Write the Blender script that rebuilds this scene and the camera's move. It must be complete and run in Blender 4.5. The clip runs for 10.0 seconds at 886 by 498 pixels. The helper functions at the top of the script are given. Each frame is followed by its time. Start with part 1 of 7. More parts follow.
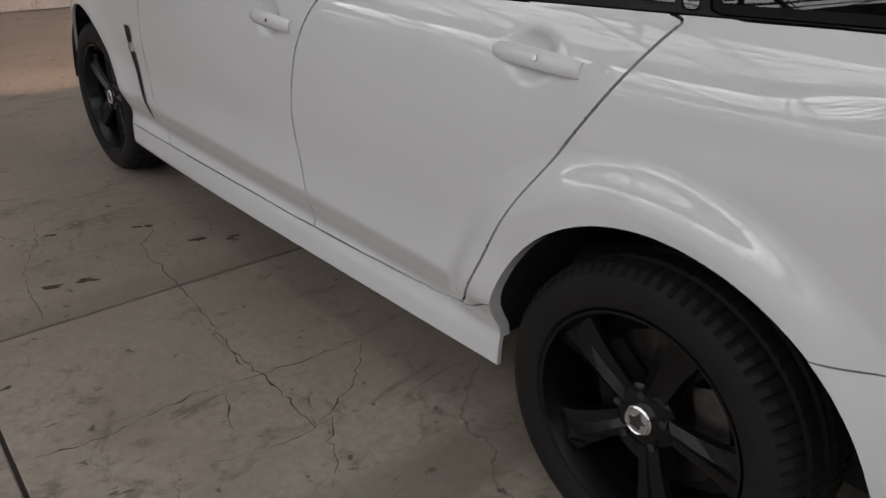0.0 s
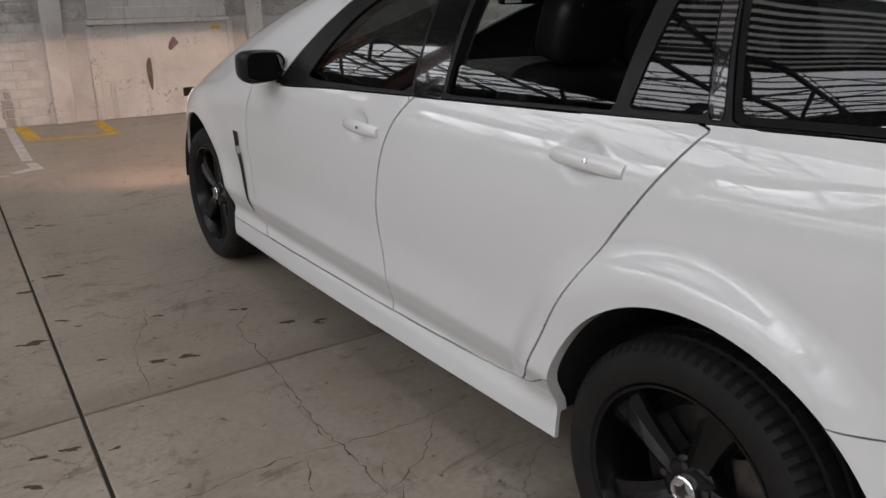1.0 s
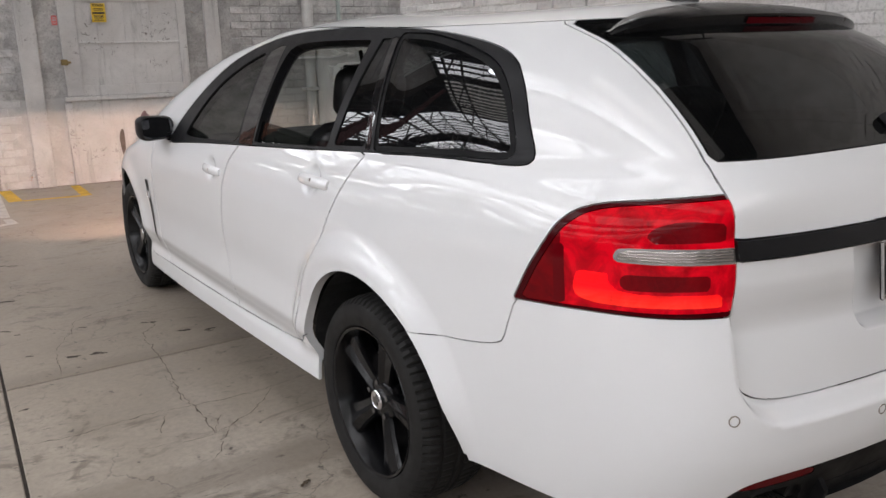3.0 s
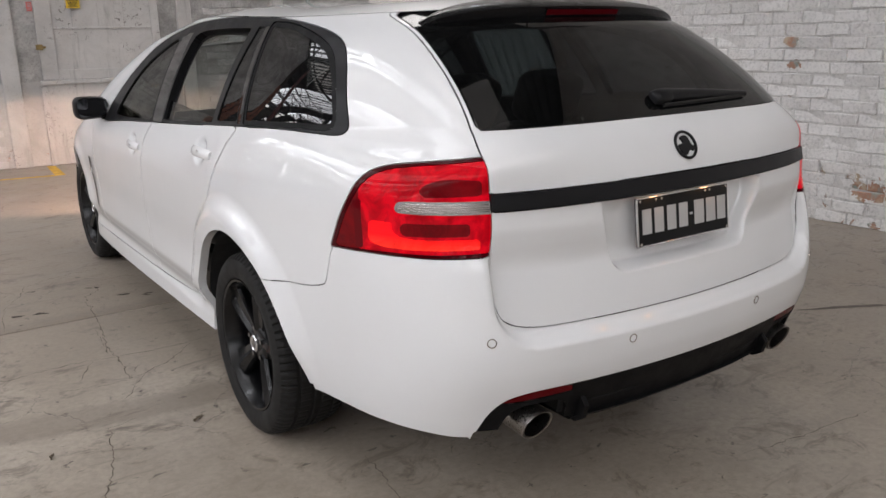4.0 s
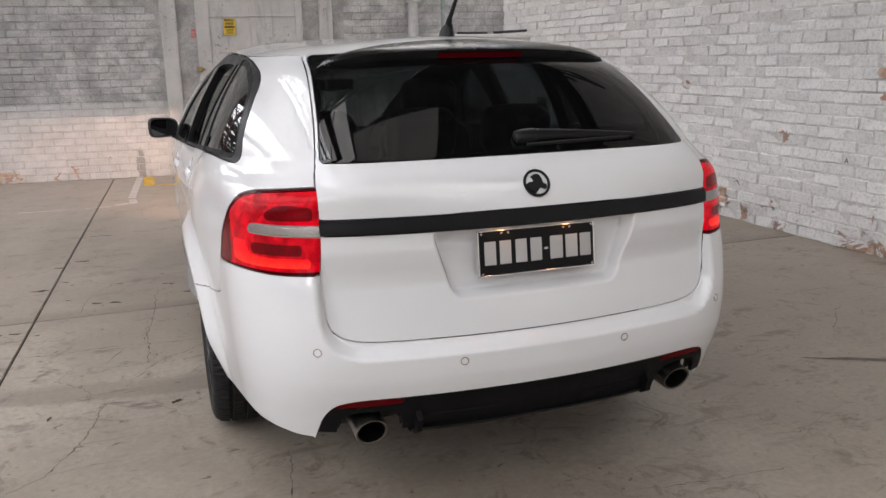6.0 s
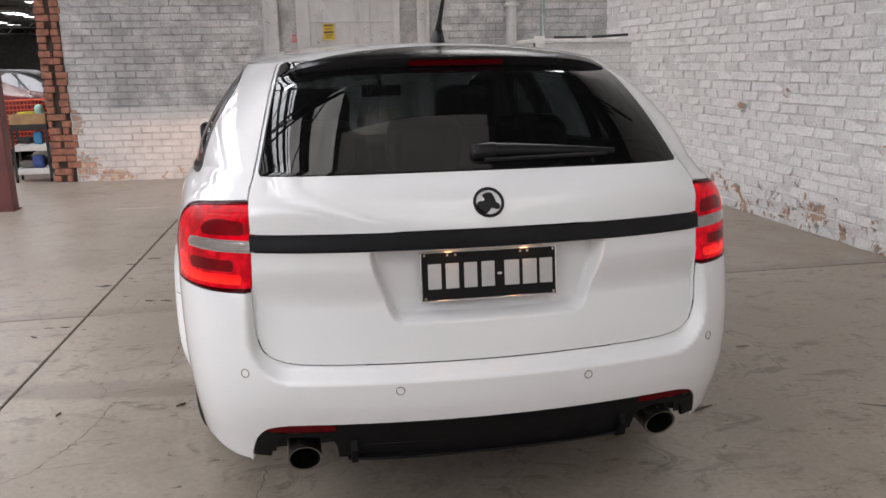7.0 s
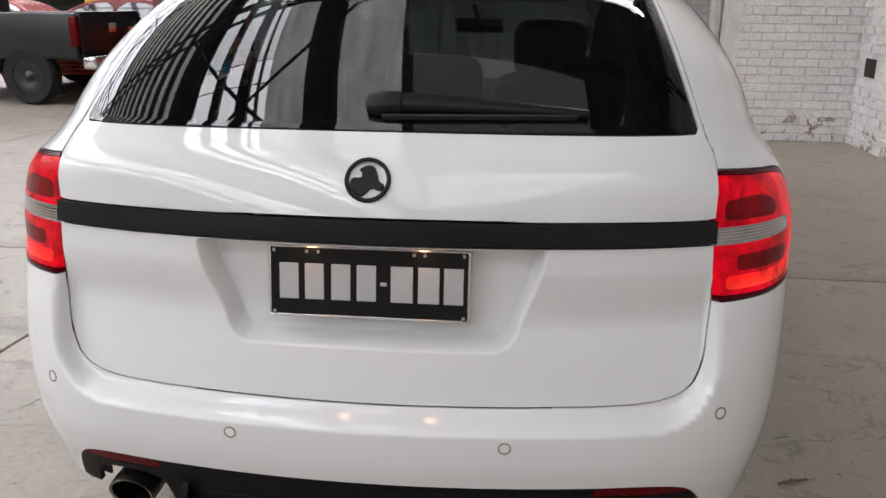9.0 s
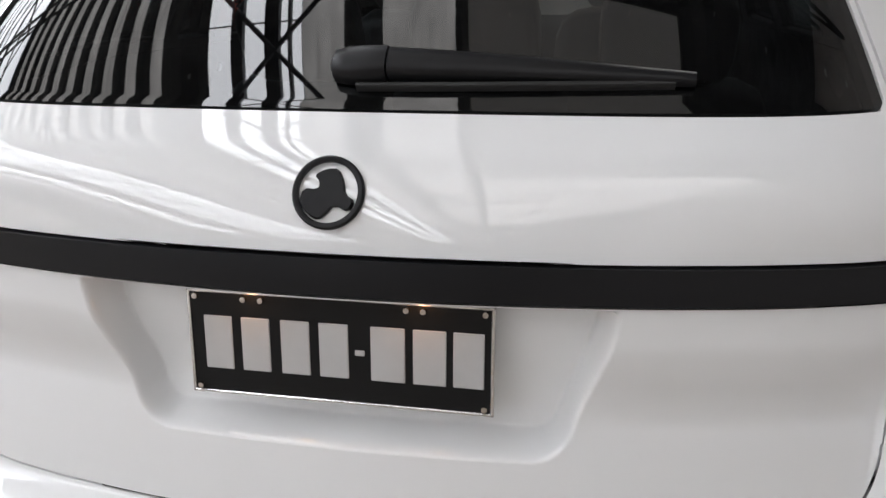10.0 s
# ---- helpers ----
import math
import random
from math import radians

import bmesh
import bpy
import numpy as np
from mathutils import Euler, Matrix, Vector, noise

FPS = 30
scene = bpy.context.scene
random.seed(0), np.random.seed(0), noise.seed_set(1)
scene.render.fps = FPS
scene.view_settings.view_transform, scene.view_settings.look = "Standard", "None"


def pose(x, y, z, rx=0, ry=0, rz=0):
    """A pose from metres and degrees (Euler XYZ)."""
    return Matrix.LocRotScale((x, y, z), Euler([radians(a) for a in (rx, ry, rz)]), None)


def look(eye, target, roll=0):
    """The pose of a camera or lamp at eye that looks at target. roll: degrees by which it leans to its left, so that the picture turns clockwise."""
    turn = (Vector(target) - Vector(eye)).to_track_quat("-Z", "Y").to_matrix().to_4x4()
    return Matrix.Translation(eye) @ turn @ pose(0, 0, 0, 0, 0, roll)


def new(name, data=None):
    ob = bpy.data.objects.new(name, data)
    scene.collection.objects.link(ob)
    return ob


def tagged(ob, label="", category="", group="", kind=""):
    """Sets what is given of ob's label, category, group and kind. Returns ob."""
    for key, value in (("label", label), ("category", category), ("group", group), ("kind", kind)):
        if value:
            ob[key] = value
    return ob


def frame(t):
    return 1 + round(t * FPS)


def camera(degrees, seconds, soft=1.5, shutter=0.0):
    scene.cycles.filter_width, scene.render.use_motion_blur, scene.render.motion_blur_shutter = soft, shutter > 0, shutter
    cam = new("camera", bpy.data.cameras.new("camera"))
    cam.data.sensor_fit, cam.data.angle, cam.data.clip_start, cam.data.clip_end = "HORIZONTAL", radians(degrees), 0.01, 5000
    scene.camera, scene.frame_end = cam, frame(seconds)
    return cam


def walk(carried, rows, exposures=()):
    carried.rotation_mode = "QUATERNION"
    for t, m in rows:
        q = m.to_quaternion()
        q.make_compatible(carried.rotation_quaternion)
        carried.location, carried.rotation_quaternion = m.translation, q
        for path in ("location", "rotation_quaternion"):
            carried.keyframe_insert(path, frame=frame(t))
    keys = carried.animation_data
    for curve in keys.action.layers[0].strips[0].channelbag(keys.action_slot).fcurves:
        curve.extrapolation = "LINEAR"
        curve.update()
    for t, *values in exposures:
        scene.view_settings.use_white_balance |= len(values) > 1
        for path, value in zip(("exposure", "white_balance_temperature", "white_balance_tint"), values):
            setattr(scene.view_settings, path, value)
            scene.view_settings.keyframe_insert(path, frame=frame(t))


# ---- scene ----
cam = camera(57.5, 10.0)
PATH = [
    (0, (-1.968, -0.709, 1.293), (-0.8, 0.661, 0.423), 0.8),
    (0.5, (-1.999, -0.747, 1.317), (-0.914, 0.758, 0.569), 0.9),
    (1, (-2.07, -0.895, 1.345), (-1.005, 0.669, 0.697), -0.5),
    (1.5, (-2.054, -1.136, 1.37), (-0.966, 0.446, 0.81), -1.3),
    (2, (-1.989, -1.439, 1.381), (-0.913, 0.178, 0.905), -1.4),
    (2.2, (-1.996, -1.552, 1.367), (-0.905, 0.063, 0.921), -1.45),
    (3.3, (-1.906, -2.202, 1.366), (-0.848, -0.583, 0.86), -1.5),
    (3.5, (-1.846, -2.322, 1.382), (-0.822, -0.685, 0.863), -1.9),
    (4, (-1.776, -2.585, 1.364), (-0.708, -0.974, 0.847), -1.3),
    (4.5, (-1.72, -2.814, 1.402), (-0.746, -1.141, 0.899), -0.5),
    (5, (-1.531, -3.09, 1.413), (-0.692, -1.334, 0.95), -0.8),
    (5.5, (-1.297, -3.214, 1.416), (-0.567, -1.414, 0.94), -1.7),
    (6, (-1.037, -3.196, 1.415), (-0.38, -1.366, 0.95), -1.1),
    (6.2, (-0.932, -3.197, 1.419), (-0.328, -1.346, 0.963), -1.3),
    (7.5, (-0.262, -3.097, 1.412), (-0.061, -1.16, 0.954), -0.8),
    (8, (-0.042, -2.938, 1.393), (0.034, -0.996, 0.92), -1.0),
    (8.5, (0.199, -2.777, 1.392), (0.162, -0.849, 0.863), 0.2),
    (9, (0.278, -2.516, 1.354), (0.084, -0.611, 0.777), 0.5),
    (9.5, (0.291, -2.221, 1.34), (-0.016, -0.35, 0.703), 0.0),
    (10, (0.295, -1.936, 1.314), (-0.08, -0.106, 0.598), -1.2),
]
walk(cam, [(t, look(eye, target, roll)) for t, eye, target, roll in PATH],
     [(0.0, -1.28, 6600, 12), (0.5, -1.13, 6590, 12), (1.0, -0.92, 6570, 12), (1.5, -0.68, 6550, 12), (2.0, -0.45, 6535, 12.5), (3.5, -0.26, 6520, 13), (5.5, -0.13, 6510, 13), (7.5, -0.04, 6490, 14), (9.0, 0.0, 6450, 13), (10.0, 0.07, 6400, 11.5)])

# ---- light ----
world = bpy.data.worlds.new("sky")
scene.world = world
world.use_nodes = True
wn = world.node_tree.nodes
sky = wn.new("ShaderNodeTexSky")
sky.sky_type, sky.sun_disc, sky.sun_elevation, sky.sun_rotation = "NISHITA", False, radians(48), radians(120)
wn["Background"].inputs[1].default_value = 0.12
world.node_tree.links.new(sky.outputs[0], wn["Background"].inputs[0])


def area_lamp(name, x, y, z, sx, sy, power, colour=(1, 1, 1), turn=(0, 0, 0)):
    d = bpy.data.lights.new(name, "AREA")
    d.shape, d.size, d.size_y, d.energy, d.color = "RECTANGLE", sx, sy, power, colour
    ob = new(name, d)
    ob.matrix_basis = pose(x, y, z, *turn)
    return ob


ROOF_Z, SKY_POWER = 6.0, 27.0
# middle x, width, from y, to y, how clean the sheets are
SKYLIGHT_ROWS = [(-2.5, 0.9, -24.0, -0.4, 0.85), (-2.5, 0.9, -0.4, 7.3, 0.6), (-8.5, 3.9, -24.0, 2.9, 0.85), (-8.5, 3.9, 2.9, 22.0, 0.72), (-14.5, 3.0, -27.0, 22.0, 1.3), (-21.0, 3.5, -24.0, 22.0, 1.0), (-29.0, 4.0, -24.0, 22.0, 1.0)]
SKYLIGHTS = [r[:4] for r in SKYLIGHT_ROWS]
for sx, sw, y0, y1, clean in SKYLIGHT_ROWS:
    area_lamp("skylight_lamp", sx, (y0 + y1) / 2, ROOF_Z + 0.22, sw, y1 - y0, clean * SKY_POWER * sw * (y1 - y0), (0.975, 0.985, 1.0))


# ---- materials ----
def material(name, rough=0.5, metal=0.0, colour=(0.5, 0.5, 0.5), coat=0.0):
    m = bpy.data.materials.new(name)
    m.use_nodes = True
    b = m.node_tree.nodes["Principled BSDF"]
    b.inputs["Base Color"].default_value = (*colour, 1)
    b.inputs["Roughness"].default_value = rough
    b.inputs["Metallic"].default_value = metal
    b.inputs["Coat Weight"].default_value = coat
    b.inputs["Coat Roughness"].default_value = 0.015
    b.inputs["Coat IOR"].default_value = 1.6
    return m


class Nodes:
    """Small shorthand for node trees."""

    def __init__(self, mat):
        self.tree = mat.node_tree
        self.bsdf = self.tree.nodes["Principled BSDF"]

    def add(self, kind, **values):
        n = self.tree.nodes.new("ShaderNode" + kind)
        for k, v in values.items():
            n.inputs[k.replace("_", " ")].default_value = v
        return n

    def link(self, a, b):
        self.tree.links.new(a, b)

    def place(self):
        return self.add("NewGeometry").outputs["Position"]

    def noise(self, vec, scale, detail=6.0, rough=0.6, distortion=0.0):
        n = self.add("TexNoise", Scale=scale, Detail=detail, Roughness=rough, Distortion=distortion)
        self.link(vec, n.inputs["Vector"])
        return n.outputs["Fac"]

    def ramp(self, fac, *stops):
        n = self.tree.nodes.new("ShaderNodeValToRGB")
        e = n.color_ramp.elements
        while len(e) < len(stops):
            e.new(0.5)
        for el, (pos, col) in zip(e, stops):
            el.position, el.color = pos, (*((col,) * 3 if isinstance(col, (int, float)) else col), 1)
        self.link(fac, n.inputs["Fac"])
        return n.outputs["Color"]

    def mix(self, fac, a, b, how="MIX"):
        n = self.tree.nodes.new("ShaderNodeMix")
        n.data_type, n.blend_type = "RGBA", how
        for sock, v in ((n.inputs[0], fac), (n.inputs[6], a), (n.inputs[7], b)):
            if isinstance(v, (int, float)):
                sock.default_value = v
            elif isinstance(v, tuple):
                sock.default_value = (*v, 1)
            else:
                self.link(v, sock)
        return n.outputs[2]

    def math(self, how, a, b=0.0, c=0.0):
        n = self.tree.nodes.new("ShaderNodeMath")
        n.operation = how
        for i, v in enumerate((a, b, c)):
            if isinstance(v, (int, float)):
                n.inputs[i].default_value = v
            else:
                self.link(v, n.inputs[i])
        return n.outputs[0]

    def spot(self, vec, x, y, z, rx, rz):
        """1 at a place, falling to 0 a radius away."""
        m = self.add("Mapping")
        m.vector_type = "TEXTURE"
        m.inputs["Location"].default_value = (x, y, z)
        m.inputs["Scale"].default_value = (rx, rx, rz)
        self.link(vec, m.inputs["Vector"])
        l = self.tree.nodes.new("ShaderNodeVectorMath")
        l.operation = "LENGTH"
        self.link(m.outputs[0], l.inputs[0])
        return self.math("SUBTRACT", 1.0, l.outputs["Value"])

    def bump(self, height, strength, distance=0.01):
        n = self.add("Bump", Strength=strength, Distance=distance)
        self.link(height, n.inputs["Height"])
        self.link(n.outputs[0], self.bsdf.inputs["Normal"])

    def colour(self, c):
        self.link(c, self.bsdf.inputs["Base Color"])

    def rough(self, c):
        self.link(c, self.bsdf.inputs["Roughness"])


def paint_material():
    m = material("white_paint", 0.32, 0.0, (0.78, 0.78, 0.775), 1.0)
    k = Nodes(m)
    v = k.place()
    k.colour(k.mix(k.noise(v, 3.0, 4), (0.695, 0.700, 0.706), (0.73, 0.735, 0.741)))
    k.rough(k.ramp(k.noise(v, 18.0, 5), (0.35, 0.28), (0.7, 0.38)))
    k.bsdf.inputs["Specular IOR Level"].default_value = 0.08
    return m


def plastic(name, colour, rough=0.45, grain=900.0, strength=0.15, spec=0.5):
    m = material(name, rough, 0.0, colour)
    k = Nodes(m)
    k.bsdf.inputs["Specular IOR Level"].default_value = spec
    v = k.place()
    k.colour(k.mix(k.noise(v, 6.0, 5), tuple(c * 0.8 for c in colour), tuple(c * 1.25 for c in colour)))
    k.rough(k.ramp(k.noise(v, 14.0, 5), (0.3, rough * 0.85), (0.7, min(1, rough * 1.2))))
    k.bump(k.noise(v, grain, 2), strength, 0.0006)
    return m


def glass_material(name, tint, clear, dust=0.0):
    """A thin pane: tinted see-through, with mirror gloss by Fresnel."""
    m = bpy.data.materials.new(name)
    m.use_nodes = True
    t = m.node_tree
    for n in list(t.nodes):
        t.nodes.remove(n)
    out, mixer = t.nodes.new("ShaderNodeOutputMaterial"), t.nodes.new("ShaderNodeMixShader")
    see, gloss, face = t.nodes.new("ShaderNodeBsdfTransparent"), t.nodes.new("ShaderNodeBsdfGlossy"), t.nodes.new("ShaderNodeLayerWeight")
    power, share = t.nodes.new("ShaderNodeMath"), t.nodes.new("ShaderNodeMath")
    see.inputs[0].default_value = (*(clear * c for c in tint), 1)
    gloss.inputs["Roughness"].default_value = 0.012
    face.inputs["Blend"].default_value = 0.5
    power.operation, power.inputs[1].default_value = "POWER", 4.5
    share.operation, share.inputs[1].default_value, share.inputs[2].default_value = "MULTIPLY_ADD", 0.92, 0.075
    t.links.new(face.outputs["Facing"], power.inputs[0])
    t.links.new(power.outputs[0], share.inputs[0])
    t.links.new(share.outputs[0], mixer.inputs[0])
    t.links.new(see.outputs[0], mixer.inputs[1])
    t.links.new(gloss.outputs[0], mixer.inputs[2])
    if not dust:
        t.links.new(mixer.outputs[0], out.inputs[0])
        return m
    # a film of dust, wiped into streaks
    film, chalk = t.nodes.new("ShaderNodeMixShader"), t.nodes.new("ShaderNodeBsdfDiffuse")
    where, streak, ramp = t.nodes.new("ShaderNodeNewGeometry"), t.nodes.new("ShaderNodeTexNoise"), t.nodes.new("ShaderNodeMapRange")
    turn = t.nodes.new("ShaderNodeMapping")
    chalk.inputs[0].default_value = (0.55, 0.58, 0.62, 1)
    turn.inputs["Scale"].default_value, turn.inputs["Rotation"].default_value = (1.0, 1.0, 3.5), (0, radians(35), 0)
    streak.inputs["Scale"].default_value, streak.inputs["Detail"].default_value, streak.inputs["Roughness"].default_value, streak.inputs["Distortion"].default_value = 9.0, 7.0, 0.68, 1.4
    ramp.inputs["From Min"].default_value, ramp.inputs["From Max"].default_value, ramp.inputs["To Min"].default_value, ramp.inputs["To Max"].default_value = 0.35, 0.75, dust * 0.45, dust * 1.8
    t.links.new(where.outputs["Position"], turn.inputs["Vector"])
    t.links.new(turn.outputs[0], streak.inputs["Vector"])
    t.links.new(streak.outputs["Fac"], ramp.inputs["Value"])
    t.links.new(ramp.outputs[0], film.inputs[0])
    t.links.new(mixer.outputs[0], film.inputs[1])
    t.links.new(chalk.outputs[0], film.inputs[2])
    t.links.new(film.outputs[0], out.inputs[0])
    return m


def concrete_material():
    m = material("worn_concrete", 0.6)
    k = Nodes(m)
    v = k.place()
    big, mid, fine = k.noise(v, 0.45, 6, 0.6, 0.6), k.noise(v, 2.6, 8, 0.68, 0.4), k.noise(v, 38.0, 6, 0.7)
    c = k.ramp(big, (0.30, (0.250, 0.209, 0.167)), (0.52, (0.335, 0.287, 0.236)), (0.75, (0.415, 0.367, 0.311)))
    c = k.mix(k.ramp(mid, (0.36, 0.55), (0.60, 0.0)), c, (0.215, 0.180, 0.145))
    c = k.mix(k.ramp(fine, (0.36, 0.35), (0.60, 0.0)), c, (0.16, 0.135, 0.11))
    # old stains and scuffs
    st = k.noise(v, 5.5, 9, 0.75, 1.2)
    c = k.mix(k.ramp(st, (0.56, 0.0), (0.64, 0.62)), c, (0.12, 0.10, 0.08))
    # dark scuffs and smears, drawn out sideways
    mp = k.add("Mapping")
    mp.inputs["Scale"].default_value = (2.6, 6.5, 1.0)
    k.link(v, mp.inputs["Vector"])
    sm = k.noise(mp.outputs[0], 1.3, 7, 0.72, 0.8)
    patch = k.ramp(k.noise(v, 0.9, 3), (0.44, 0.0), (0.56, 1.0))
    c = k.mix(k.math("MULTIPLY", k.ramp(sm, (0.55, 0.0), (0.64, 0.62)), patch), c, (0.09, 0.072, 0.057))
    sp = k.noise(v, 17.0, 5, 0.6, 0.5)
    c = k.mix(k.ramp(sp, (0.66, 0.0), (0.70, 0.85)), c, (0.06, 0.05, 0.042))
    # a darker band along the north side of the cross joint
    sep = k.add("SeparateXYZ")
    k.link(v, sep.inputs[0])
    yy = k.math("MULTIPLY_ADD", k.noise(v, 6.0, 5), 0.08, sep.outputs["Y"])
    band = k.ramp(k.math("SUBTRACT", yy, 1.2), (0.49, 0.0), (0.50, 0.34), (0.60, 0.26), (0.66, 0.0))
    c = k.mix(band, c, (0.10, 0.08, 0.062))
    # a truss's soft shadow painted into the concrete: a broad band, wider towards the west
    south = k.math("ADD", k.math("MULTIPLY_ADD", k.noise(v, 3.0, 4), 0.10, sep.outputs["Y"]), k.math("MULTIPLY", k.math("MINIMUM", k.math("ADD", sep.outputs["X"], 1.0), 0.0), 0.16))
    truss_shade = k.ramp(k.math("ADD", south, 0.0), (0.345, 0.0), (0.375, 0.42), (0.52, 0.38), (0.58, 0.0))
    west = k.ramp(k.math("MULTIPLY_ADD", sep.outputs["X"], 0.1, 0.5), (0.42, 1.0), (0.50, 0.0))
    c = k.mix(k.math("MULTIPLY", truss_shade, west), c, (0.15, 0.122, 0.098))
    # chips and tar spots in rows
    mp2 = k.add("Mapping")
    mp2.inputs["Scale"].default_value = (5.0, 13.0, 1.0)
    mp2.inputs["Rotation"].default_value = (0, 0, radians(12))
    k.link(v, mp2.inputs["Vector"])
    chip = k.noise(mp2.outputs[0], 2.2, 6, 0.7, 0.6)
    near = k.ramp(k.noise(v, 1.6, 3), (0.50, 0.0), (0.58, 1.0))
    c = k.mix(k.math("MULTIPLY", k.ramp(chip, (0.645, 0.0), (0.672, 0.8)), near), c, (0.045, 0.036, 0.028))
    # hairline cracks, in patches
    wob = k.add("TexNoise", Scale=3.0, Detail=5.0, Roughness=0.65)
    k.link(v, wob.inputs["Vector"])
    off = k.tree.nodes.new("ShaderNodeVectorMath")
    off.operation = "MULTIPLY_ADD"
    k.link(wob.outputs["Color"], off.inputs[0])
    off.inputs[1].default_value = (0.34, 0.34, 0.0)
    k.link(v, off.inputs[2])
    vor = k.tree.nodes.new("ShaderNodeTexVoronoi")
    vor.feature = "DISTANCE_TO_EDGE"
    vor.inputs["Scale"].default_value = 1.5
    k.link(off.outputs[0], vor.inputs["Vector"])
    crack = k.ramp(vor.outputs["Distance"], (0.0, 1.0), (0.006, 0.0))
    where = k.ramp(k.noise(v, 1.1, 4), (0.50, 0.0), (0.58, 0.7))
    ck = k.math("MULTIPLY", crack, where)
    c = k.mix(ck, c, (0.06, 0.05, 0.04))
    k.colour(c)
    k.rough(k.ramp(mid, (0.3, 0.28), (0.7, 0.50)))
    k.bump(k.math("SUBTRACT", k.math("MULTIPLY", fine, 0.4), k.math("MULTIPLY", ck, 1.5)), 0.35, 0.004)
    return m


def brick_paint_material(name, base, low, peel, soot=0.4, bare=(), stains=(), mottle=(), dado=None, stripped=()):
    """Old white paint on brick: grime, flaking patches that show brick, damp near the floor."""
    m = material(name, 0.75)
    k = Nodes(m)
    v = k.place()
    info = k.add("ObjectInfo").outputs["Random"]
    isl = k.add("NewGeometry").outputs["Random Per Island"]
    big, mid, fine = k.noise(v, 0.7, 5, 0.6), k.noise(v, 3.5, 8, 0.7, 0.4), k.noise(v, 45.0, 6, 0.7)
    c = k.mix(k.ramp(big, (0.35, 0.0), (0.7, 1.0)), base, low)
    c = k.mix(k.ramp(mid, (0.40, soot), (0.60, 0.0)), c, tuple(x * 0.5 for x in low))
    c = k.mix(k.math("MULTIPLY", k.math("ADD", info, isl), 0.075), c, tuple(x * 0.62 for x in low))
    c = k.mix(k.ramp(fine, (0.33, 0.5), (0.52, 0.0)), c, tuple(x * 0.45 for x in low))
    sep = k.add("SeparateXYZ")
    k.link(v, sep.inputs[0])
    near = k.ramp(k.math("MULTIPLY", sep.outputs["Z"], 0.5), (0.0, 0.13), (0.10, 0.08), (0.24, 0.02), (0.6, 0.0))
    flake = k.math("ADD", k.noise(v, 4.2, 9, 0.72, 0.8), near)
    rag = k.noise(v, 16.0, 7, 0.7, 0.6)
    for spot in bare:
        flake = k.math("MAXIMUM", flake, k.math("MULTIPLY_ADD", rag, 1.3, k.math("MULTIPLY_ADD", k.spot(v, *spot), 0.62, -0.2)))
    for spot in mottle:
        flake = k.math("MAXIMUM", flake, k.math("MULTIPLY_ADD", k.noise(v, 11.0, 8, 0.75, 0.5), 1.2, k.math("MULTIPLY_ADD", k.spot(v, *spot), 0.26, -0.16)))
    fl = k.ramp(flake, (peel, 0.0), (peel + 0.015, 1.0))
    if dado:
        # a cleaner coat of paint up to this height
        edge = k.math("MULTIPLY_ADD", k.noise(v, 2.0, 5), 0.10, k.math("SUBTRACT", sep.outputs["Z"], dado))
        c = k.mix(k.ramp(k.math("ADD", edge, 0.45), (0.49, 0.5), (0.51, 0.0)), c, tuple(min(0.9, x * 1.04) for x in base))
    for spot in stains:
        mask = k.ramp(k.math("MULTIPLY_ADD", rag, 1.3, k.spot(v, *spot)), (0.80, 0.0), (1.05, 0.5))
        c = k.mix(mask, c, (0.06, 0.05, 0.042))
    under = k.ramp(k.noise(v, 9.0, 4), (0.38, (0.30, 0.34, 0.31)), (0.5, (0.42, 0.22, 0.15)), (0.62, (0.50, 0.40, 0.30)))
    c = k.mix(fl, c, under)
    # whole bricks near the floor that have lost their paint, each of its own colour
    pick = k.math("FRACT", k.math("MULTIPLY", k.math("ADD", info, isl), 7.37))
    tone = k.ramp(k.math("FRACT", k.math("MULTIPLY", k.math("ADD", info, isl), 3.71)), (0.0, (0.40, 0.15, 0.105)), (0.30, (0.50, 0.27, 0.20)), (0.52, (0.50, 0.38, 0.24)), (0.74, (0.36, 0.40, 0.33)), (0.95, (0.52, 0.44, 0.38)))
    for spot in stripped:
        lost = k.math("MULTIPLY_ADD", k.spot(v, *spot), 0.75, k.math("MULTIPLY_ADD", pick, 0.8, k.math("MULTIPLY", k.noise(v, 13.0, 7, 0.72, 0.5), 0.9)))
        gone = k.ramp(lost, (1.06, 0.0), (1.16, 0.75))
        c = k.mix(gone, c, tone)
        fl = k.math("MAXIMUM", fl, gone)
    k.colour(c)
    k.bump(k.math("ADD", k.math("MULTIPLY", mid, 0.8), k.math("SUBTRACT", k.math("MULTIPLY", fine, 0.6), fl)), 0.8, 0.009)
    return m


def simple_worn(name, colour, rough=0.6, metal=0.0, scale=5.0, spread=0.35, bump=0.2):
    m = material(name, rough, metal, colour)
    k = Nodes(m)
    v = k.place()
    a, b = k.noise(v, scale, 8, 0.65, 0.3), k.noise(v, scale * 11, 5, 0.6)
    c = k.mix(k.ramp(a, (0.3, 0.0), (0.7, 1.0)), tuple(x * (1 - spread) for x in colour), tuple(min(1, x * (1 + spread)) for x in colour))
    c = k.mix(k.ramp(b, (0.32, 0.5), (0.5, 0.0)), c, tuple(x * 0.5 for x in colour))
    k.colour(c)
    k.rough(k.ramp(b, (0.3, rough * 0.8), (0.7, min(1, rough * 1.25))))
    k.bump(b, bump, 0.003)
    return m


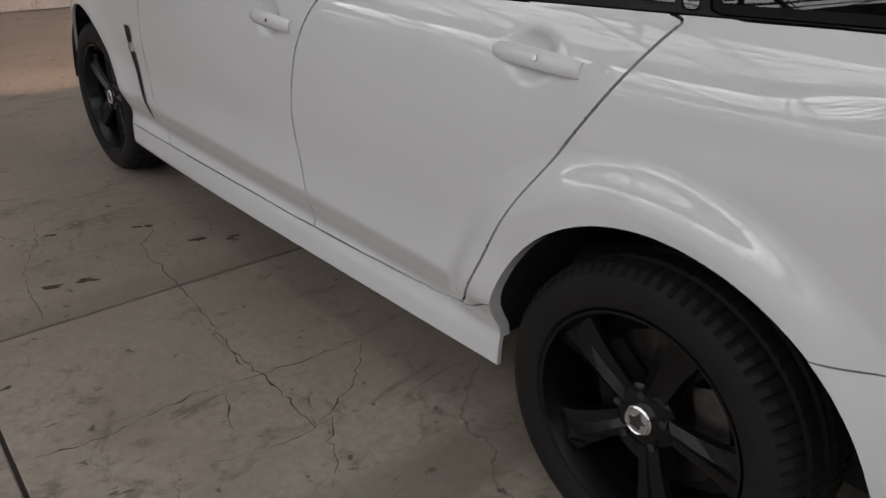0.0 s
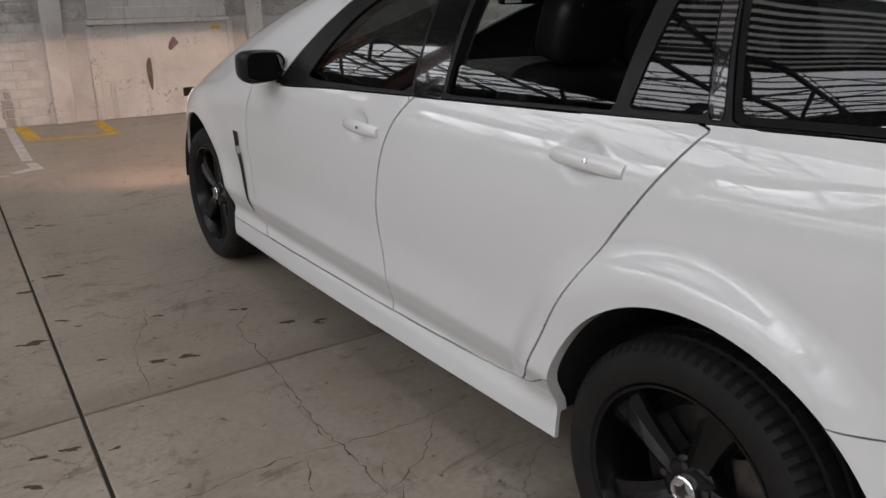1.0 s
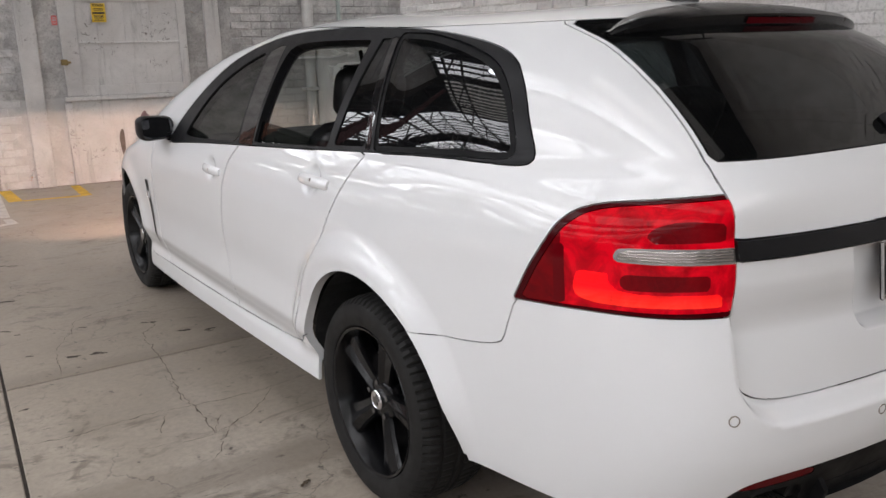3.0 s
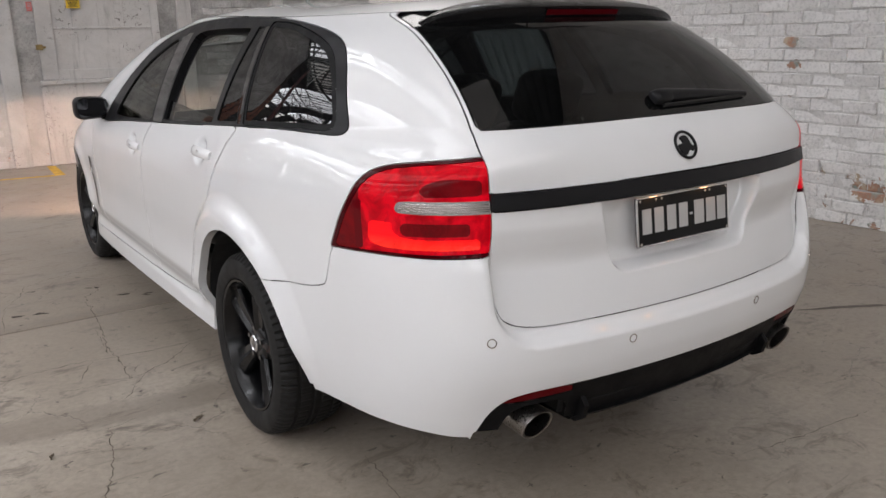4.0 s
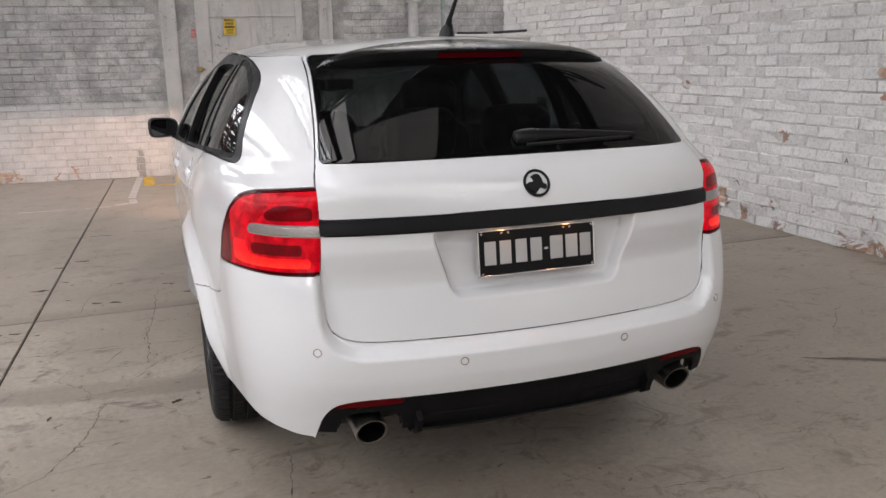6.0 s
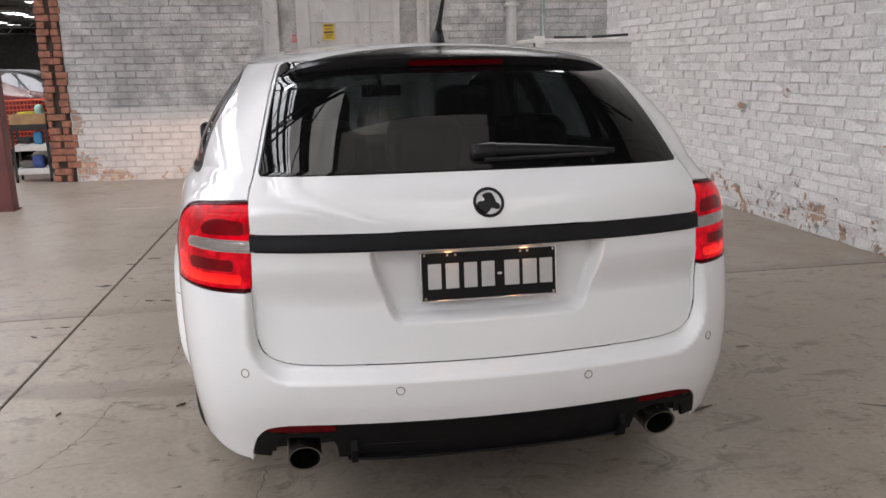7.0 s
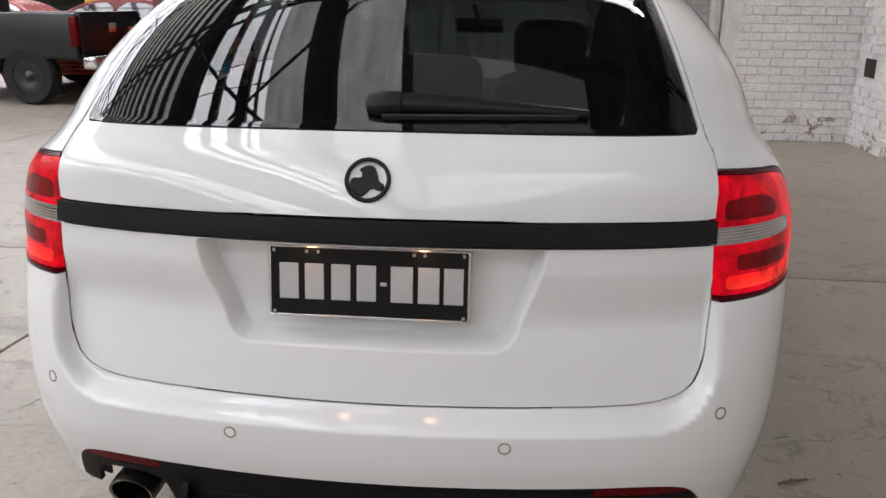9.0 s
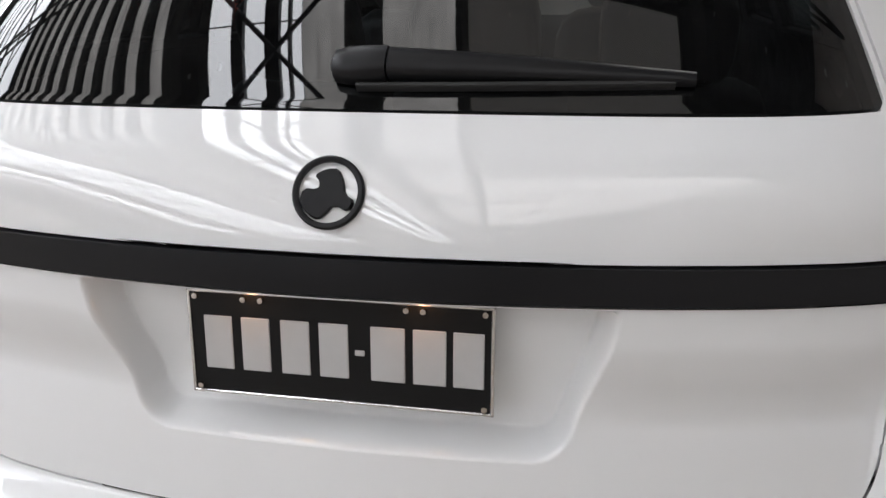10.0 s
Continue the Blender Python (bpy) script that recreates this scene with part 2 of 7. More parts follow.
def grimy(name, colour, rough=0.6):
    """Old paint on steel: cloudy wear, soot that ran down, scuffs and rust specks in clusters."""
    m = material(name, rough, 0.0, colour)
    k = Nodes(m)
    v = k.place()
    run = k.add("Mapping")
    run.inputs["Scale"].default_value = (9.0, 9.0, 0.9)
    k.link(v, run.inputs["Vector"])
    cloud, streak, fine = k.noise(v, 1.7, 7, 0.65, 0.5), k.noise(run.outputs[0], 1.0, 7, 0.7, 0.5), k.noise(v, 60.0, 5, 0.6)
    c = k.mix(k.ramp(cloud, (0.32, 0.0), (0.68, 1.0)), tuple(x * 0.80 for x in colour), tuple(min(1, x * 1.12) for x in colour))
    c = k.mix(k.ramp(streak, (0.54, 0.0), (0.70, 0.55)), c, tuple(x * 0.35 for x in colour))
    spots = k.noise(v, 26.0, 6, 0.7, 0.8)
    where = k.ramp(k.noise(v, 2.3, 4), (0.50, 0.0), (0.62, 1.0))
    c = k.mix(k.math("MULTIPLY", k.ramp(spots, (0.56, 0.0), (0.63, 0.85)), where), c, (0.085, 0.070, 0.060))
    c = k.mix(k.ramp(k.noise(v, 7.0, 6, 0.7), (0.68, 0.0), (0.72, 0.7)), c, (0.16, 0.11, 0.085))
    c = k.mix(k.ramp(fine, (0.30, 0.25), (0.45, 0.0)), c, tuple(x * 0.5 for x in colour))
    k.colour(c)
    k.rough(k.ramp(cloud, (0.3, rough * 0.8), (0.7, min(1, rough * 1.2))))
    k.bump(k.math("ADD", cloud, k.math("MULTIPLY", spots, 0.3)), 0.35, 0.012)
    return m


def roof_glow(name, least, most):
    """Glowing roof sheet, dusty translucent or added as fill: dim daylight, ribbed and cloudy."""
    m = material(name, 0.6, 0.0, (0.4, 0.4, 0.39))
    k = Nodes(m)
    v = k.place()
    run = k.add("Mapping")
    run.inputs["Scale"].default_value = (6.0, 0.5, 1.0)
    k.link(v, run.inputs["Vector"])
    k.link(k.ramp(k.noise(run.outputs[0], 1.6, 6, 0.65, 0.4), (0.3, least), (0.7, most)), k.bsdf.inputs["Emission Strength"])
    k.bsdf.inputs["Emission Color"].default_value = (1.0, 0.98, 0.95, 1)
    return m


def lens(name, colour, glow, strength, coat=1.0, rough=0.25, ribs=0.0, depth=0.35, bottom=None):
    """A lamp lens: smooth outside, with moulded ribs underneath."""
    m = material(name, rough, 0.0, colour, coat)
    b = m.node_tree.nodes["Principled BSDF"]
    b.inputs["Specular IOR Level"].default_value = 0.04
    b.inputs["Coat Weight"].default_value = 0.12 * coat
    if ribs:
        k = Nodes(m)
        w = k.add("TexWave", Scale=ribs, Distortion=1.5, Detail=1.0)
        w.bands_direction = "Z"
        k.link(k.place(), w.inputs["Vector"])
        u = k.noise(k.place(), 30.0, 3)
        glow_map = k.ramp(k.noise(k.place(), 12.0, 4, 0.6, 1.0), (0.36, 0.28), (0.60, 1.4))
        sep = k.add("SeparateXYZ")
        k.link(k.place(), sep.inputs[0])
        if bottom:
            k.link(k.mix(k.ramp(k.math("MULTIPLY_ADD", sep.outputs["Z"], 12.0, -10.1), (0.06, 0.0), (0.48, 1.0)), bottom, glow), b.inputs["Emission Color"])
        k.colour(k.mix(k.math("MULTIPLY", w.outputs["Fac"], u), tuple(c * (1 + depth) for c in colour), tuple(c * (1 - depth) for c in colour)))
        g = k.math("MULTIPLY_ADD", k.math("MULTIPLY", w.outputs["Fac"], u), -depth * strength, strength * (1 + depth * 0.4))
        k.link(k.math("MULTIPLY", g, glow_map), b.inputs["Emission Strength"])
        k.bump(w.outputs["Fac"], 0.25, 0.001)
    b.inputs["Emission Color"].default_value = (*glow, 1)
    if not ribs:
        b.inputs["Emission Strength"].default_value = strength
    return m


PAINT = paint_material()
BLACK = plastic("satin_black_plastic", (0.009, 0.009, 0.010), 0.36, 900.0, 0.12, 0.18)
MATT = plastic("matt_black_plastic", (0.0045, 0.0045, 0.005), 0.5, 900.0, 0.12, 0.12)
SATIN = plastic("satin_black_spoiler", (0.006, 0.006, 0.0065), 0.24, 1500.0, 0.03, 0.3)
GLOSS = material("gloss_black", 0.08, 0.0, (0.008, 0.008, 0.009), 1.0)
RUBBER = plastic("tyre_rubber", (0.015, 0.0145, 0.014), 0.7, 300.0, 0.4, 0.2)
RIM = plastic("satin_black_alloy", (0.0035, 0.0035, 0.004), 0.22, 1200.0, 0.04, 0.35)
TRIM = plastic("dark_cabin_trim", (0.012, 0.012, 0.0125), 0.7)
SEAT = plastic("black_seat_leather", (0.014, 0.014, 0.015), 0.42, 500.0, 0.3)
STITCH = material("pale_stitching", 0.7, 0.0, (0.35, 0.34, 0.32))
STEEL = simple_worn("brushed_steel", (0.55, 0.52, 0.48), 0.22, 1.0, 20.0, 0.15, 0.05)
CHROME = simple_worn("bright_alloy", (0.75, 0.75, 0.76), 0.18, 1.0, 30.0, 0.1, 0.03)
DISC = simple_worn("brake_iron", (0.11, 0.10, 0.095), 0.4, 1.0, 30.0, 0.3, 0.1)
BACK_GLASS = glass_material("rear_privacy_glass", (0.80, 0.94, 1.0), 0.14, 0.004)
PRIVACY = glass_material("privacy_glass", (0.92, 0.96, 1.0), 0.12, 0.006)
CLEAR = glass_material("clear_glass", (0.90, 1.0, 0.98), 0.15)
TINTED = glass_material("lightly_tinted_glass", (0.90, 1.0, 0.98), 0.42)
WIND = glass_material("windscreen_glass", (0.94, 1.0, 0.98), 0.62)
LAMP_DARK = lens("dark_red_lens", (0.035, 0.0005, 0.002), (1.0, 0.0, 0.02), 0.014)
LAMP_RED = lens("red_lens", (0.14, 0.0003, 0.002), (1.0, 0.0, 0.014), 0.46, 1.0, 0.25, 140.0, 0.15)
LAMP_BAR = lens("glowing_red_bar", (0.4, 0.004, 0.004), (1.0, 0.004, 0.010), 0.85, 1.0, 0.25, 40.0, 0.15, (1.0, 0.055, 0.025))
LAMP_GAP = lens("deep_red_lens", (0.06, 0.0005, 0.002), (1.0, 0.0, 0.02), 0.05)
LAMP_MID = lens("mid_red_lens", (0.06, 0.0003, 0.0015), (1.0, 0.0, 0.012), 0.075, 1.0, 0.25, 130.0, 0.45)
LAMP_CLEAR = lens("clear_reversing_lens", (0.22, 0.20, 0.19), (1, 1, 1), 0.0, 3.0, 0.16, 55.0, 0.95)
LAMP_CLEAR.node_tree.nodes["Principled BSDF"].inputs["Metallic"].default_value = 0.75
LAMP_RIM = simple_worn("bright_lamp_rim", (0.27, 0.25, 0.25), 0.25, 0.3, 60.0, 0.3, 0.02)
PIPE = simple_worn("dull_stainless", (0.24, 0.225, 0.21), 0.3, 1.0, 20.0, 0.2, 0.05)
REFLECT = lens("red_reflector", (0.075, 0.0015, 0.003), (1, 0, 0), 0.0, 0.7, 0.2, 60.0, 0.3)
MIRROR = material("mirror_glass", 0.02, 1.0, (0.85, 0.87, 0.88))
SIDE_MIRROR = material("tinted_mirror_glass", 0.03, 1.0, (0.09, 0.09, 0.095))
PLATE = plastic("black_plate", (0.006, 0.006, 0.0065), 0.45, 900.0, 0.05, 0.2)
PLATE_INK = plastic("pale_grey_enamel", (0.42, 0.42, 0.42), 0.5, 900.0, 0.05, 0.3)
CONCRETE = concrete_material()
BRICK_R = brick_paint_material("whitewashed_brick", (0.90, 0.885, 0.875), (0.80, 0.785, 0.775), 0.668, 0.14,
                               mottle=((3.65, 2.9, 0.10, 1.0, 0.25), (3.65, 4.8, 0.10, 1.0, 0.25)),
                               stripped=((3.65, 1.0, 0.10, 1.3, 0.34), (3.65, 2.6, 0.06, 0.7, 0.16)),
                               bare=((3.65, 1.0, 1.25, 0.09, 0.06), (3.65, 0.96, 1.09, 0.07, 0.05), (3.65, 1.9, 0.75, 0.13, 0.06), (3.65, 3.15, 1.12, 0.10, 0.06), (3.65, 3.8, 0.97, 0.12, 0.08), (3.65, 2.6, 0.18, 0.22, 0.12), (3.65, 0.3, 0.25, 0.2, 0.1)))
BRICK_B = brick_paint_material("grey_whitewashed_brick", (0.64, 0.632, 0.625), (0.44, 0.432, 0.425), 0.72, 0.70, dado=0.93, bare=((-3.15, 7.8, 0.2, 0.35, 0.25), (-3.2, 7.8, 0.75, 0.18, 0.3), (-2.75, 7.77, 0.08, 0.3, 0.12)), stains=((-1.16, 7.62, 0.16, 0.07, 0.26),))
JOINT_R = brick_paint_material("grubby_whitewashed_mortar", (0.88, 0.865, 0.85), (0.74, 0.72, 0.70), 0.66, 0.35)
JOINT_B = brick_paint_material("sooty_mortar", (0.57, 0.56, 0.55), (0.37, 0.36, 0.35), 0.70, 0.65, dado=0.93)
RAW = simple_worn("raw_orange_brick", (0.27, 0.115, 0.075), 0.85, 0.0, 9.0, 0.5, 0.8)
DOORPAINT = grimy("scuffed_grey_door_paint", (0.53, 0.518, 0.508))
MAROON = simple_worn("maroon_steel_paint", (0.13, 0.038, 0.036), 0.5, 0.0, 5.0, 0.2, 0.1)
YELLOW = simple_worn("yellow_paint", (0.62, 0.38, 0.03), 0.6, 0.0, 9.0, 0.3, 0.1)
WHITE_LINE = simple_worn("worn_white_paint", (0.55, 0.53, 0.50), 0.6, 0.0, 9.0, 0.2, 0.1)
GRIMY_SHEET = roof_glow("grimy_translucent_sheet", 1.0, 2.4)
# the next two glow as unseen fill, added to brighten the right side
FLOOR_FILL = roof_glow("right_floor_fill_sheet", 1.4, 3.1)
WALL_FILL = roof_glow("right_wall_fill_sheet", 4.6, 8.0)
DIM_SHEET = roof_glow("sooty_translucent_sheet", 0.18, 0.34)
ROOFSHEET = simple_worn("dark_roof_sheet", (0.06, 0.06, 0.06), 0.7, 0.2, 2.0, 0.3, 0.2)
TRUSS = simple_worn("dark_truss_steel", (0.035, 0.034, 0.034), 0.6, 0.3, 4.0, 0.3, 0.1)
GALV = simple_worn("pale_pipe_paint", (0.55, 0.55, 0.54), 0.4, 0.2, 8.0, 0.15, 0.1)


# ---- mesh helpers ----
def mesh_object(name, verts, faces, mat, parent=None, label="", smooth=False):
    me = bpy.data.meshes.new(name)
    me.from_pydata([tuple(v) for v in verts], [], faces)
    me.materials.append(mat)
    if smooth:
        me.polygons.foreach_set("use_smooth", [True] * len(me.polygons))
    me.update()
    ob = new(name, me)
    ob.parent = parent
    return tagged(ob, label)


def part(name, bm, mat, parent=None, label="", smooth=False, sharp=35):
    """Links a bmesh as one mesh object under a thing or a part."""
    me = bpy.data.meshes.new(name)
    bmesh.ops.recalc_face_normals(bm, faces=bm.faces)
    for f in bm.faces:
        f.smooth = smooth
    if smooth:
        for e in bm.edges:
            if len(e.link_faces) == 2 and e.calc_face_angle(0) > radians(sharp):
                e.smooth = False
    bm.to_mesh(me)
    bm.free()
    me.materials.append(mat)
    ob = new(name, me)
    ob.parent = parent
    return tagged(ob, label)


def thing(name, label, category, m=None, group="", kind=""):
    ob = new(name)
    if m is not None:
        ob.matrix_basis = m
    return tagged(ob, label, category, group, kind)


def box(bm, x0, x1, y0, y1, z0, z1, bevel=0.0, m=None, seg=2):
    r = bmesh.ops.create_cube(bm, size=1.0)
    vs = r["verts"]
    for v in vs:
        v.co = Vector(((x0 + x1) / 2 + v.co.x * (x1 - x0), (y0 + y1) / 2 + v.co.y * (y1 - y0), (z0 + z1) / 2 + v.co.z * (z1 - z0)))
    if bevel > 0:
        es = list({e for v in vs for e in v.link_edges})
        r = bmesh.ops.bevel(bm, geom=es, offset=bevel, segments=seg, affect="EDGES", profile=0.5)
        vs = list({v for f in r["faces"] for v in f.verts} | {v for v in vs if v.is_valid})
    if m is not None:
        bmesh.ops.transform(bm, matrix=m, verts=[v for v in vs if v.is_valid])
    return vs


def new_box(x0, x1, y0, y1, z0, z1, bevel=0.0, m=None, seg=2):
    bm = bmesh.new()
    box(bm, x0, x1, y0, y1, z0, z1, bevel, m, seg)
    return bm


def rod(bm, a, b, r, n=10, r2=None):
    a, b = Vector(a), Vector(b)
    d = b - a
    m = Matrix.Translation((a + b) / 2) @ d.to_track_quat("Z", "Y").to_matrix().to_4x4()
    return bmesh.ops.create_cone(bm, cap_ends=True, segments=n, radius1=r, radius2=r if r2 is None else r2, depth=d.length, matrix=m)["verts"]


def lathe(bm, profile, n=48, axis="x", close=False, wave=None):
    """Turns (along, radius) pairs about an axis."""
    rings = []
    for i in range(n):
        a = 2 * math.pi * i / n
        ring = []
        for j, (s, r) in enumerate(profile):
            if wave:
                r = wave(i, j, r)
            p = (s, r * math.cos(a), r * math.sin(a)) if axis == "x" else (r * math.cos(a), s, r * math.sin(a)) if axis == "y" else (r * math.cos(a), r * math.sin(a), s)
            ring.append(bm.verts.new(p))
        rings.append(ring)
    k = len(profile)
    for i in range(n):
        for j in range(k if close else k - 1):
            bm.faces.new((rings[i][j], rings[(i + 1) % n][j], rings[(i + 1) % n][(j + 1) % k], rings[i][(j + 1) % k]))


def slab(bm, outline, depth, m=None, inset=0.0):
    """An outline (pairs) drawn out to a depth along its own z."""
    lo = [bm.verts.new((a, b, 0)) for a, b in outline]
    cx, cy = sum(a for a, b in outline) / len(outline), sum(b for a, b in outline) / len(outline)
    hi = [bm.verts.new((a + (cx - a) * inset, b + (cy - b) * inset, depth)) for a, b in outline]
    n = len(lo)
    bm.faces.new(lo[::-1])
    bm.faces.new(hi)
    for i in range(n):
        bm.faces.new((lo[i], lo[(i + 1) % n], hi[(i + 1) % n], hi[i]))
    if m is not None:
        bmesh.ops.transform(bm, matrix=m, verts=lo + hi)


# ---- the shape of the car ----
def curve(xs, ys):
    """A smooth function through the given knots (monotone slopes, flat beyond the ends)."""
    xs, ys = np.array(xs, float), np.array(ys, float)
    h, d = np.diff(xs), np.diff(ys) / np.diff(xs)
    m = np.zeros(len(xs))
    m[0], m[-1] = d[0], d[-1]
    for i in range(1, len(xs) - 1):
        if d[i - 1] * d[i] > 0:
            m[i] = (h[i - 1] + h[i]) / (h[i - 1] / d[i] + h[i] / d[i - 1])

    def f(x):
        x = np.clip(np.asarray(x, float), xs[0], xs[-1])
        i = np.clip(np.searchsorted(xs, x, side="right") - 1, 0, len(xs) - 2)
        t = (x - xs[i]) / h[i]
        return ((2 * t**3 - 3 * t**2 + 1) * ys[i] + (t**3 - 2 * t**2 + t) * h[i] * m[i]
                + (3 * t**2 - 2 * t**3) * ys[i + 1] + (t**3 - t**2) * h[i] * m[i + 1])
    return f


def sstep(a, b, x):
    """Smooth step from 0 at a to 1 at b."""
    t = np.clip((x - a) / (b - a), 0, 1)
    return t * t * (3 - 2 * t)


WHEEL_Z, WHEELBASE = 0.326, 2.915
YC, YF = 0.12, 2.30                       # where the rear and front corners begin
belt_z = curve([-1.2, -0.6, 0.04, 1.06, 2.0, 2.6, 3.4, 3.85], [1.135, 1.113, 1.078, 1.018, 0.965, 0.945, 0.84, 0.70])
rail_z = curve([-0.72, -0.5, 0.16, 0.75, 1.2, 1.75], [1.400, 1.414, 1.434, 1.450, 1.432, 1.37])
side_w = curve([0.20, 0.25, 0.31, 0.36, 0.41, 0.46, 0.56, 0.70, 0.84, 0.93, 1.0, 1.05, 1.09, 1.15],
               [0.872, 0.890, 0.888, 0.878, 0.893, 0.906, 0.904, 0.914, 0.918, 0.907, 0.886, 0.864, 0.842, 0.808])
rear_y = curve([0.20, 0.30, 0.40, 0.47, 0.54, 0.60, 0.66, 0.74, 0.80, 0.84, 0.88, 0.95, 1.0, 1.05, 1.09, 1.12, 1.14],
               [-1.10, -1.125, -1.160, -1.188, -1.206, -1.210, -1.206, -1.194, -1.180, -1.167, -1.156, -1.150, -1.139, -1.119, -1.092, -1.058, -1.030])
front_y = curve([0.20, 0.35, 0.55, 0.70, 0.82, 0.94, 1.0], [3.66, 3.76, 3.78, 3.72, 3.45, 2.75, 2.45])


tail_w = curve([0.20, 0.30, 0.42, 0.52, 0.62, 0.80, 0.93], [0.850, 0.874, 0.895, 0.906, 0.912, 0.915, 0.908])


def half_width(y, z):
    # the shoulder climbs with the belt line towards the tail
    w = side_w(z - 0.9 * np.maximum(belt_z(y) - 1.078, 0) * sstep(0.72, 0.95, z))
    w = w + 0.014 * sstep(-0.1, -0.55, y) * sstep(0.98, 1.10, z)
    k = sstep(-0.15, -0.45, y) * (1 - sstep(0.8, 0.93, z))
    w = w * (1 - k) + tail_w(z) * k
    w = w + 0.036 * (1 - sstep(0.445, 0.545, np.hypot(y, z - WHEEL_Z))) * sstep(0.30, 0.5, z)
    w = w + 0.012 * np.exp(-((np.hypot(y - WHEELBASE, z - WHEEL_Z) - 0.40) / 0.09) ** 2) * sstep(0.3, 0.5, z)
    # finger cups behind the door handles
    for hy, hz in ((0.312, 0.973), (1.262, 0.910)):
        w = w - 0.017 * np.exp(-(((y - hy) / 0.050) ** 2 + ((z - hz) / 0.040) ** 2) ** 2)
    return w * (1 - 0.02 * sstep(1.8, 3.2, y)) * (1 - 0.05 * sstep(-0.1, -0.8, y))


def contour(p, n, m, nf=5.0, mf=2.6):
    """xi (share of the half width), sr (share of the way to the rear end), sf (share of the way to the front end)"""
    xi, sr, sf = np.ones_like(p), np.zeros_like(p), np.zeros_like(p)
    r = p / 0.36
    xd = 0.86
    sd = (1 - xd ** n) ** (1 / m)
    k = r < 0.5
    xi = np.where(k, 2 * np.clip(r, 0, 0.5) * xd, xi)
    sr = np.where(k, (1 - np.clip(xi, 0, 0.9999) ** n) ** (1 / m), sr)
    k2 = (r >= 0.5) & (r < 1)
    s2 = sd * (1 - (2 * np.clip(r, 0.5, 1) - 1))
    sr = np.where(k2, s2, sr)
    xi = np.where(k2, (1 - np.clip(s2, 0, 1) ** m) ** (1 / n), xi)
    r = (1 - p) / 0.24
    xd = 0.8
    sd = (1 - xd ** nf) ** (1 / mf)
    k = r < 0.5
    xi = np.where(k, 2 * np.clip(r, 0, 0.5) * xd, xi)
    sf = np.where(k, (1 - np.clip(xi, 0, 0.9999) ** nf) ** (1 / mf), sf)
    k2 = (r >= 0.5) & (r < 1)
    s2 = sd * (1 - (2 * np.clip(r, 0.5, 1) - 1))
    sf = np.where(k2, s2, sf)
    xi = np.where(k2, (1 - np.clip(s2, 0, 1) ** mf) ** (1 / nf), xi)
    return xi, sr, sf


def along(p):
    return YC + (YF - YC) * np.clip((p - 0.36) / 0.40, 0, 1)


def box_in(x, z, x0, x1, z0, z1, r):
    """Signed distance to a rounded rectangle, positive inside."""
    dx = np.abs(x - (x0 + x1) / 2) - (x1 - x0) / 2 + r
    dz = np.abs(z - (z0 + z1) / 2) - (z1 - z0) / 2 + r
    return r - np.hypot(np.maximum(dx, 0), np.maximum(dz, 0)) - np.minimum(np.maximum(dx, dz), 0)


def lower(p, q):
    qq = np.clip(q, 0, 1)
    xi, sr, sf = contour(p, 8.0 + 0 * qq, 5.0 + 0 * qq)
    y0 = along(p)
    yr = np.where(sr > 0, YC - (YC + 1.08) * sr, np.where(sf > 0, YF + (3.72 - YF) * sf, y0))
    zt = belt_z(yr)
    z = 0.20 + qq * (zt - 0.20)
    m = 5.6 + 1.4 * sstep(0.50, 0.84, z) - 4.4 * sstep(0.97, 1.10, z)
    xi, sr, sf = contour(p, 9.4 - 1.4 * sstep(0.50, 0.84, z) - 1.0 * sstep(0.97, 1.10, z), m)
    y = np.where(sr > 0, YC - (YC - rear_y(z)) * sr, np.where(sf > 0, YF + (front_y(z) - YF) * sf, y0))
    x = xi * half_width(y, z)
    rear = sr > 0
    y = y + np.where(rear, (0.15 - 0.11 * sstep(0.97, 1.10, z)) * (x / 0.9) ** 2 * sstep(0.35, 0.95, sr), 0)
    # tailgate set in from the bumper, and the number plate's recess
    far = rear & (y < -0.85)
    gate = sstep(-0.030, 0.004, box_in(x, z, -0.622, 0.622, 0.627, 1.6, 0.085)) * (1 - sstep(0.78, 0.90, z))
    y = y + np.where(far, 0.047 * gate, 0)
    half = 0.275 + 0.050 * sstep(0.74, 0.94, z)
    reach = 0.045 - np.hypot(np.maximum(0.045 - (half - np.abs(x)), 0), np.maximum(0.045 - (z - 0.736), 0))
    nest = sstep(0.0, 0.024, reach) * (1 - sstep(0.930, 0.939, z))
    y = y + np.where(far, (0.044 + 0.012 * sstep(0.78, 0.93, z)) * nest, 0)
    return x, y, z


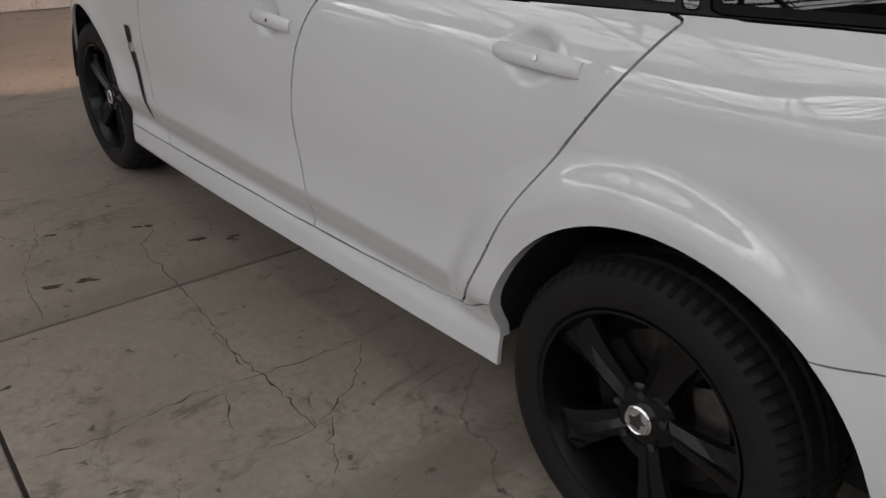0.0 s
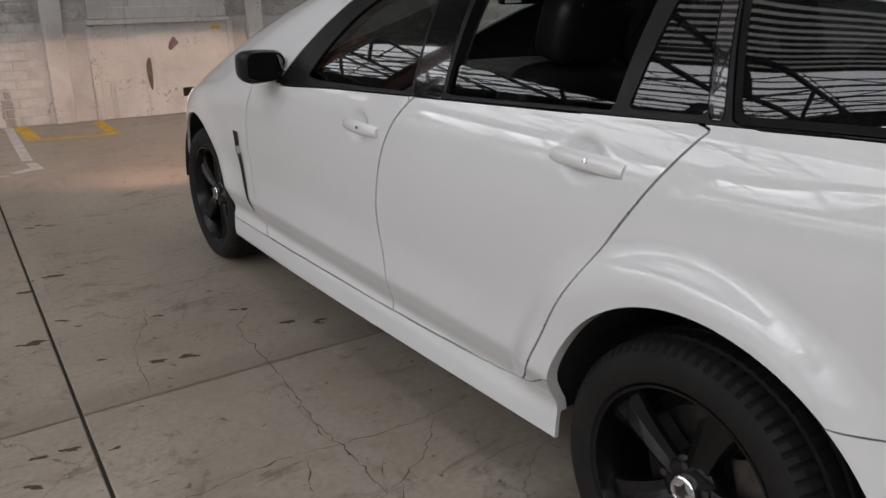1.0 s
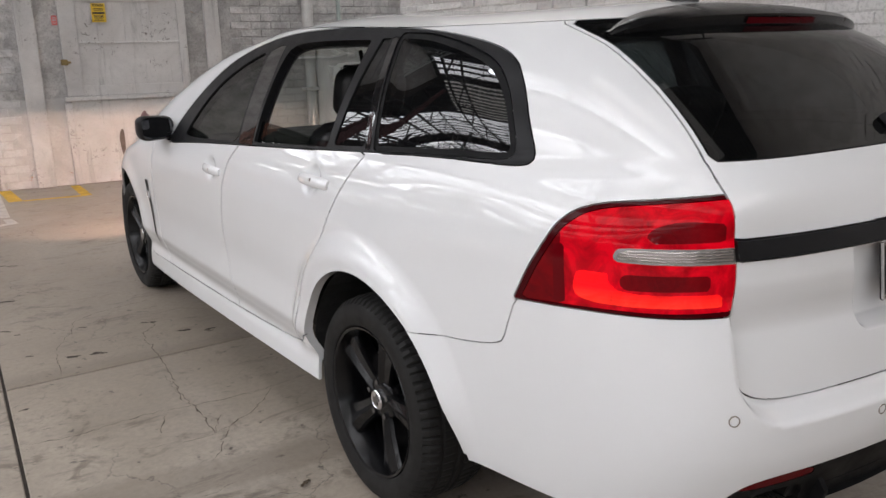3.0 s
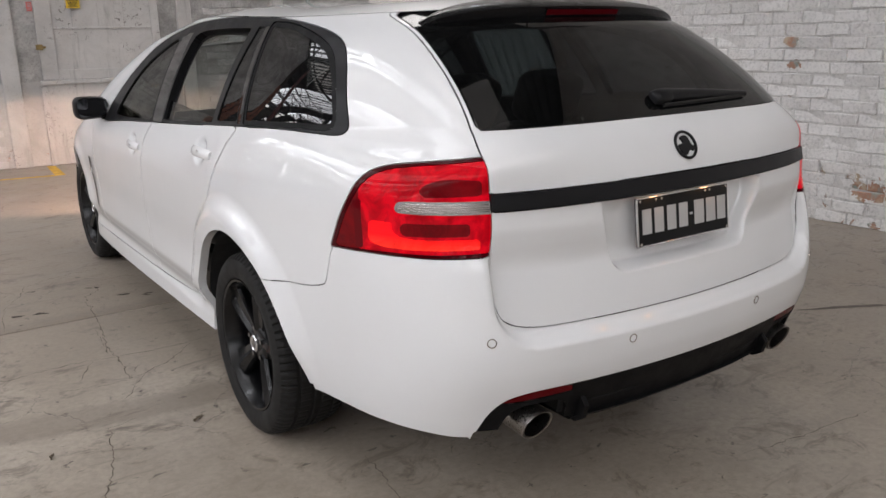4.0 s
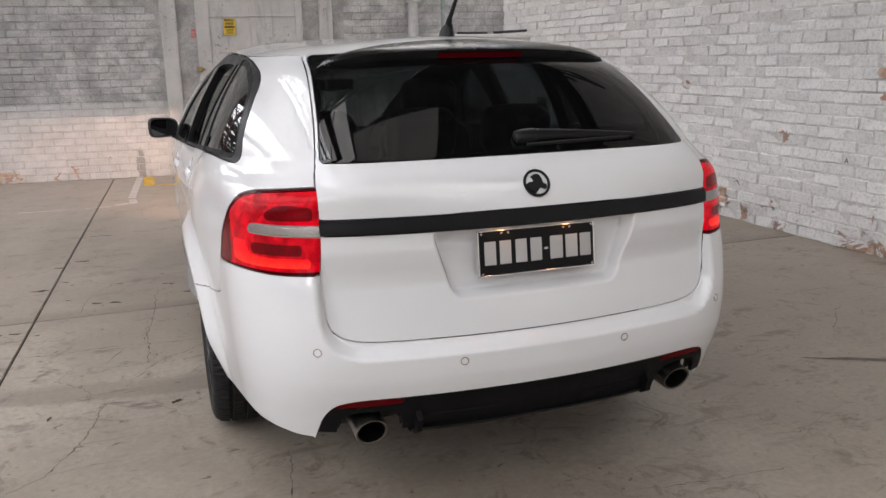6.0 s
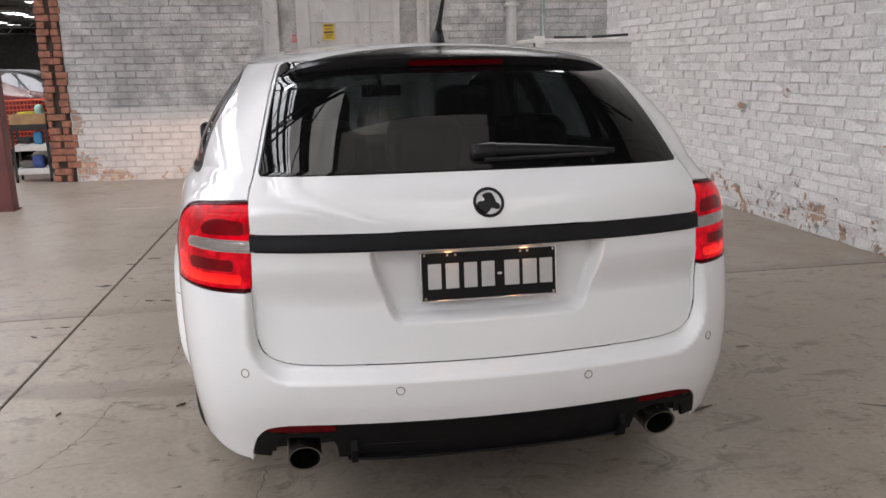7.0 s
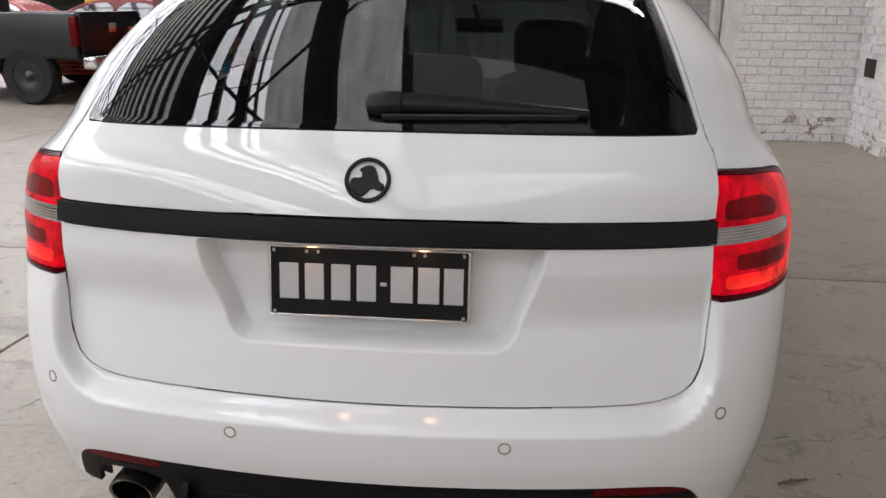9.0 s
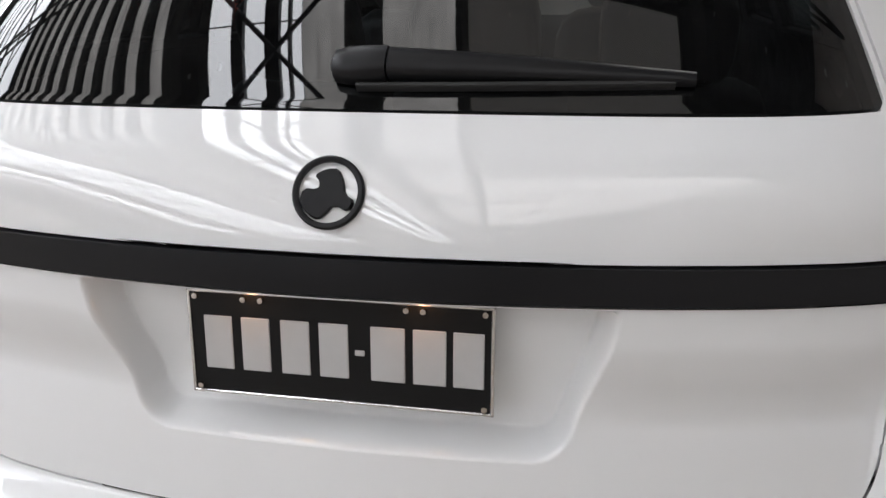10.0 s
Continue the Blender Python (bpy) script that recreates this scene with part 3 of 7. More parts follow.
def upper(p, q):
    """q 0 at the belt, 1 at the roof rail"""
    x0, y0, z0 = lower(p, np.ones_like(p))
    xi, sr, sf = contour(p, 4.2 + 0 * p, 2.4 + 0 * p, 3.0, 2.4)
    ys = along(p)
    ys = np.where((sr <= 0) & (sf <= 0), YC + (ys - YC) * (0.88 - YC) / (YF - YC), ys)
    y1 = np.where(sr > 0, YC - (YC + 0.64) * sr, np.where(sf > 0, 0.88 + (1.60 - 0.88) * sf, ys))
    x1 = xi * (0.652 - 0.02 * sstep(0.6, 1.2, y1) - 0.012 * sstep(0.1, -0.6, y1))
    y1 = y1 + np.where(sr > 0, 0.05 * (x1 / 0.62) ** 2 * sr, 0)
    z1 = rail_z(y1) + 0.035 * (1 - (x1 / 0.62) ** 2)
    b = 4 * q * (1 - q)
    x = x0 + (x1 - x0) * q + (0.018 + 0.018 * sstep(0.0, -0.5, y0)) * b * xi
    y = y0 + (y1 - y0) * (0.92 * q + 0.08 * sstep(0.75, 1, q)) - 0.045 * b * sr * (1 - 0.75 * sr ** 2) + 0.02 * b * sf
    z = z0 + (z1 - z0) * q + (0.006 + 0.040 * sstep(0.0, 0.4, sf)) * b
    return x, y, z


def roof(p, q):
    x1, y1, z1 = upper(p, np.ones_like(p))
    k = np.cos(q * np.pi / 2) ** 0.8
    x = x1 * k
    y = 0.4 + (y1 - 0.4) * (0.35 + 0.65 * k)
    z = z1 + 0.052 * (1 - k ** 4)
    return x, y, z


def surface(p, q):
    """The left half of the body's skin: p round it from tail to nose, q up it (0 to 1 flank, to 2 glass, to 3 roof)."""
    p, q = np.asarray(p, float), np.asarray(q, float)
    a, b, c = lower(p, np.clip(q, 0, 1)), upper(p, np.clip(q - 1, 0, 1)), roof(p, np.clip(q - 2, 0, 1))
    x, y, z = (np.where(q <= 1, i, np.where(q <= 2, j, k)) for i, j, k in zip(a, b, c))
    return -x, y, z


# ---- the car's skin, cut into panels ----
def chaikin(pts, turns=2):
    """Rounds a closed outline; a point given twice stays a corner."""
    for _ in range(turns):
        out = []
        for a, b in zip(pts, pts[1:] + pts[:1]):
            if math.dist(a, b) < 1e-9:
                out += [a, b]
            else:
                out += [(a[0] * 0.75 + b[0] * 0.25, a[1] * 0.75 + b[1] * 0.25), (a[0] * 0.25 + b[0] * 0.75, a[1] * 0.25 + b[1] * 0.75)]
        pts = out
    return pts


def inside(u, v, poly):
    """Signed distance to a closed outline, positive inside."""
    pts = np.array(poly, float)
    a, b = pts, np.roll(pts, -1, axis=0)
    keep = np.hypot(*(b - a).T) > 1e-9
    a, b = a[keep], b[keep]
    best, odd = np.full(len(u), 1e9), np.zeros(len(u), bool)
    for (ax, ay), (bx, by) in zip(a, b):
        ex, ey = bx - ax, by - ay
        t = np.clip(((u - ax) * ex + (v - ay) * ey) / (ex * ex + ey * ey), 0, 1)
        best = np.minimum(best, np.hypot(u - ax - t * ex, v - ay - t * ey))
        if ay != by:
            odd ^= ((ay > v) != (by > v)) & (u < (bx - ax) * (v - ay) / (by - ay) + ax)
    return np.where(odd, best, -best)


class Skin:
    def __init__(self):
        ps = np.concatenate([np.linspace(0, 0.052, 14)[:-1], np.linspace(0.052, 0.086, 46)[:-1], np.linspace(0.086, 0.36, 110)[:-1], np.linspace(0.36, 0.76, 120)[:-1], np.linspace(0.76, 1, 46)])
        qs = np.concatenate([np.linspace(0, 0.565, 64)[:-1], np.linspace(0.565, 0.635, 30)[:-1], np.linspace(0.635, 0.762, 18)[:-1], np.linspace(0.762, 0.798, 26)[:-1], np.linspace(0.798, 1, 30)[:-1], np.linspace(1, 2, 30)[:-1], np.linspace(2, 3, 16)])
        pp, qq = np.meshgrid(ps, qs, indexing="ij")
        g = np.stack(surface(pp, qq), -1)
        e = 4e-4
        du = np.stack(surface(np.clip(pp + e, 0, 1), qq), -1) - np.stack(surface(np.clip(pp - e, 0, 1), qq), -1)
        lo, hi = np.where(qq <= 1, 0, np.where(qq <= 2, 1, 2)), np.where(qq < 1, 1, np.where(qq < 2, 2, 3))
        dv = np.stack(surface(pp, np.minimum(qq + e, hi)), -1) - np.stack(surface(pp, np.maximum(qq - e, np.minimum(lo, qq))), -1)
        n = np.cross(du, dv)
        n /= np.maximum(np.linalg.norm(n, axis=-1, keepdims=True), 1e-12)
        mid = np.array([0, 1.2, 0.7])
        n *= np.sign(((g - mid) * n).sum(-1, keepdims=True))
        n[0, :, 0] = 0
        n[-1, :, 0] = 0
        g[0, :, 0] = 0
        g[-1, :, 0] = 0
        g[:, -1, 0] = 0
        n[:, -1] = (0, 0, 1)
        n /= np.maximum(np.linalg.norm(n, axis=-1, keepdims=True), 1e-12)
        self.v = [tuple(a) for a in g.reshape(-1, 3)]
        self.n = [tuple(a) for a in n.reshape(-1, 3)]
        self.q = list(qq.reshape(-1))
        cols = len(qs)
        self.faces = []
        for i in range(len(ps) - 1):
            for j in range(cols - 1):
                k = i * cols + j
                f = (k, k + 1, k + cols + 1, k + cols)
                self.faces.append((f, "roof" if qs[j] >= 1.999 else "wing"))
        self.base = np.array(self.v)
        self.base_n = np.array(self.n)

    def cut(self, field, source, label):
        """Gives the part of the faces labelled source where field(x, y, z, q) > 0 a new label."""
        a = np.array(self.v)
        f = field(a[:, 0], a[:, 1], a[:, 2], np.array(self.q))
        f[np.abs(f) < 4e-4] = 0
        f = list(f)
        made, out = {}, []
        for poly, name in self.faces:
            if name not in source:
                out.append((poly, name))
                continue
            vals = [f[i] for i in poly]
            if max(vals) <= 0:
                out.append((poly, name))
                continue
            if min(vals) >= 0:
                out.append((poly, label))
                continue
            pos, neg = [], []
            for i, j in zip(poly, poly[1:] + poly[:1]):
                if f[i] >= 0:
                    pos.append(i)
                if f[i] <= 0:
                    neg.append(i)
                if f[i] * f[j] < 0:
                    key = (min(i, j), max(i, j))
                    if key not in made:
                        t = f[i] / (f[i] - f[j])
                        self.v.append(tuple(x + (y - x) * t for x, y in zip(self.v[i], self.v[j])))
                        nn = Vector(self.n[i]).lerp(Vector(self.n[j]), t).normalized()
                        self.n.append(tuple(nn))
                        self.q.append(self.q[i] + (self.q[j] - self.q[i]) * t)
                        made[key] = len(self.v) - 1
                        f.append(0.0)
                    pos.append(made[key])
                    neg.append(made[key])
            if len(pos) > 2:
                out.append((tuple(pos), label))
            if len(neg) > 2:
                out.append((tuple(neg), name))
        self.faces = out

    def panel(self, labels, name, mat, parent, side="left", label="", gap=0.0024, depth=0.012, lift=0.0, keep=None):
        """One sheet from the faces of these labels: left, right or both halves in one mesh, with turned-in rims."""
        labels = {labels} if isinstance(labels, str) else set(labels)
        polys = [p for p, l in self.faces if l in labels and (keep is None or keep([sum(self.v[i][c] for i in p) / len(p) for c in range(3)]))]
        index, verts, norms, faces = {}, [], [], []

        def vert(i, mirror):
            on_mid = abs(self.v[i][0]) < 1e-6
            key = (i, mirror and not on_mid)
            if key not in index:
                sx = -1 if key[1] else 1
                index[key] = len(verts)
                n = Vector((self.n[i][0] * sx, *self.n[i][1:]))
                verts.append(Vector((self.v[i][0] * sx, *self.v[i][1:])) + n * lift)
                norms.append(n)
            return index[key]
        for mirror in ((False,) if side == "left" else (True,) if side == "right" else (False, True)):
            for p in polys:
                ids = [vert(i, mirror) for i in p]
                ids = [a for a, b in zip(ids, ids[1:] + ids[:1]) if a != b]
                if len(set(ids)) > 2:
                    faces.append(tuple(reversed(ids)) if mirror else tuple(ids))
        count = {}
        for f in faces:
            for a, b in zip(f, f[1:] + f[:1]):
                count[(a, b)] = count.get((a, b), 0) + 1
        rim = [e for e in count if (e[1], e[0]) not in count]
        push = {}
        for a, b in rim:
            d = norms[a].cross(verts[b] - verts[a])
            if d.length > 1e-9:
                d.normalize()
                for i in (a, b):
                    push[i] = push.get(i, Vector()) + d
        for i, d in push.items():
            if d.length > 1e-6:
                verts[i] = verts[i] + d.normalized() * gap
        loops = [norms[i] for f in faces for i in f]
        for a, b in rim:
            ids = []
            d = norms[a].cross(verts[b] - verts[a])
            if d.length < 1e-9:
                continue
            d = -d.normalized()
            for i in (b, a):
                verts.append(verts[i].copy())
                ids.append(len(verts) - 1)
            for i in (a, b):
                verts.append(verts[i] - norms[i] * depth)
                ids.append(len(verts) - 1)
            faces.append(tuple(ids))
            loops += [d] * 4
        me = bpy.data.meshes.new(name)
        me.from_pydata([tuple(v) for v in verts], [], faces)
        me.polygons.foreach_set("use_smooth", [True] * len(me.polygons))
        me.materials.append(mat)
        me.update()
        me.normals_split_custom_set([tuple(n) for n in loops])
        ob = new(name, me)
        ob.parent = parent
        return tagged(ob, label)

    def at(self, view, a, b):
        """Place and normal of the skin: view 'rear' takes (x, z), 'side' takes (y, z), both of the left half."""
        v, n = self.base, self.base_n
        keep = (v[:, 1] < -0.75) if view == "rear" else (v[:, 0] < -0.45) & (v[:, 1] > -0.7)
        u = v[:, 0] if view == "rear" else v[:, 1]
        d = np.where(keep, np.hypot(u - a, v[:, 2] - b), 9)
        i = np.argsort(d)[:6]
        w = 1 / (d[i] + 1e-4)
        return Vector((v[i] * w[:, None]).sum(0) / w.sum()), Vector((n[i] * w[:, None]).sum(0)).normalized()


skin = Skin()


def side_field(outline, turns=2, limit=0.45):
    pts = chaikin(outline, turns)
    return lambda x, y, z, q: np.minimum(inside(y, z, pts), np.abs(x) - limit)


def rear_field(outline, turns=2, limit=-0.75):
    pts = chaikin(outline, turns)
    return lambda x, y, z, q: np.minimum(inside(np.abs(x), z, pts), limit - y)


def wrap(x, y):
    """Angle round the tail in degrees: 0 at the middle of the tailgate, 90 on the flank."""
    return np.degrees(np.arctan2(np.abs(x), -(y + 0.3)))


def tail_field(outline, turns=2):
    pts = chaikin([(a / 70.0, z) for a, z in outline], turns)
    return lambda x, y, z, q: np.where(y < 0.05, inside(wrap(x, y) / 70.0, z, pts), -1.0)


def arch_field(yc, zc, r):
    return lambda x, y, z, q: np.minimum(np.where(z > zc, r - np.hypot(y - yc, z - zc), r - np.abs(y - yc)), np.abs(x) - 0.45)


sill_bottom = curve([-1.1, -1.0, -0.94, -0.64, -0.47, -0.39, 0.3, 2.38, 3.8], [0.334, 0.334, 0.338, 0.322, 0.314, 0.296, 0.274, 0.229, 0.215])
DLO = [(-0.615, 1.100), (-0.632, 1.120), (-0.620, 1.148), (-0.592, 1.188), (-0.536, 1.264), (-0.466, 1.327), (-0.380, 1.365), (-0.250, 1.391), (-0.093, 1.412), (0.124, 1.430), (0.47, 1.440), (0.75, 1.436),
       (0.95, 1.428), (1.109, 1.410), (1.287, 1.373), (1.443, 1.320), (1.582, 1.242), (1.70, 1.150), (1.81, 1.052), (1.88, 0.975), (1.85, 0.965), (1.545, 0.992), (0.967, 1.026), (0.475, 1.054), (0.0, 1.081), (-0.27, 1.098), (-0.45, 1.101)]

skin.cut(lambda x, y, z, q: np.minimum(sill_bottom(y) - z, np.abs(x) - 0.668), {"wing"}, "void")
skin.cut(arch_field(-0.043, 0.343, 0.405), {"wing"}, "void")
skin.cut(arch_field(2.915, 0.335, 0.392), {"wing"}, "void")
skin.cut(side_field(DLO), {"wing", "roof"}, "frame")
skin.cut(side_field([(2.8, 0.30), (2.39, 0.318), (1.14, 0.337), (0.74, 0.353), (0.53, 0.366), (0.43, 0.40), (0.36, 0.455), (0.20, 0.47), (0.20, 0.10), (0.20, 0.10), (2.8, 0.10), (2.8, 0.10)]), {"wing"}, "skirt")
REAR_EDGE = [(0.014, 1.085), (0.05, 1.047), (0.106, 0.97), (0.201, 0.828), (0.32, 0.661), (0.40, 0.50), (0.44, 0.42), (0.53, 0.35)]
MID_EDGE = [(1.14, 0.32), (1.125, 0.42), (1.135, 0.50), (1.172, 0.612), (1.155, 0.741), (1.10, 0.889), (1.05, 0.969), (0.985, 1.03)]
skin.cut(side_field(REAR_EDGE + [(0.62, 0.30), (1.14, 0.28), (1.14, 0.28)] + MID_EDGE + [(0.9, 1.06), (0.5, 1.09)]), {"wing"}, "rear_door")
skin.cut(side_field([(1.0, 0.28), (1.0, 0.28)] + MID_EDGE + [(1.3, 1.06), (2.08, 1.0), (2.12, 0.93), (2.19, 0.8), (2.21, 0.6), (2.17, 0.42), (2.13, 0.28)]), {"wing"}, "front_door")
# the tail
GATE = [(-0.5, 0.631), (-0.5, 0.631), (0.45, 0.633), (0.555, 0.640), (0.608, 0.662), (0.626, 0.71), (0.630, 0.78), (0.632, 0.838), (0.626, 0.95), (0.628, 1.07), (0.620, 1.105), (0.608, 1.135), (0.548, 1.40), (0.5, 1.5), (0.5, 1.5), (-0.5, 1.5), (-0.5, 1.5)]
skin.cut(rear_field(GATE, 2, -0.45), {"wing"}, "gate")
LAMP = [(67.4, 0.815), (67.4, 0.815), (65.2, 0.886), (62.8, 0.950), (60.6, 1.008), (57.0, 1.046), (49.4, 1.062), (36.0, 1.080), (36.0, 1.080), (36.0, 0.95), (36.0, 0.836), (36.0, 0.836), (46.6, 0.832), (53.4, 0.832), (60.0, 0.826)]
skin.cut(tail_field(LAMP), {"wing"}, "lamp")
gate_edge = rear_field(GATE, 2, -0.45)
skin.cut(lambda x, y, z, q: np.minimum(np.minimum(q - 1.0, -0.475 - y), gate_edge(x, y, z, q) - 0.011), {"gate"}, "back_glass")
skin.cut(lambda x, y, z, q: np.minimum(inside(np.abs(x), z, [(-1, 0.943), (0.8, 0.943), (0.8, 0.987), (-1, 0.989)]), -0.8 - y), {"gate"}, "strip")
skin.cut(tail_field([(110, 0.635), (94, 0.645), (84, 0.657), (76, 0.672), (71.0, 0.690), (69.3, 0.704), (68.4, 0.75), (66.6, 0.83), (60, 0.86), (30, 0.87), (-5, 0.87), (-5, 0.87), (-5, 0.1), (-5, 0.1), (112, 0.1), (112, 0.1)]), {"wing"}, "bumper")
INSERT = [(-0.6, 0.478), (0.43, 0.478), (0.59, 0.474), (0.64, 0.44), (0.662, 0.36), (0.675, 0.30), (0.68, 0.1), (0.68, 0.1), (-0.6, 0.1), (-0.6, 0.1)]
skin.cut(rear_field(INSERT, 2, -0.5), {"bumper", "wing"}, "insert")
skin.cut(rear_field([(0.43, 0.456), (0.43, 0.456), (0.432, 0.479), (0.58, 0.478), (0.635, 0.462), (0.62, 0.448)], 2), {"insert"}, "reflector")
skin.cut(lambda x, y, z, q: np.minimum(0.36 - z, -0.5 - y), {"insert"}, "void")
skin.cut(rear_field([(0.425, 0.30), (0.425, 0.30), (0.428, 0.40), (0.45, 0.432), (0.56, 0.432), (0.60, 0.41), (0.618, 0.30), (0.618, 0.30)], 2), {"insert"}, "void")
skin.cut(lambda x, y, z, q: np.minimum(sill_bottom(y) + 0.026 - z, -0.43 - y), {"bumper"}, "bumper_lip")
# lamp zones
skin.cut(tail_field([(65.9, 0.824), (65.9, 0.824), (63.9, 0.886), (61.7, 0.948), (59.6, 1.000), (56.2, 1.037), (49.4, 1.053), (39.3, 1.066), (39.3, 1.066), (39.0, 0.95), (38.6, 0.847), (38.6, 0.847), (46.6, 0.842), (53.4, 0.841), (60.0, 0.834)]), {"lamp"}, "lamp_red")
skin.cut(tail_field([(36.0, 0.939), (36.0, 0.939), (36.0, 0.972), (36.0, 0.972), (51.5, 0.970), (52.8, 0.967), (53.3, 0.943), (52.8, 0.939)]), {"lamp", "lamp_red"}, "lamp_rim")
skin.cut(tail_field([(38.8, 0.9415), (38.8, 0.9415), (38.8, 0.9695), (38.8, 0.9695), (51.3, 0.9675), (52.3, 0.964), (52.7, 0.945), (52.2, 0.9415)]), {"lamp_rim"}, "lamp_clear")
skin.cut(tail_field([(40.8, 0.855), (40.8, 0.855), (40.8, 0.880), (40.8, 0.880), (51.5, 0.876), (53.5, 0.888), (53.7, 0.915), (53.7, 0.915), (57.5, 0.914), (57.5, 0.914), (58.2, 0.87), (56.5, 0.850), (50, 0.851)]), {"lamp_red"}, "lamp_bar")
skin.cut(tail_field([(42.2, 0.887), (42.2, 0.887), (42.2, 0.918), (42.2, 0.918), (52.2, 0.916), (52.2, 0.916), (52.2, 0.883), (52.2, 0.883)]), {"lamp_red"}, "lamp_inner")
skin.cut(tail_field([(59.8, 0.80), (59.8, 0.80), (60.0, 0.985), (60.0, 0.985), (75, 0.985), (75, 0.80)]), {"lamp_red"}, "lamp_side")
skin.cut(tail_field([(40.6, 0.984), (40.6, 0.984), (40.6, 1.020), (40.6, 1.020), (45.5, 1.026), (48.6, 1.012), (49.6, 0.994), (48.8, 0.980), (48.8, 0.980)], 1), {"lamp_red"}, "lamp_upper")
skin.cut(tail_field([(58.9, 0.836), (58.9, 0.836), (59.4, 0.962), (59.4, 0.962), (60.9, 0.962), (60.9, 0.945), (60.6, 0.836), (60.6, 0.836)], 1), {"lamp_red", "lamp_side", "lamp_bar"}, "lamp_gap")
# panes
QUARTER = [(0.086, 1.397), (0.086, 1.397), (-0.02, 1.394), (-0.114, 1.383), (-0.270, 1.354), (-0.395, 1.316), (-0.482, 1.250), (-0.530, 1.185), (-0.556, 1.138), (-0.550, 1.127), (-0.40, 1.124), (-0.248, 1.118), (-0.022, 1.104), (-0.022, 1.104)]
FIXED = [(0.048, 1.096), (0.048, 1.096), (0.150, 1.398), (0.150, 1.398), (0.200, 1.398), (0.200, 1.398), (0.232, 1.086), (0.232, 1.086)]
BACKDOOR = [(0.275, 1.078), (0.275, 1.078), (0.262, 1.388), (0.275, 1.396), (0.60, 1.397), (0.80, 1.390), (0.872, 1.362), (0.850, 1.046), (0.850, 1.046)]
FRONTDOOR = [(1.015, 1.035), (1.015, 1.035), (1.050, 1.352), (1.07, 1.368), (1.14, 1.354), (1.309, 1.299), (1.439, 1.237), (1.546, 1.146), (1.645, 1.035), (1.655, 1.008)]
quarter_edge = side_field(QUARTER)
skin.cut(lambda x, y, z, q: quarter_edge(x, y, z, q) + 0.016, {"frame"}, "seal")
skin.cut(quarter_edge, {"seal"}, "quarter_glass")
skin.cut(side_field(FIXED, 1), {"frame"}, "fixed_glass")
skin.cut(side_field(BACKDOOR), {"frame"}, "open_window")
skin.cut(lambda x, y, z, q: 1.092 + 0.055 * (y - 0.3) - z, {"open_window"}, "lowered_glass")
skin.cut(side_field(FRONTDOOR), {"frame"}, "front_glass")
skin.cut(side_field([(0.866, 1.03), (0.866, 1.03), (0.905, 1.395), (0.905, 1.395), (1.040, 1.372), (1.040, 1.372), (0.998, 1.03), (0.998, 1.03)], 1), {"frame"}, "pillar")
skin.cut(side_field([(0.010, 1.090), (0.010, 1.090), (0.108, 1.400), (0.108, 1.400), (0.142, 1.400), (0.142, 1.400), (0.042, 1.088), (0.042, 1.088)], 1), {"frame"}, "rear_pillar")
skin.cut(lambda x, y, z, q: np.minimum(np.minimum(q - 1.02, 1.97 - q), np.minimum(0.70 - 0.10 * (q - 1) - np.abs(x), y - 1.0)), {"wing"}, "windscreen")
# the nose
skin.cut(lambda x, y, z, q: np.minimum(np.minimum(0.70 - np.abs(x) - 0.03 * (y - 2.2), y - 2.15), np.minimum(z - 0.70, 1.0 - q)), {"wing"}, "bonnet")
skin.cut(lambda x, y, z, q: np.minimum(0.55 - z, y - 3.1), {"wing"}, "front_bumper")
skin.cut(lambda x, y, z, q: np.minimum(inside(np.abs(x), z, [(0.42, 0.60), (0.80, 0.62), (0.84, 0.74), (0.5, 0.68)]), y - 3.0), {"wing"}, "headlamp")

car = thing("estate_car", "white estate car with black wheels and lit tail lamps", "car")
P = {}
for lab, name, mat, side, text in (
        ("roof", "roof", PAINT, "both", ""), ("bumper", "rear_bumper", PAINT, "both", ""), ("gate", "tailgate", PAINT, "both", ""),
        ("insert", "bumper_insert", MATT, "both", "matt black plastic lower insert"), ("bonnet", "bonnet", PAINT, "both", ""),
        ("front_bumper", "front_bumper", PAINT, "both", ""), ("windscreen", "windscreen", WIND, "both", "clear laminated windscreen")):
    P[lab] = skin.panel(lab, name, mat, car, side, text, gap=0.0010 if lab == "bumper" else 0.0024)
P["back_glass"] = skin.panel("back_glass", "rear_window", BACK_GLASS, P["gate"], "both", "dark tinted rear glass")
for s in ("left", "right"):
    skin.panel("bumper_lip", "bumper_lip", PAINT, P["bumper"], s, lift=-0.009, gap=0.0)
P["strip"] = skin.panel("strip", "garnish_strip", BLACK, P["gate"], "both", "satin black garnish strip", depth=0.04, lift=0.009)
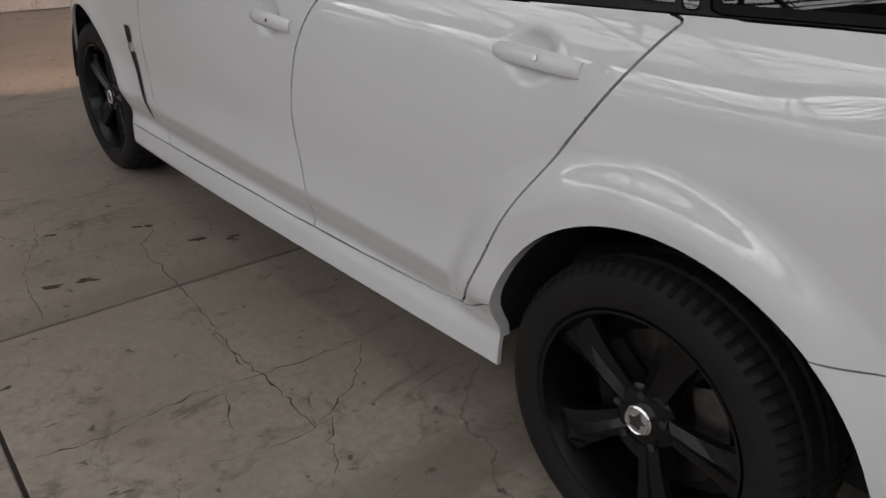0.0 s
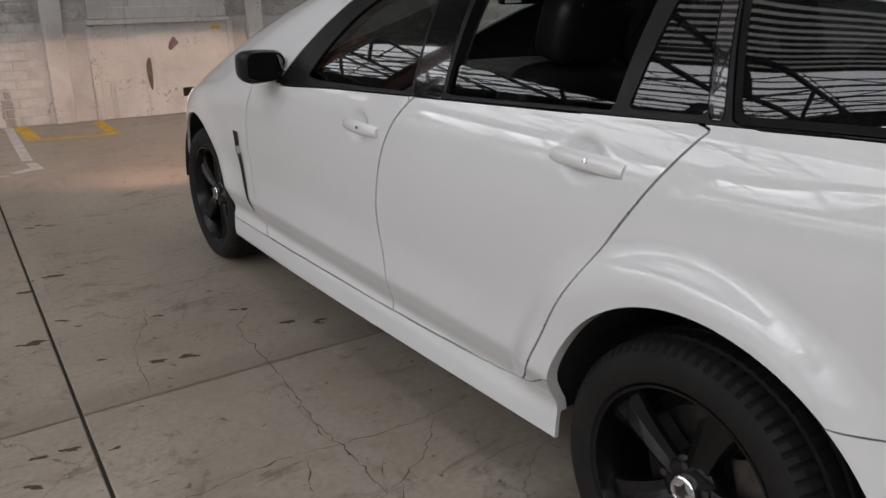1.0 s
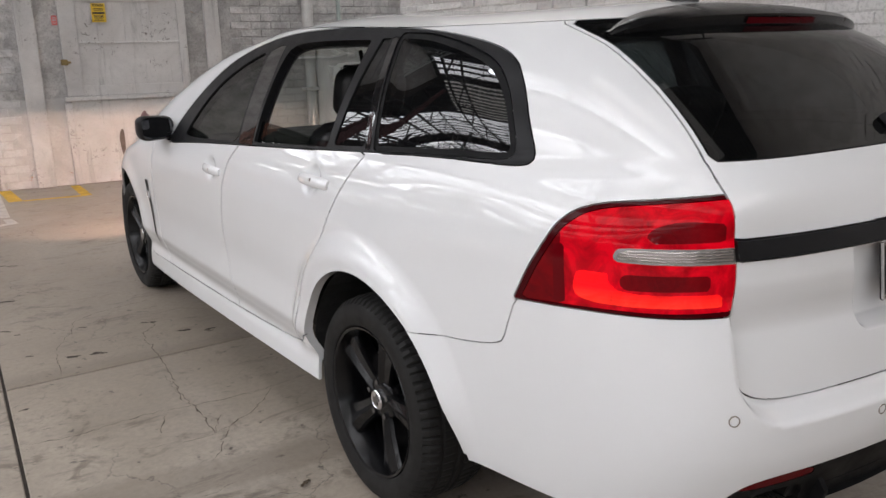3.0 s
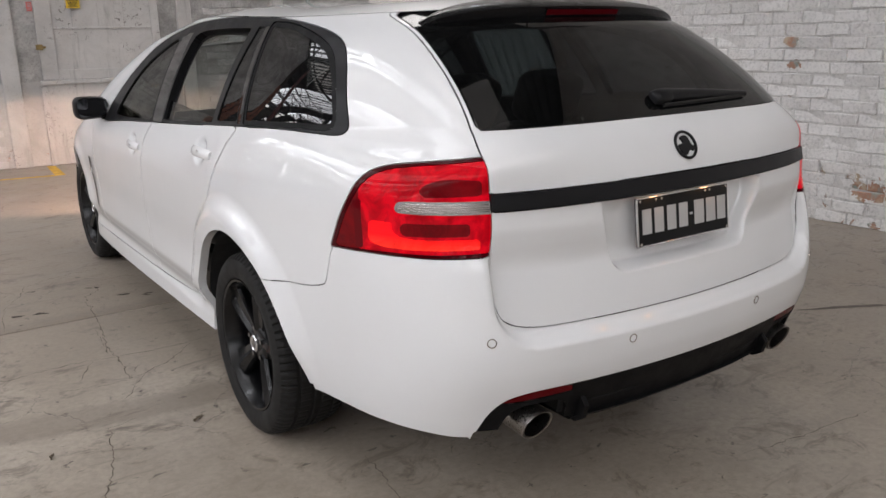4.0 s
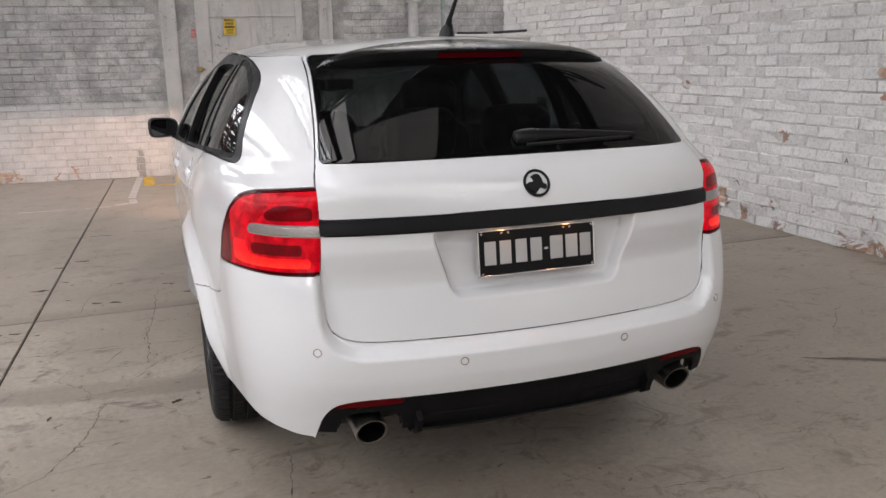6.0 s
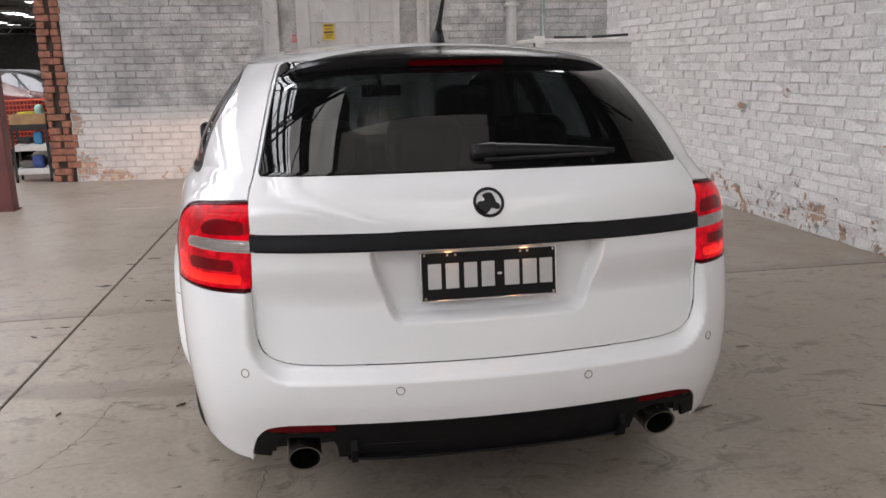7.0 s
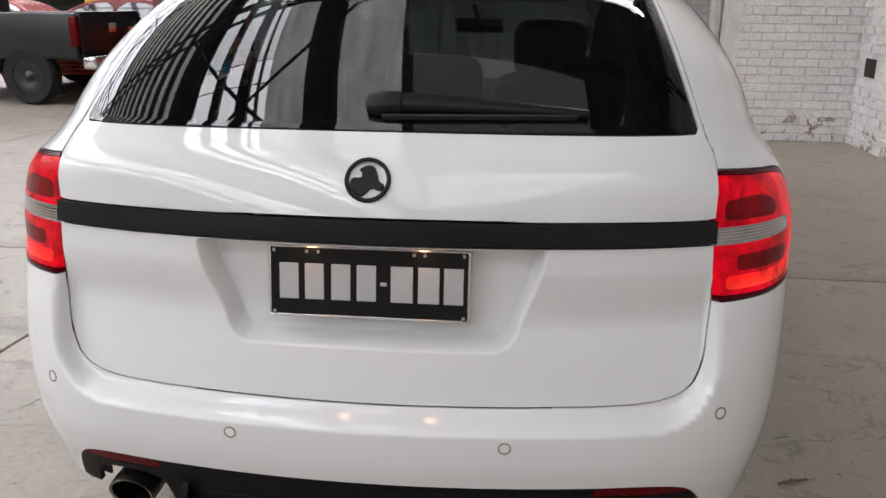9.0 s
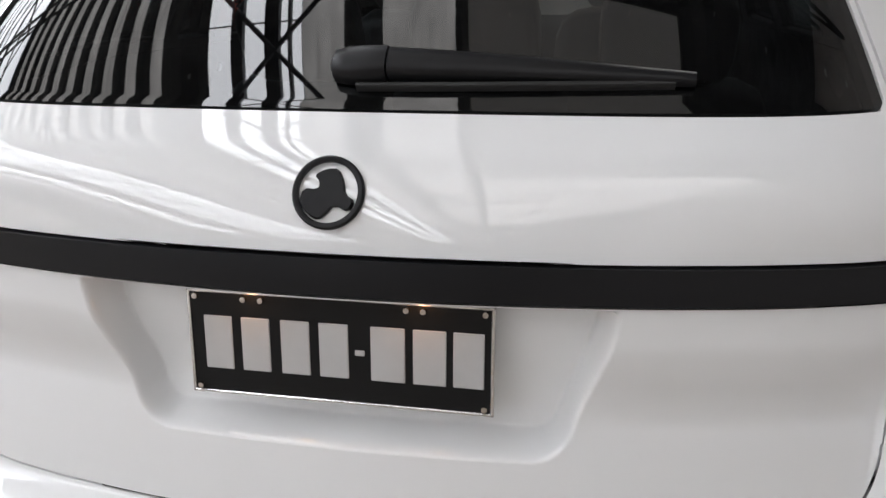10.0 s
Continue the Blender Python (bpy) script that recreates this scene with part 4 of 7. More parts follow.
for s in ("left", "right"):
    P["wing" + s] = skin.panel("wing", "body_side", PAINT, car, s)
    skin.panel("skirt", "side_skirt", PAINT, car, s)
    rd = P["rear_door" + s] = skin.panel("rear_door", "rear_door", PAINT, car, s, gap=0.0034)
    fd = P["front_door" + s] = skin.panel("front_door", "front_door", PAINT, car, s, gap=0.003)
    fr = skin.panel("frame", "window_surround", BLACK, car, s, "satin black window surround", depth=0.03)
    skin.panel("seal", "window_seal", MATT, fr, s, "black rubber glass seal", gap=0.001, depth=0.012, lift=-0.003)
    skin.panel("pillar", "pillar_cover", GLOSS, fr, s, "gloss black pillar cover", gap=0.0)
    skin.panel("rear_pillar", "pillar_cover", GLOSS, fr, s, "gloss black pillar cover", gap=0.0)
    skin.panel("quarter_glass", "quarter_window", PRIVACY, fr, s, "dark tinted quarter glass", gap=-0.001, depth=0.004, lift=-0.004)
    skin.panel("fixed_glass", "fixed_window", PRIVACY, fr, s, "dark tinted glass", gap=-0.001, depth=0.004, lift=-0.004)
    skin.panel("lowered_glass" if s == "left" else {"lowered_glass", "open_window"}, "door_window", TINTED, rd, s, "wound-down window glass" if s == "left" else "lightly tinted window glass", gap=-0.001, depth=0.004, lift=-0.012)
    skin.panel("front_glass", "door_window", CLEAR, fd, s, gap=-0.001, depth=0.004, lift=-0.006)
    lamp = skin.panel("lamp", "tail_lamp", LAMP_DARK, car, s, "lit red wrap-round tail lamp", depth=0.03)
    skin.panel("lamp_red", "red_lens", LAMP_RED, lamp, s, gap=0.0)
    skin.panel("lamp_side", "side_reflector", LAMP_MID, lamp, s, gap=0.0)
    skin.panel("lamp_inner", "indicator_lens", LAMP_MID, lamp, s, gap=0.0)
    skin.panel("lamp_upper", "upper_lens", LAMP_MID, lamp, s, gap=0.0)
    skin.panel("lamp_gap", "lens_divider", LAMP_GAP, lamp, s, gap=0.0)
    skin.panel("lamp_bar", "light_bar", LAMP_BAR, lamp, s, "glowing red light bar", gap=0.0)
    skin.panel("lamp_rim", "reversing_lens_rim", LAMP_RIM, lamp, s, "bright rim of the reversing lens", gap=0.0)
    skin.panel("lamp_clear", "reversing_lens", LAMP_CLEAR, lamp, s, "clear ribbed reversing lens", gap=0.0)
    skin.panel("reflector", "reflector", REFLECT, P["bumper"], s, "dark red reflector", gap=0.0005)
    skin.panel("headlamp", "headlamp", LAMP_CLEAR, car, s, "clear headlamp lens")
SOLID = {"wing", "roof", "bumper", "gate", "bonnet", "front_bumper", "skirt", "rear_door", "front_door", "lamp", "lamp_red", "lamp_side", "lamp_inner", "lamp_upper", "lamp_gap", "lamp_bar", "lamp_clear", "lamp_rim", "strip", "insert", "reflector", "headlamp"}
skin.panel(SOLID, "cabin_lining", TRIM, car, "both", "dark cabin lining", lift=-0.024, depth=0.004, gap=-0.004, keep=lambda c: c[2] > 0.9 or min(math.hypot(c[1] + 0.043, min(0, 0.343 - c[2])), math.hypot(c[1] - 2.915, min(0, 0.335 - c[2]))) > 0.50)
skin.panel({"frame", "seal", "pillar", "rear_pillar"}, "pillar_lining", TRIM, car, "both", "dark pillar lining", lift=-0.034, depth=0.004, gap=0.0)


# ---- wheels ----
def wheel(m):
    hub = new("wheel")
    hub.parent, hub.matrix_basis = car, m
    bm = bmesh.new()
    w = 0.118
    prof = [(w - 0.012, 0.232), (w + 0.002, 0.240), (w + 0.010, 0.262), (w + 0.010, 0.285), (w + 0.002, 0.304), (w - 0.008, 0.314), (w - 0.016, 0.320),
            (w - 0.045, 0.3255), (w - 0.048, 0.318), (w - 0.058, 0.318), (w - 0.061, 0.3262), (0.022, 0.327), (0.019, 0.319), (0.008, 0.319), (0.005, 0.327)]
    prof = prof + [(-s, r) for s, r in prof[::-1]]
    k = len(prof)

    def tread(i, j, r):
        if i % 4 == 0 and (j in (5, 6, 7) or k - 1 - j in (5, 6, 7)):
            return r - 0.008
        if i % 4 == 1 and (j in (10, 11) or k - 1 - j in (10, 11)):
            return r - 0.003
        return r
    lathe(bm, prof, 304, "x", wave=tread)
    part("tyre", bm, RUBBER, hub, "worn black road tyre", True, 25)
    bm = bmesh.new()
    lathe(bm, [(w - 0.012, 0.232), (w - 0.004, 0.236), (w + 0.001, 0.233), (w - 0.002, 0.226), (w - 0.012, 0.222), (w - 0.03, 0.216), (w - 0.06, 0.206), (-w + 0.02, 0.200), (-w + 0.01, 0.232)], 72)
    rim = part("rim", bm, RIM, hub, "satin black five-spoke alloy", True)
    for s in range(5):
        bm = bmesh.new()
        rows = []
        for r, half, out, ridge in ((0.040, 0.030, 0.070, 0.080), (0.075, 0.030, 0.074, 0.088), (0.12, 0.034, 0.078, 0.094), (0.17, 0.043, 0.082, 0.098), (0.207, 0.056, 0.086, 0.100), (0.224, 0.064, 0.088, 0.098)):
            tw = 0.010 * (r - 0.04) / 0.18
            rows.append([bm.verts.new(p) for p in ((out - 0.055, -half * 0.8 + tw, r), (out - 0.008, -half + tw, r), (out + 0.004, -half * 0.86 + tw, r), (ridge, -half * 0.30 + tw, r), (ridge - 0.012, half * 0.22 + tw, r), (out, half * 0.9 + tw, r), (out - 0.012, half + tw, r), (out - 0.055, half * 0.8 + tw, r))])
        for a, b in zip(rows, rows[1:]):
            for i in range(8):
                bm.faces.new((a[i], a[(i + 1) % 8], b[(i + 1) % 8], b[i]))
        bm.faces.new(rows[0])
        bm.faces.new(rows[-1][::-1])
        bmesh.ops.transform(bm, matrix=Matrix.Rotation(radians(72 * s + 18), 4, "X"), verts=bm.verts)
        part("spoke", bm, RIM, rim)
    bm = bmesh.new()
    lathe(bm, [(0.03, 0.001), (0.03, 0.075), (0.068, 0.070), (0.078, 0.058), (0.080, 0.036), (0.080, 0.001)], 40)
    part("hub_flange", bm, RIM, rim, "", True)
    bm = bmesh.new()
    lathe(bm, [(0.078, 0.0315), (0.091, 0.0315), (0.094, 0.028), (0.092, 0.025), (0.093, 0.001)], 40)
    part("centre_cap", bm, CHROME, rim, "silver centre cap with dark emblem", True)
    bm = bmesh.new()
    slab(bm, [(-0.016, -0.012), (0.002, -0.018), (0.017, -0.004), (0.008, 0.004), (0.012, 0.016), (-0.004, 0.012), (-0.014, 0.016), (-0.010, 0.0)], 0.002, Matrix.Translation((0.0925, 0, 0)) @ Matrix.Rotation(radians(90), 4, "Y"))
    part("emblem", bm, GLOSS, rim)
    for s in range(5):
        a = radians(72 * s + 54)
        bm = bmesh.new()
        c = Vector((0, 0.056 * math.cos(a), 0.056 * math.sin(a)))
        rod(bm, c + Vector((0.05, 0, 0)), c + Vector((0.088, 0, 0)), 0.011, 6, 0.009)
        part("wheel_nut", bm, GLOSS, rim)
    bm = bmesh.new()
    lathe(bm, [(0.012, 0.06), (0.012, 0.16), (-0.014, 0.16), (-0.014, 0.06), (0.028, 0.06), (0.028, 0.001)], 56)
    part("brake_disc", bm, DISC, hub, "", True)
    bm = new_box(-0.03, 0.048, 0.095, 0.172, -0.075, 0.075, 0.014)
    bmesh.ops.rotate(bm, verts=bm.verts, cent=(0, 0, 0), matrix=Matrix.Rotation(radians(-20), 3, "X"))
    part("caliper", bm, DISC, hub, "grey brake caliper", True)
    bm = bmesh.new()
    lathe(bm, [(-0.03, 0.001), (-0.03, 0.20)], 40)
    part("back_plate", bm, TRIM, hub)
    return hub


for wy, wx, lean in ((0.0, 0.776, 39), (WHEELBASE, 0.735, 40)):
    wheel(pose(-wx, wy, WHEEL_Z, 0, 0, 180) @ pose(0, 0, 0, lean, 0, 0))
    wheel(pose(wx, wy, WHEEL_Z, lean + 25, 0, 0))
for wy, ar, yo in ((0.0, 0.419, -0.043), (WHEELBASE, 0.412, 0.0)):
    for s in (-1, 1):
        bm = bmesh.new()
        ring = []
        for i in range(25):
            a = math.pi * i / 24
            yy, zz = wy + yo + ar * math.cos(a), 0.338 + ar * math.sin(a)
            ring.append([bm.verts.new((s * x, yy, zz)) for x in (min(0.893 if wy < 1 else 0.835, float(half_width(yy, zz)) - 0.022), 0.55)])
        for a, b in zip(ring, ring[1:]):
            bm.faces.new((a[0], b[0], b[1], a[1]))
        bm.faces.new([r[1] for r in ring])
        part("wheel_arch_liner", bm, TRIM, car)
        if wy > 1:
            continue
        # the painted lip of the arch, turned inwards
        bm = bmesh.new()
        fr, fc, fz = 0.4065, -0.043, 0.343
        sweep = [(fc + fr * math.cos(math.pi * i / 40), fz + fr * math.sin(math.pi * i / 40)) for i in range(41)]
        lips = [[bm.verts.new((s * (float(half_width(yy, zz)) - dx), yy, zz)) for dx in (0.006, 0.024, 0.030)] for yy, zz in sweep]
        for a, b in zip(lips, lips[1:]):
            for i in range(2):
                bm.faces.new((a[i], b[i], b[i + 1], a[i + 1]))
        part("arch_lip", bm, PAINT, car, "", True)
part("underbody", new_box(-0.60, 0.60, -0.50, 3.6, 0.22, 0.34, 0.02), TRIM, car, "dark underside")

# ---- trim of the tail ----
def facing(p, n, up=(0, 0, 1)):
    """A pose at p whose z points along n and whose y points up."""
    n = Vector(n).normalized()
    x = Vector(up).cross(n).normalized()
    y = n.cross(x)
    return Matrix.Translation(p) @ Matrix((x, y, n)).transposed().to_4x4()


# spoiler
bm = bmesh.new()
rows = []
for i in range(41):
    u = -1 + 2 * i / 40
    x = 0.515 * u
    e = abs(u)
    yb = -0.712 + 0.075 * e ** 2 + 0.035 * e ** 8       # rear lip
    yf = -0.54 - 0.045 * e ** 3.5
    zt = 1.446 - 0.020 * e ** 2 - 0.030 * e ** 8
    zf = 1.468 - 0.050 * e ** 2 - 0.030 * e ** 8
    th = 1 - 0.25 * e ** 8
    rows.append([bm.verts.new(p) for p in ((x, yf, zf - 0.02), (x, yf, zf + 0.002), (x, (yf + yb) / 2, (zf + zt) / 2 + 0.004 * th), (x, yb + 0.02, zt), (x, yb, zt - 0.012 * th), (x, yb + 0.012, zt - 0.044 * th), (x, yb + 0.05 + 0.04 * e ** 6, zt - 0.057 * th - 0.004 * e ** 6), (x, yb + 0.12 + 0.03 * e ** 6, zt - 0.060 * th - 0.006 * e ** 6))])
for a, b in zip(rows, rows[1:]):
    for i in range(7):
        bm.faces.new((a[i], b[i], b[i + 1], a[i + 1]))
bm.faces.new(rows[0])
bm.faces.new(rows[-1][::-1])
spoiler = part("roof_spoiler", bm, SATIN, car, "black roof spoiler", True, 50)
bm = bmesh.new()
for i in range(12):
    x0, x1 = -0.145 + 0.29 * i / 12, -0.145 + 0.29 * (i + 1) / 12
    y0, y1 = (-0.7075 + 0.075 * (x / 0.515) ** 2 for x in (x0, x1))
    vs = [bm.verts.new(p) for p in ((x0, y0, 1.409), (x1, y1, 1.409), (x1, y1 - 0.007, 1.424), (x0, y0 - 0.007, 1.424))]
    bm.faces.new(vs)
bmesh.ops.remove_doubles(bm, verts=bm.verts, dist=1e-5)
part("high_brake_lamp", bm, LAMP_DARK, spoiler, "dark red high brake lamp")
# aerial
bm = bmesh.new()
rows = []
for y, half, z in ((-0.315, 0.006, 1.492), (-0.345, 0.022, 1.502), (-0.385, 0.027, 1.520), (-0.415, 0.020, 1.524), (-0.428, 0.008, 1.505)):
    rows.append([bm.verts.new(p) for p in ((0.003 - half, y, 1.478), (0.003 - half * 0.55, y, z), (0.003 + half * 0.55, y, z), (0.003 + half, y, 1.478))])
for a, b in zip(rows, rows[1:]):
    for i in range(4):
        bm.faces.new((a[i], b[i], b[(i + 1) % 4], a[(i + 1) % 4]))
bm.faces.new(rows[0])
bm.faces.new(rows[-1][::-1])
rod(bm, (0.003, -0.395, 1.512), (0.003, -0.417, 1.545), 0.014, 14, 0.009)
rod(bm, (0.003, -0.413, 1.54), (0.003, -0.585, 1.70), 0.0085, 14, 0.0035)
part("aerial", bm, BLACK, car, "short black whip aerial", True)
# wiper
knots = [skin.at("rear", -x, 1.165) for x in (0.0, 0.08, 0.16, 0.24, 0.32, 0.40)]
wiper_y = np.polyfit([0.0, 0.08, 0.16, 0.24, 0.32, 0.40], [p.y for p, n in knots], 2)
wn_ = knots[2][1].copy()
wn_.x = 0
wn_.normalize()
wup = Vector((0, -wn_.z, wn_.y)) if wn_.y > 0 else Vector((0, wn_.z, -wn_.y))
lie = (knots[0][0].y - skin.at("rear", 0.0, 1.20)[0].y) / 0.035       # how fast the glass runs back with height


def wiper_strip(stations):
    """A moulding along the glass: stations of (x, z of its middle, half height, stand-off, thickness)."""
    bm = bmesh.new()
    rows = []
    for x, z, half, off, thick in stations:
        c = Vector((x, float(np.polyval(wiper_y, abs(x))) - lie * (z - 1.165), z))
        rows.append([bm.verts.new(c + wup * a * half + wn_ * (off + b * thick)) for a, b in ((-1, 0), (-1, 0.6), (-0.75, 0.9), (0.1, 1.0), (0.75, 0.85), (1, 0.5), (1, 0))])
    for a, b in zip(rows, rows[1:]):
        for i in range(7):
            bm.faces.new((a[i], b[i], b[(i + 1) % 7], a[(i + 1) % 7]))
    bm.faces.new(rows[0][::-1])
    bm.faces.new(rows[-1])
    return bm


wiper = part("rear_wiper", wiper_strip([(-0.022, 1.170, 0.010, 0.004, 0.016), (-0.018, 1.170, 0.019, 0.003, 0.022), (0.0, 1.170, 0.0225, 0.003, 0.026), (0.03, 1.171, 0.0225, 0.003, 0.027), (0.045, 1.172, 0.0205, 0.003, 0.026)]), BLACK, P["gate"], "black plastic rear wiper", True, 50)
part("wiper_arm", wiper_strip([(0.0465 + 0.0345 * i, 1.1725 - 0.013 * (i / 10) ** 1.5, 0.0195 - 0.0120 * (i / 10) ** 1.2, 0.004, 0.022 - 0.010 * i / 10) for i in range(11)]), BLACK, wiper, "", True, 50)
part("wiper_blade", wiper_strip([(0.01 + 0.036 * i, 1.1515 + 0.0045 * (i / 10), 0.0035, 0.001, 0.012) for i in range(11)]), TRIM, wiper)
# emblem: a ring round a plain dark shape
pb, nb = skin.at("rear", 0.0, 1.054)
eb = facing(pb + nb * 0.001, nb)
bm = bmesh.new()
lathe(bm, [(0.0, 0.0345), (0.004, 0.0345), (0.0055, 0.037), (0.0055, 0.040), (0.003, 0.042), (0.0, 0.042)], 48, "z")
bmesh.ops.transform(bm, matrix=eb, verts=bm.verts)
ring = part("round_emblem", bm, BLACK, P["gate"], "black ring emblem with a plain shape", True)
bm = bmesh.new()
slab(bm, chaikin([(-0.034, -0.012), (-0.030, 0.004), (-0.012, 0.003), (-0.010, 0.012), (-0.018, 0.020), (-0.004, 0.028), (0.010, 0.028), (0.018, 0.012), (0.020, -0.002), (0.032, -0.008), (0.026, -0.022), (0.008, -0.014), (0.0, -0.024), (-0.010, -0.032), (-0.022, -0.026)], 1), 0.005, eb, 0.06)
part("emblem_shape", bm, BLACK, ring)
# number plate, with plain bars
mp = pose(-0.001, -1.124, 0.861, 90 - 6.5, 0, 0)
plate = part("number_plate", new_box(-0.187, 0.187, -0.066, 0.066, -0.004, 0.004, 0.003, mp), PLATE, P["gate"], "black number plate with pale plain bars")
bm = bmesh.new()
for x0, x1, y0, y1 in ((-0.188, 0.188, 0.0630, 0.067), (-0.188, 0.188, -0.067, -0.0630), (-0.188, -0.184, -0.067, 0.067), (0.184, 0.188, -0.067, 0.067)):
    box(bm, x0, x1, y0, y1, 0.0, 0.007, 0.001, mp, 1)
part("plate_rim", bm, CHROME, plate, "bright plate rim")
for cx, hw in ((-0.150, 0.021), (-0.102, 0.021), (-0.052, 0.021), (-0.004, 0.021), (0.062, 0.024), (0.112, 0.023), (0.158, 0.021)):
    part("plate_bar", new_box(cx - hw * 0.86, cx + hw * 0.86, -0.034, 0.034, 0.0035, 0.0058, 0.001, mp, 1), PLATE_INK, plate)
part("plate_bar", new_box(0.022, 0.034, -0.004, 0.003, 0.0035, 0.0058, 0.001, mp, 1), PLATE_INK, plate)
for cx, cy in ((-0.177, 0.058), (0.177, 0.058), (-0.177, -0.058), (0.177, -0.058), (-0.115, 0.057), (-0.093, 0.057), (0.085, 0.057), (0.105, 0.057)):
    bm = bmesh.new()
    rod(bm, mp @ Vector((cx, cy, 0.003)), mp @ Vector((cx, cy, 0.0085)), 0.0045, 12, 0.0035)
    part("plate_screw", bm, STEEL, plate, "", True)
# plate lamps under the strip
for cx in (-0.11, 0.10):
    part("plate_lamp", new_box(cx - 0.03, cx + 0.03, -1.135, -1.105, 0.9385, 0.943, 0.002), BLACK, P["gate"])
    d = bpy.data.lights.new("plate_bulb", "POINT")
    d.energy, d.color, d.shadow_soft_size = 0.08, (1.0, 0.50, 0.22), 0.016
    new("plate_bulb", d).location = (cx, -1.136, 0.934)
# parking sensors
for x, z in ((-0.66, 0.628), (-0.26, 0.576), (0.26, 0.576), (0.66, 0.628)):
    p, n = skin.at("rear", -abs(x), z)
    if x > 0:
        p.x, n.x = -p.x, -n.x
    f = facing(p, n)
    bm = bmesh.new()
    lathe(bm, [(0.0, 0.0125), (0.0015, 0.0122), (0.0015, 0.0100), (0.0, 0.0096)], 28, "z")
    bmesh.ops.transform(bm, matrix=f, verts=bm.verts)
    sensor = part("parking_sensor", bm, STEEL, P["bumper"], "", True)
    bm = bmesh.new()
    lathe(bm, [(0.0012, 0.0092), (0.0016, 0.0001)], 24, "z")
    bmesh.ops.transform(bm, matrix=f, verts=bm.verts)
    part("sensor_face", bm, PAINT, sensor, "", True)
# diffuser fins and lower lip
bm = bmesh.new()
rows = []
for i in range(31):
    x = -0.60 + 1.2 * i / 30
    e = abs(x) / 0.6
    y = -1.165 + 0.10 * e ** 3
    rows.append([bm.verts.new(p) for p in ((x, y + 0.06, 0.452), (x, y + 0.02, 0.44), (x, y + 0.005, 0.405), (x, y + 0.03, 0.395), (x, y + 0.035, 0.372), (x, y + 0.01, 0.362), (x, y + 0.03, 0.345), (x, y + 0.30, 0.34))])
for a, b in zip(rows, rows[1:]):
    for i in range(7):
        bm.faces.new((a[i], b[i], b[i + 1], a[i + 1]))
bmesh.ops.delete(bm, geom=[f for f in bm.faces if 0.40 < abs(f.calc_center_median().x) < 0.63 and f.calc_center_median().z < 0.44], context="FACES")
diffuser = part("diffuser", bm, MATT, car, "matt black ribbed diffuser", True)
for x in (-0.385, 0.385):
    bm = bmesh.new()
    slab(bm, [(-1.13, 0.44), (-1.160, 0.40), (-1.148, 0.36), (-1.120, 0.343), (-0.98, 0.348), (-0.95, 0.44)], 0.016, Matrix(((0, 0, 1, x - 0.007), (1, 0, 0, 0), (0, 1, 0, 0), (0, 0, 0, 1))))
    part("diffuser_fin", bm, MATT, diffuser)
# tail pipes
for s in (-1, 1):
    bm = bmesh.new()
    lathe(bm, [(0.30, 0.036), (0.0, 0.041), (-0.002, 0.046), (0.004, 0.0475), (0.30, 0.046)], 40, "y")
    for v in bm.verts:
        if v.co.y < 0.1:
            v.co.y -= 0.35 * v.co.z
    bmesh.ops.transform(bm, matrix=pose(s * 0.518, -1.115, 0.368, 4, 0, 0), verts=bm.verts)
    part("tail_pipe", bm, PIPE, car, "round stainless tail pipe", True)
    bm = bmesh.new()
    lathe(bm, [(0.12, 0.04), (0.12, 0.0005)], 24, "y")
    bmesh.ops.transform(bm, matrix=pose(s * 0.518, -1.115, 0.368, 4, 0, 0), verts=bm.verts)
    part("pipe_baffle", bm, TRIM, car)
part("tail_panel", new_box(-0.645, 0.645, -0.97, -0.91, 0.335, 0.465, 0.01), TRIM, car)
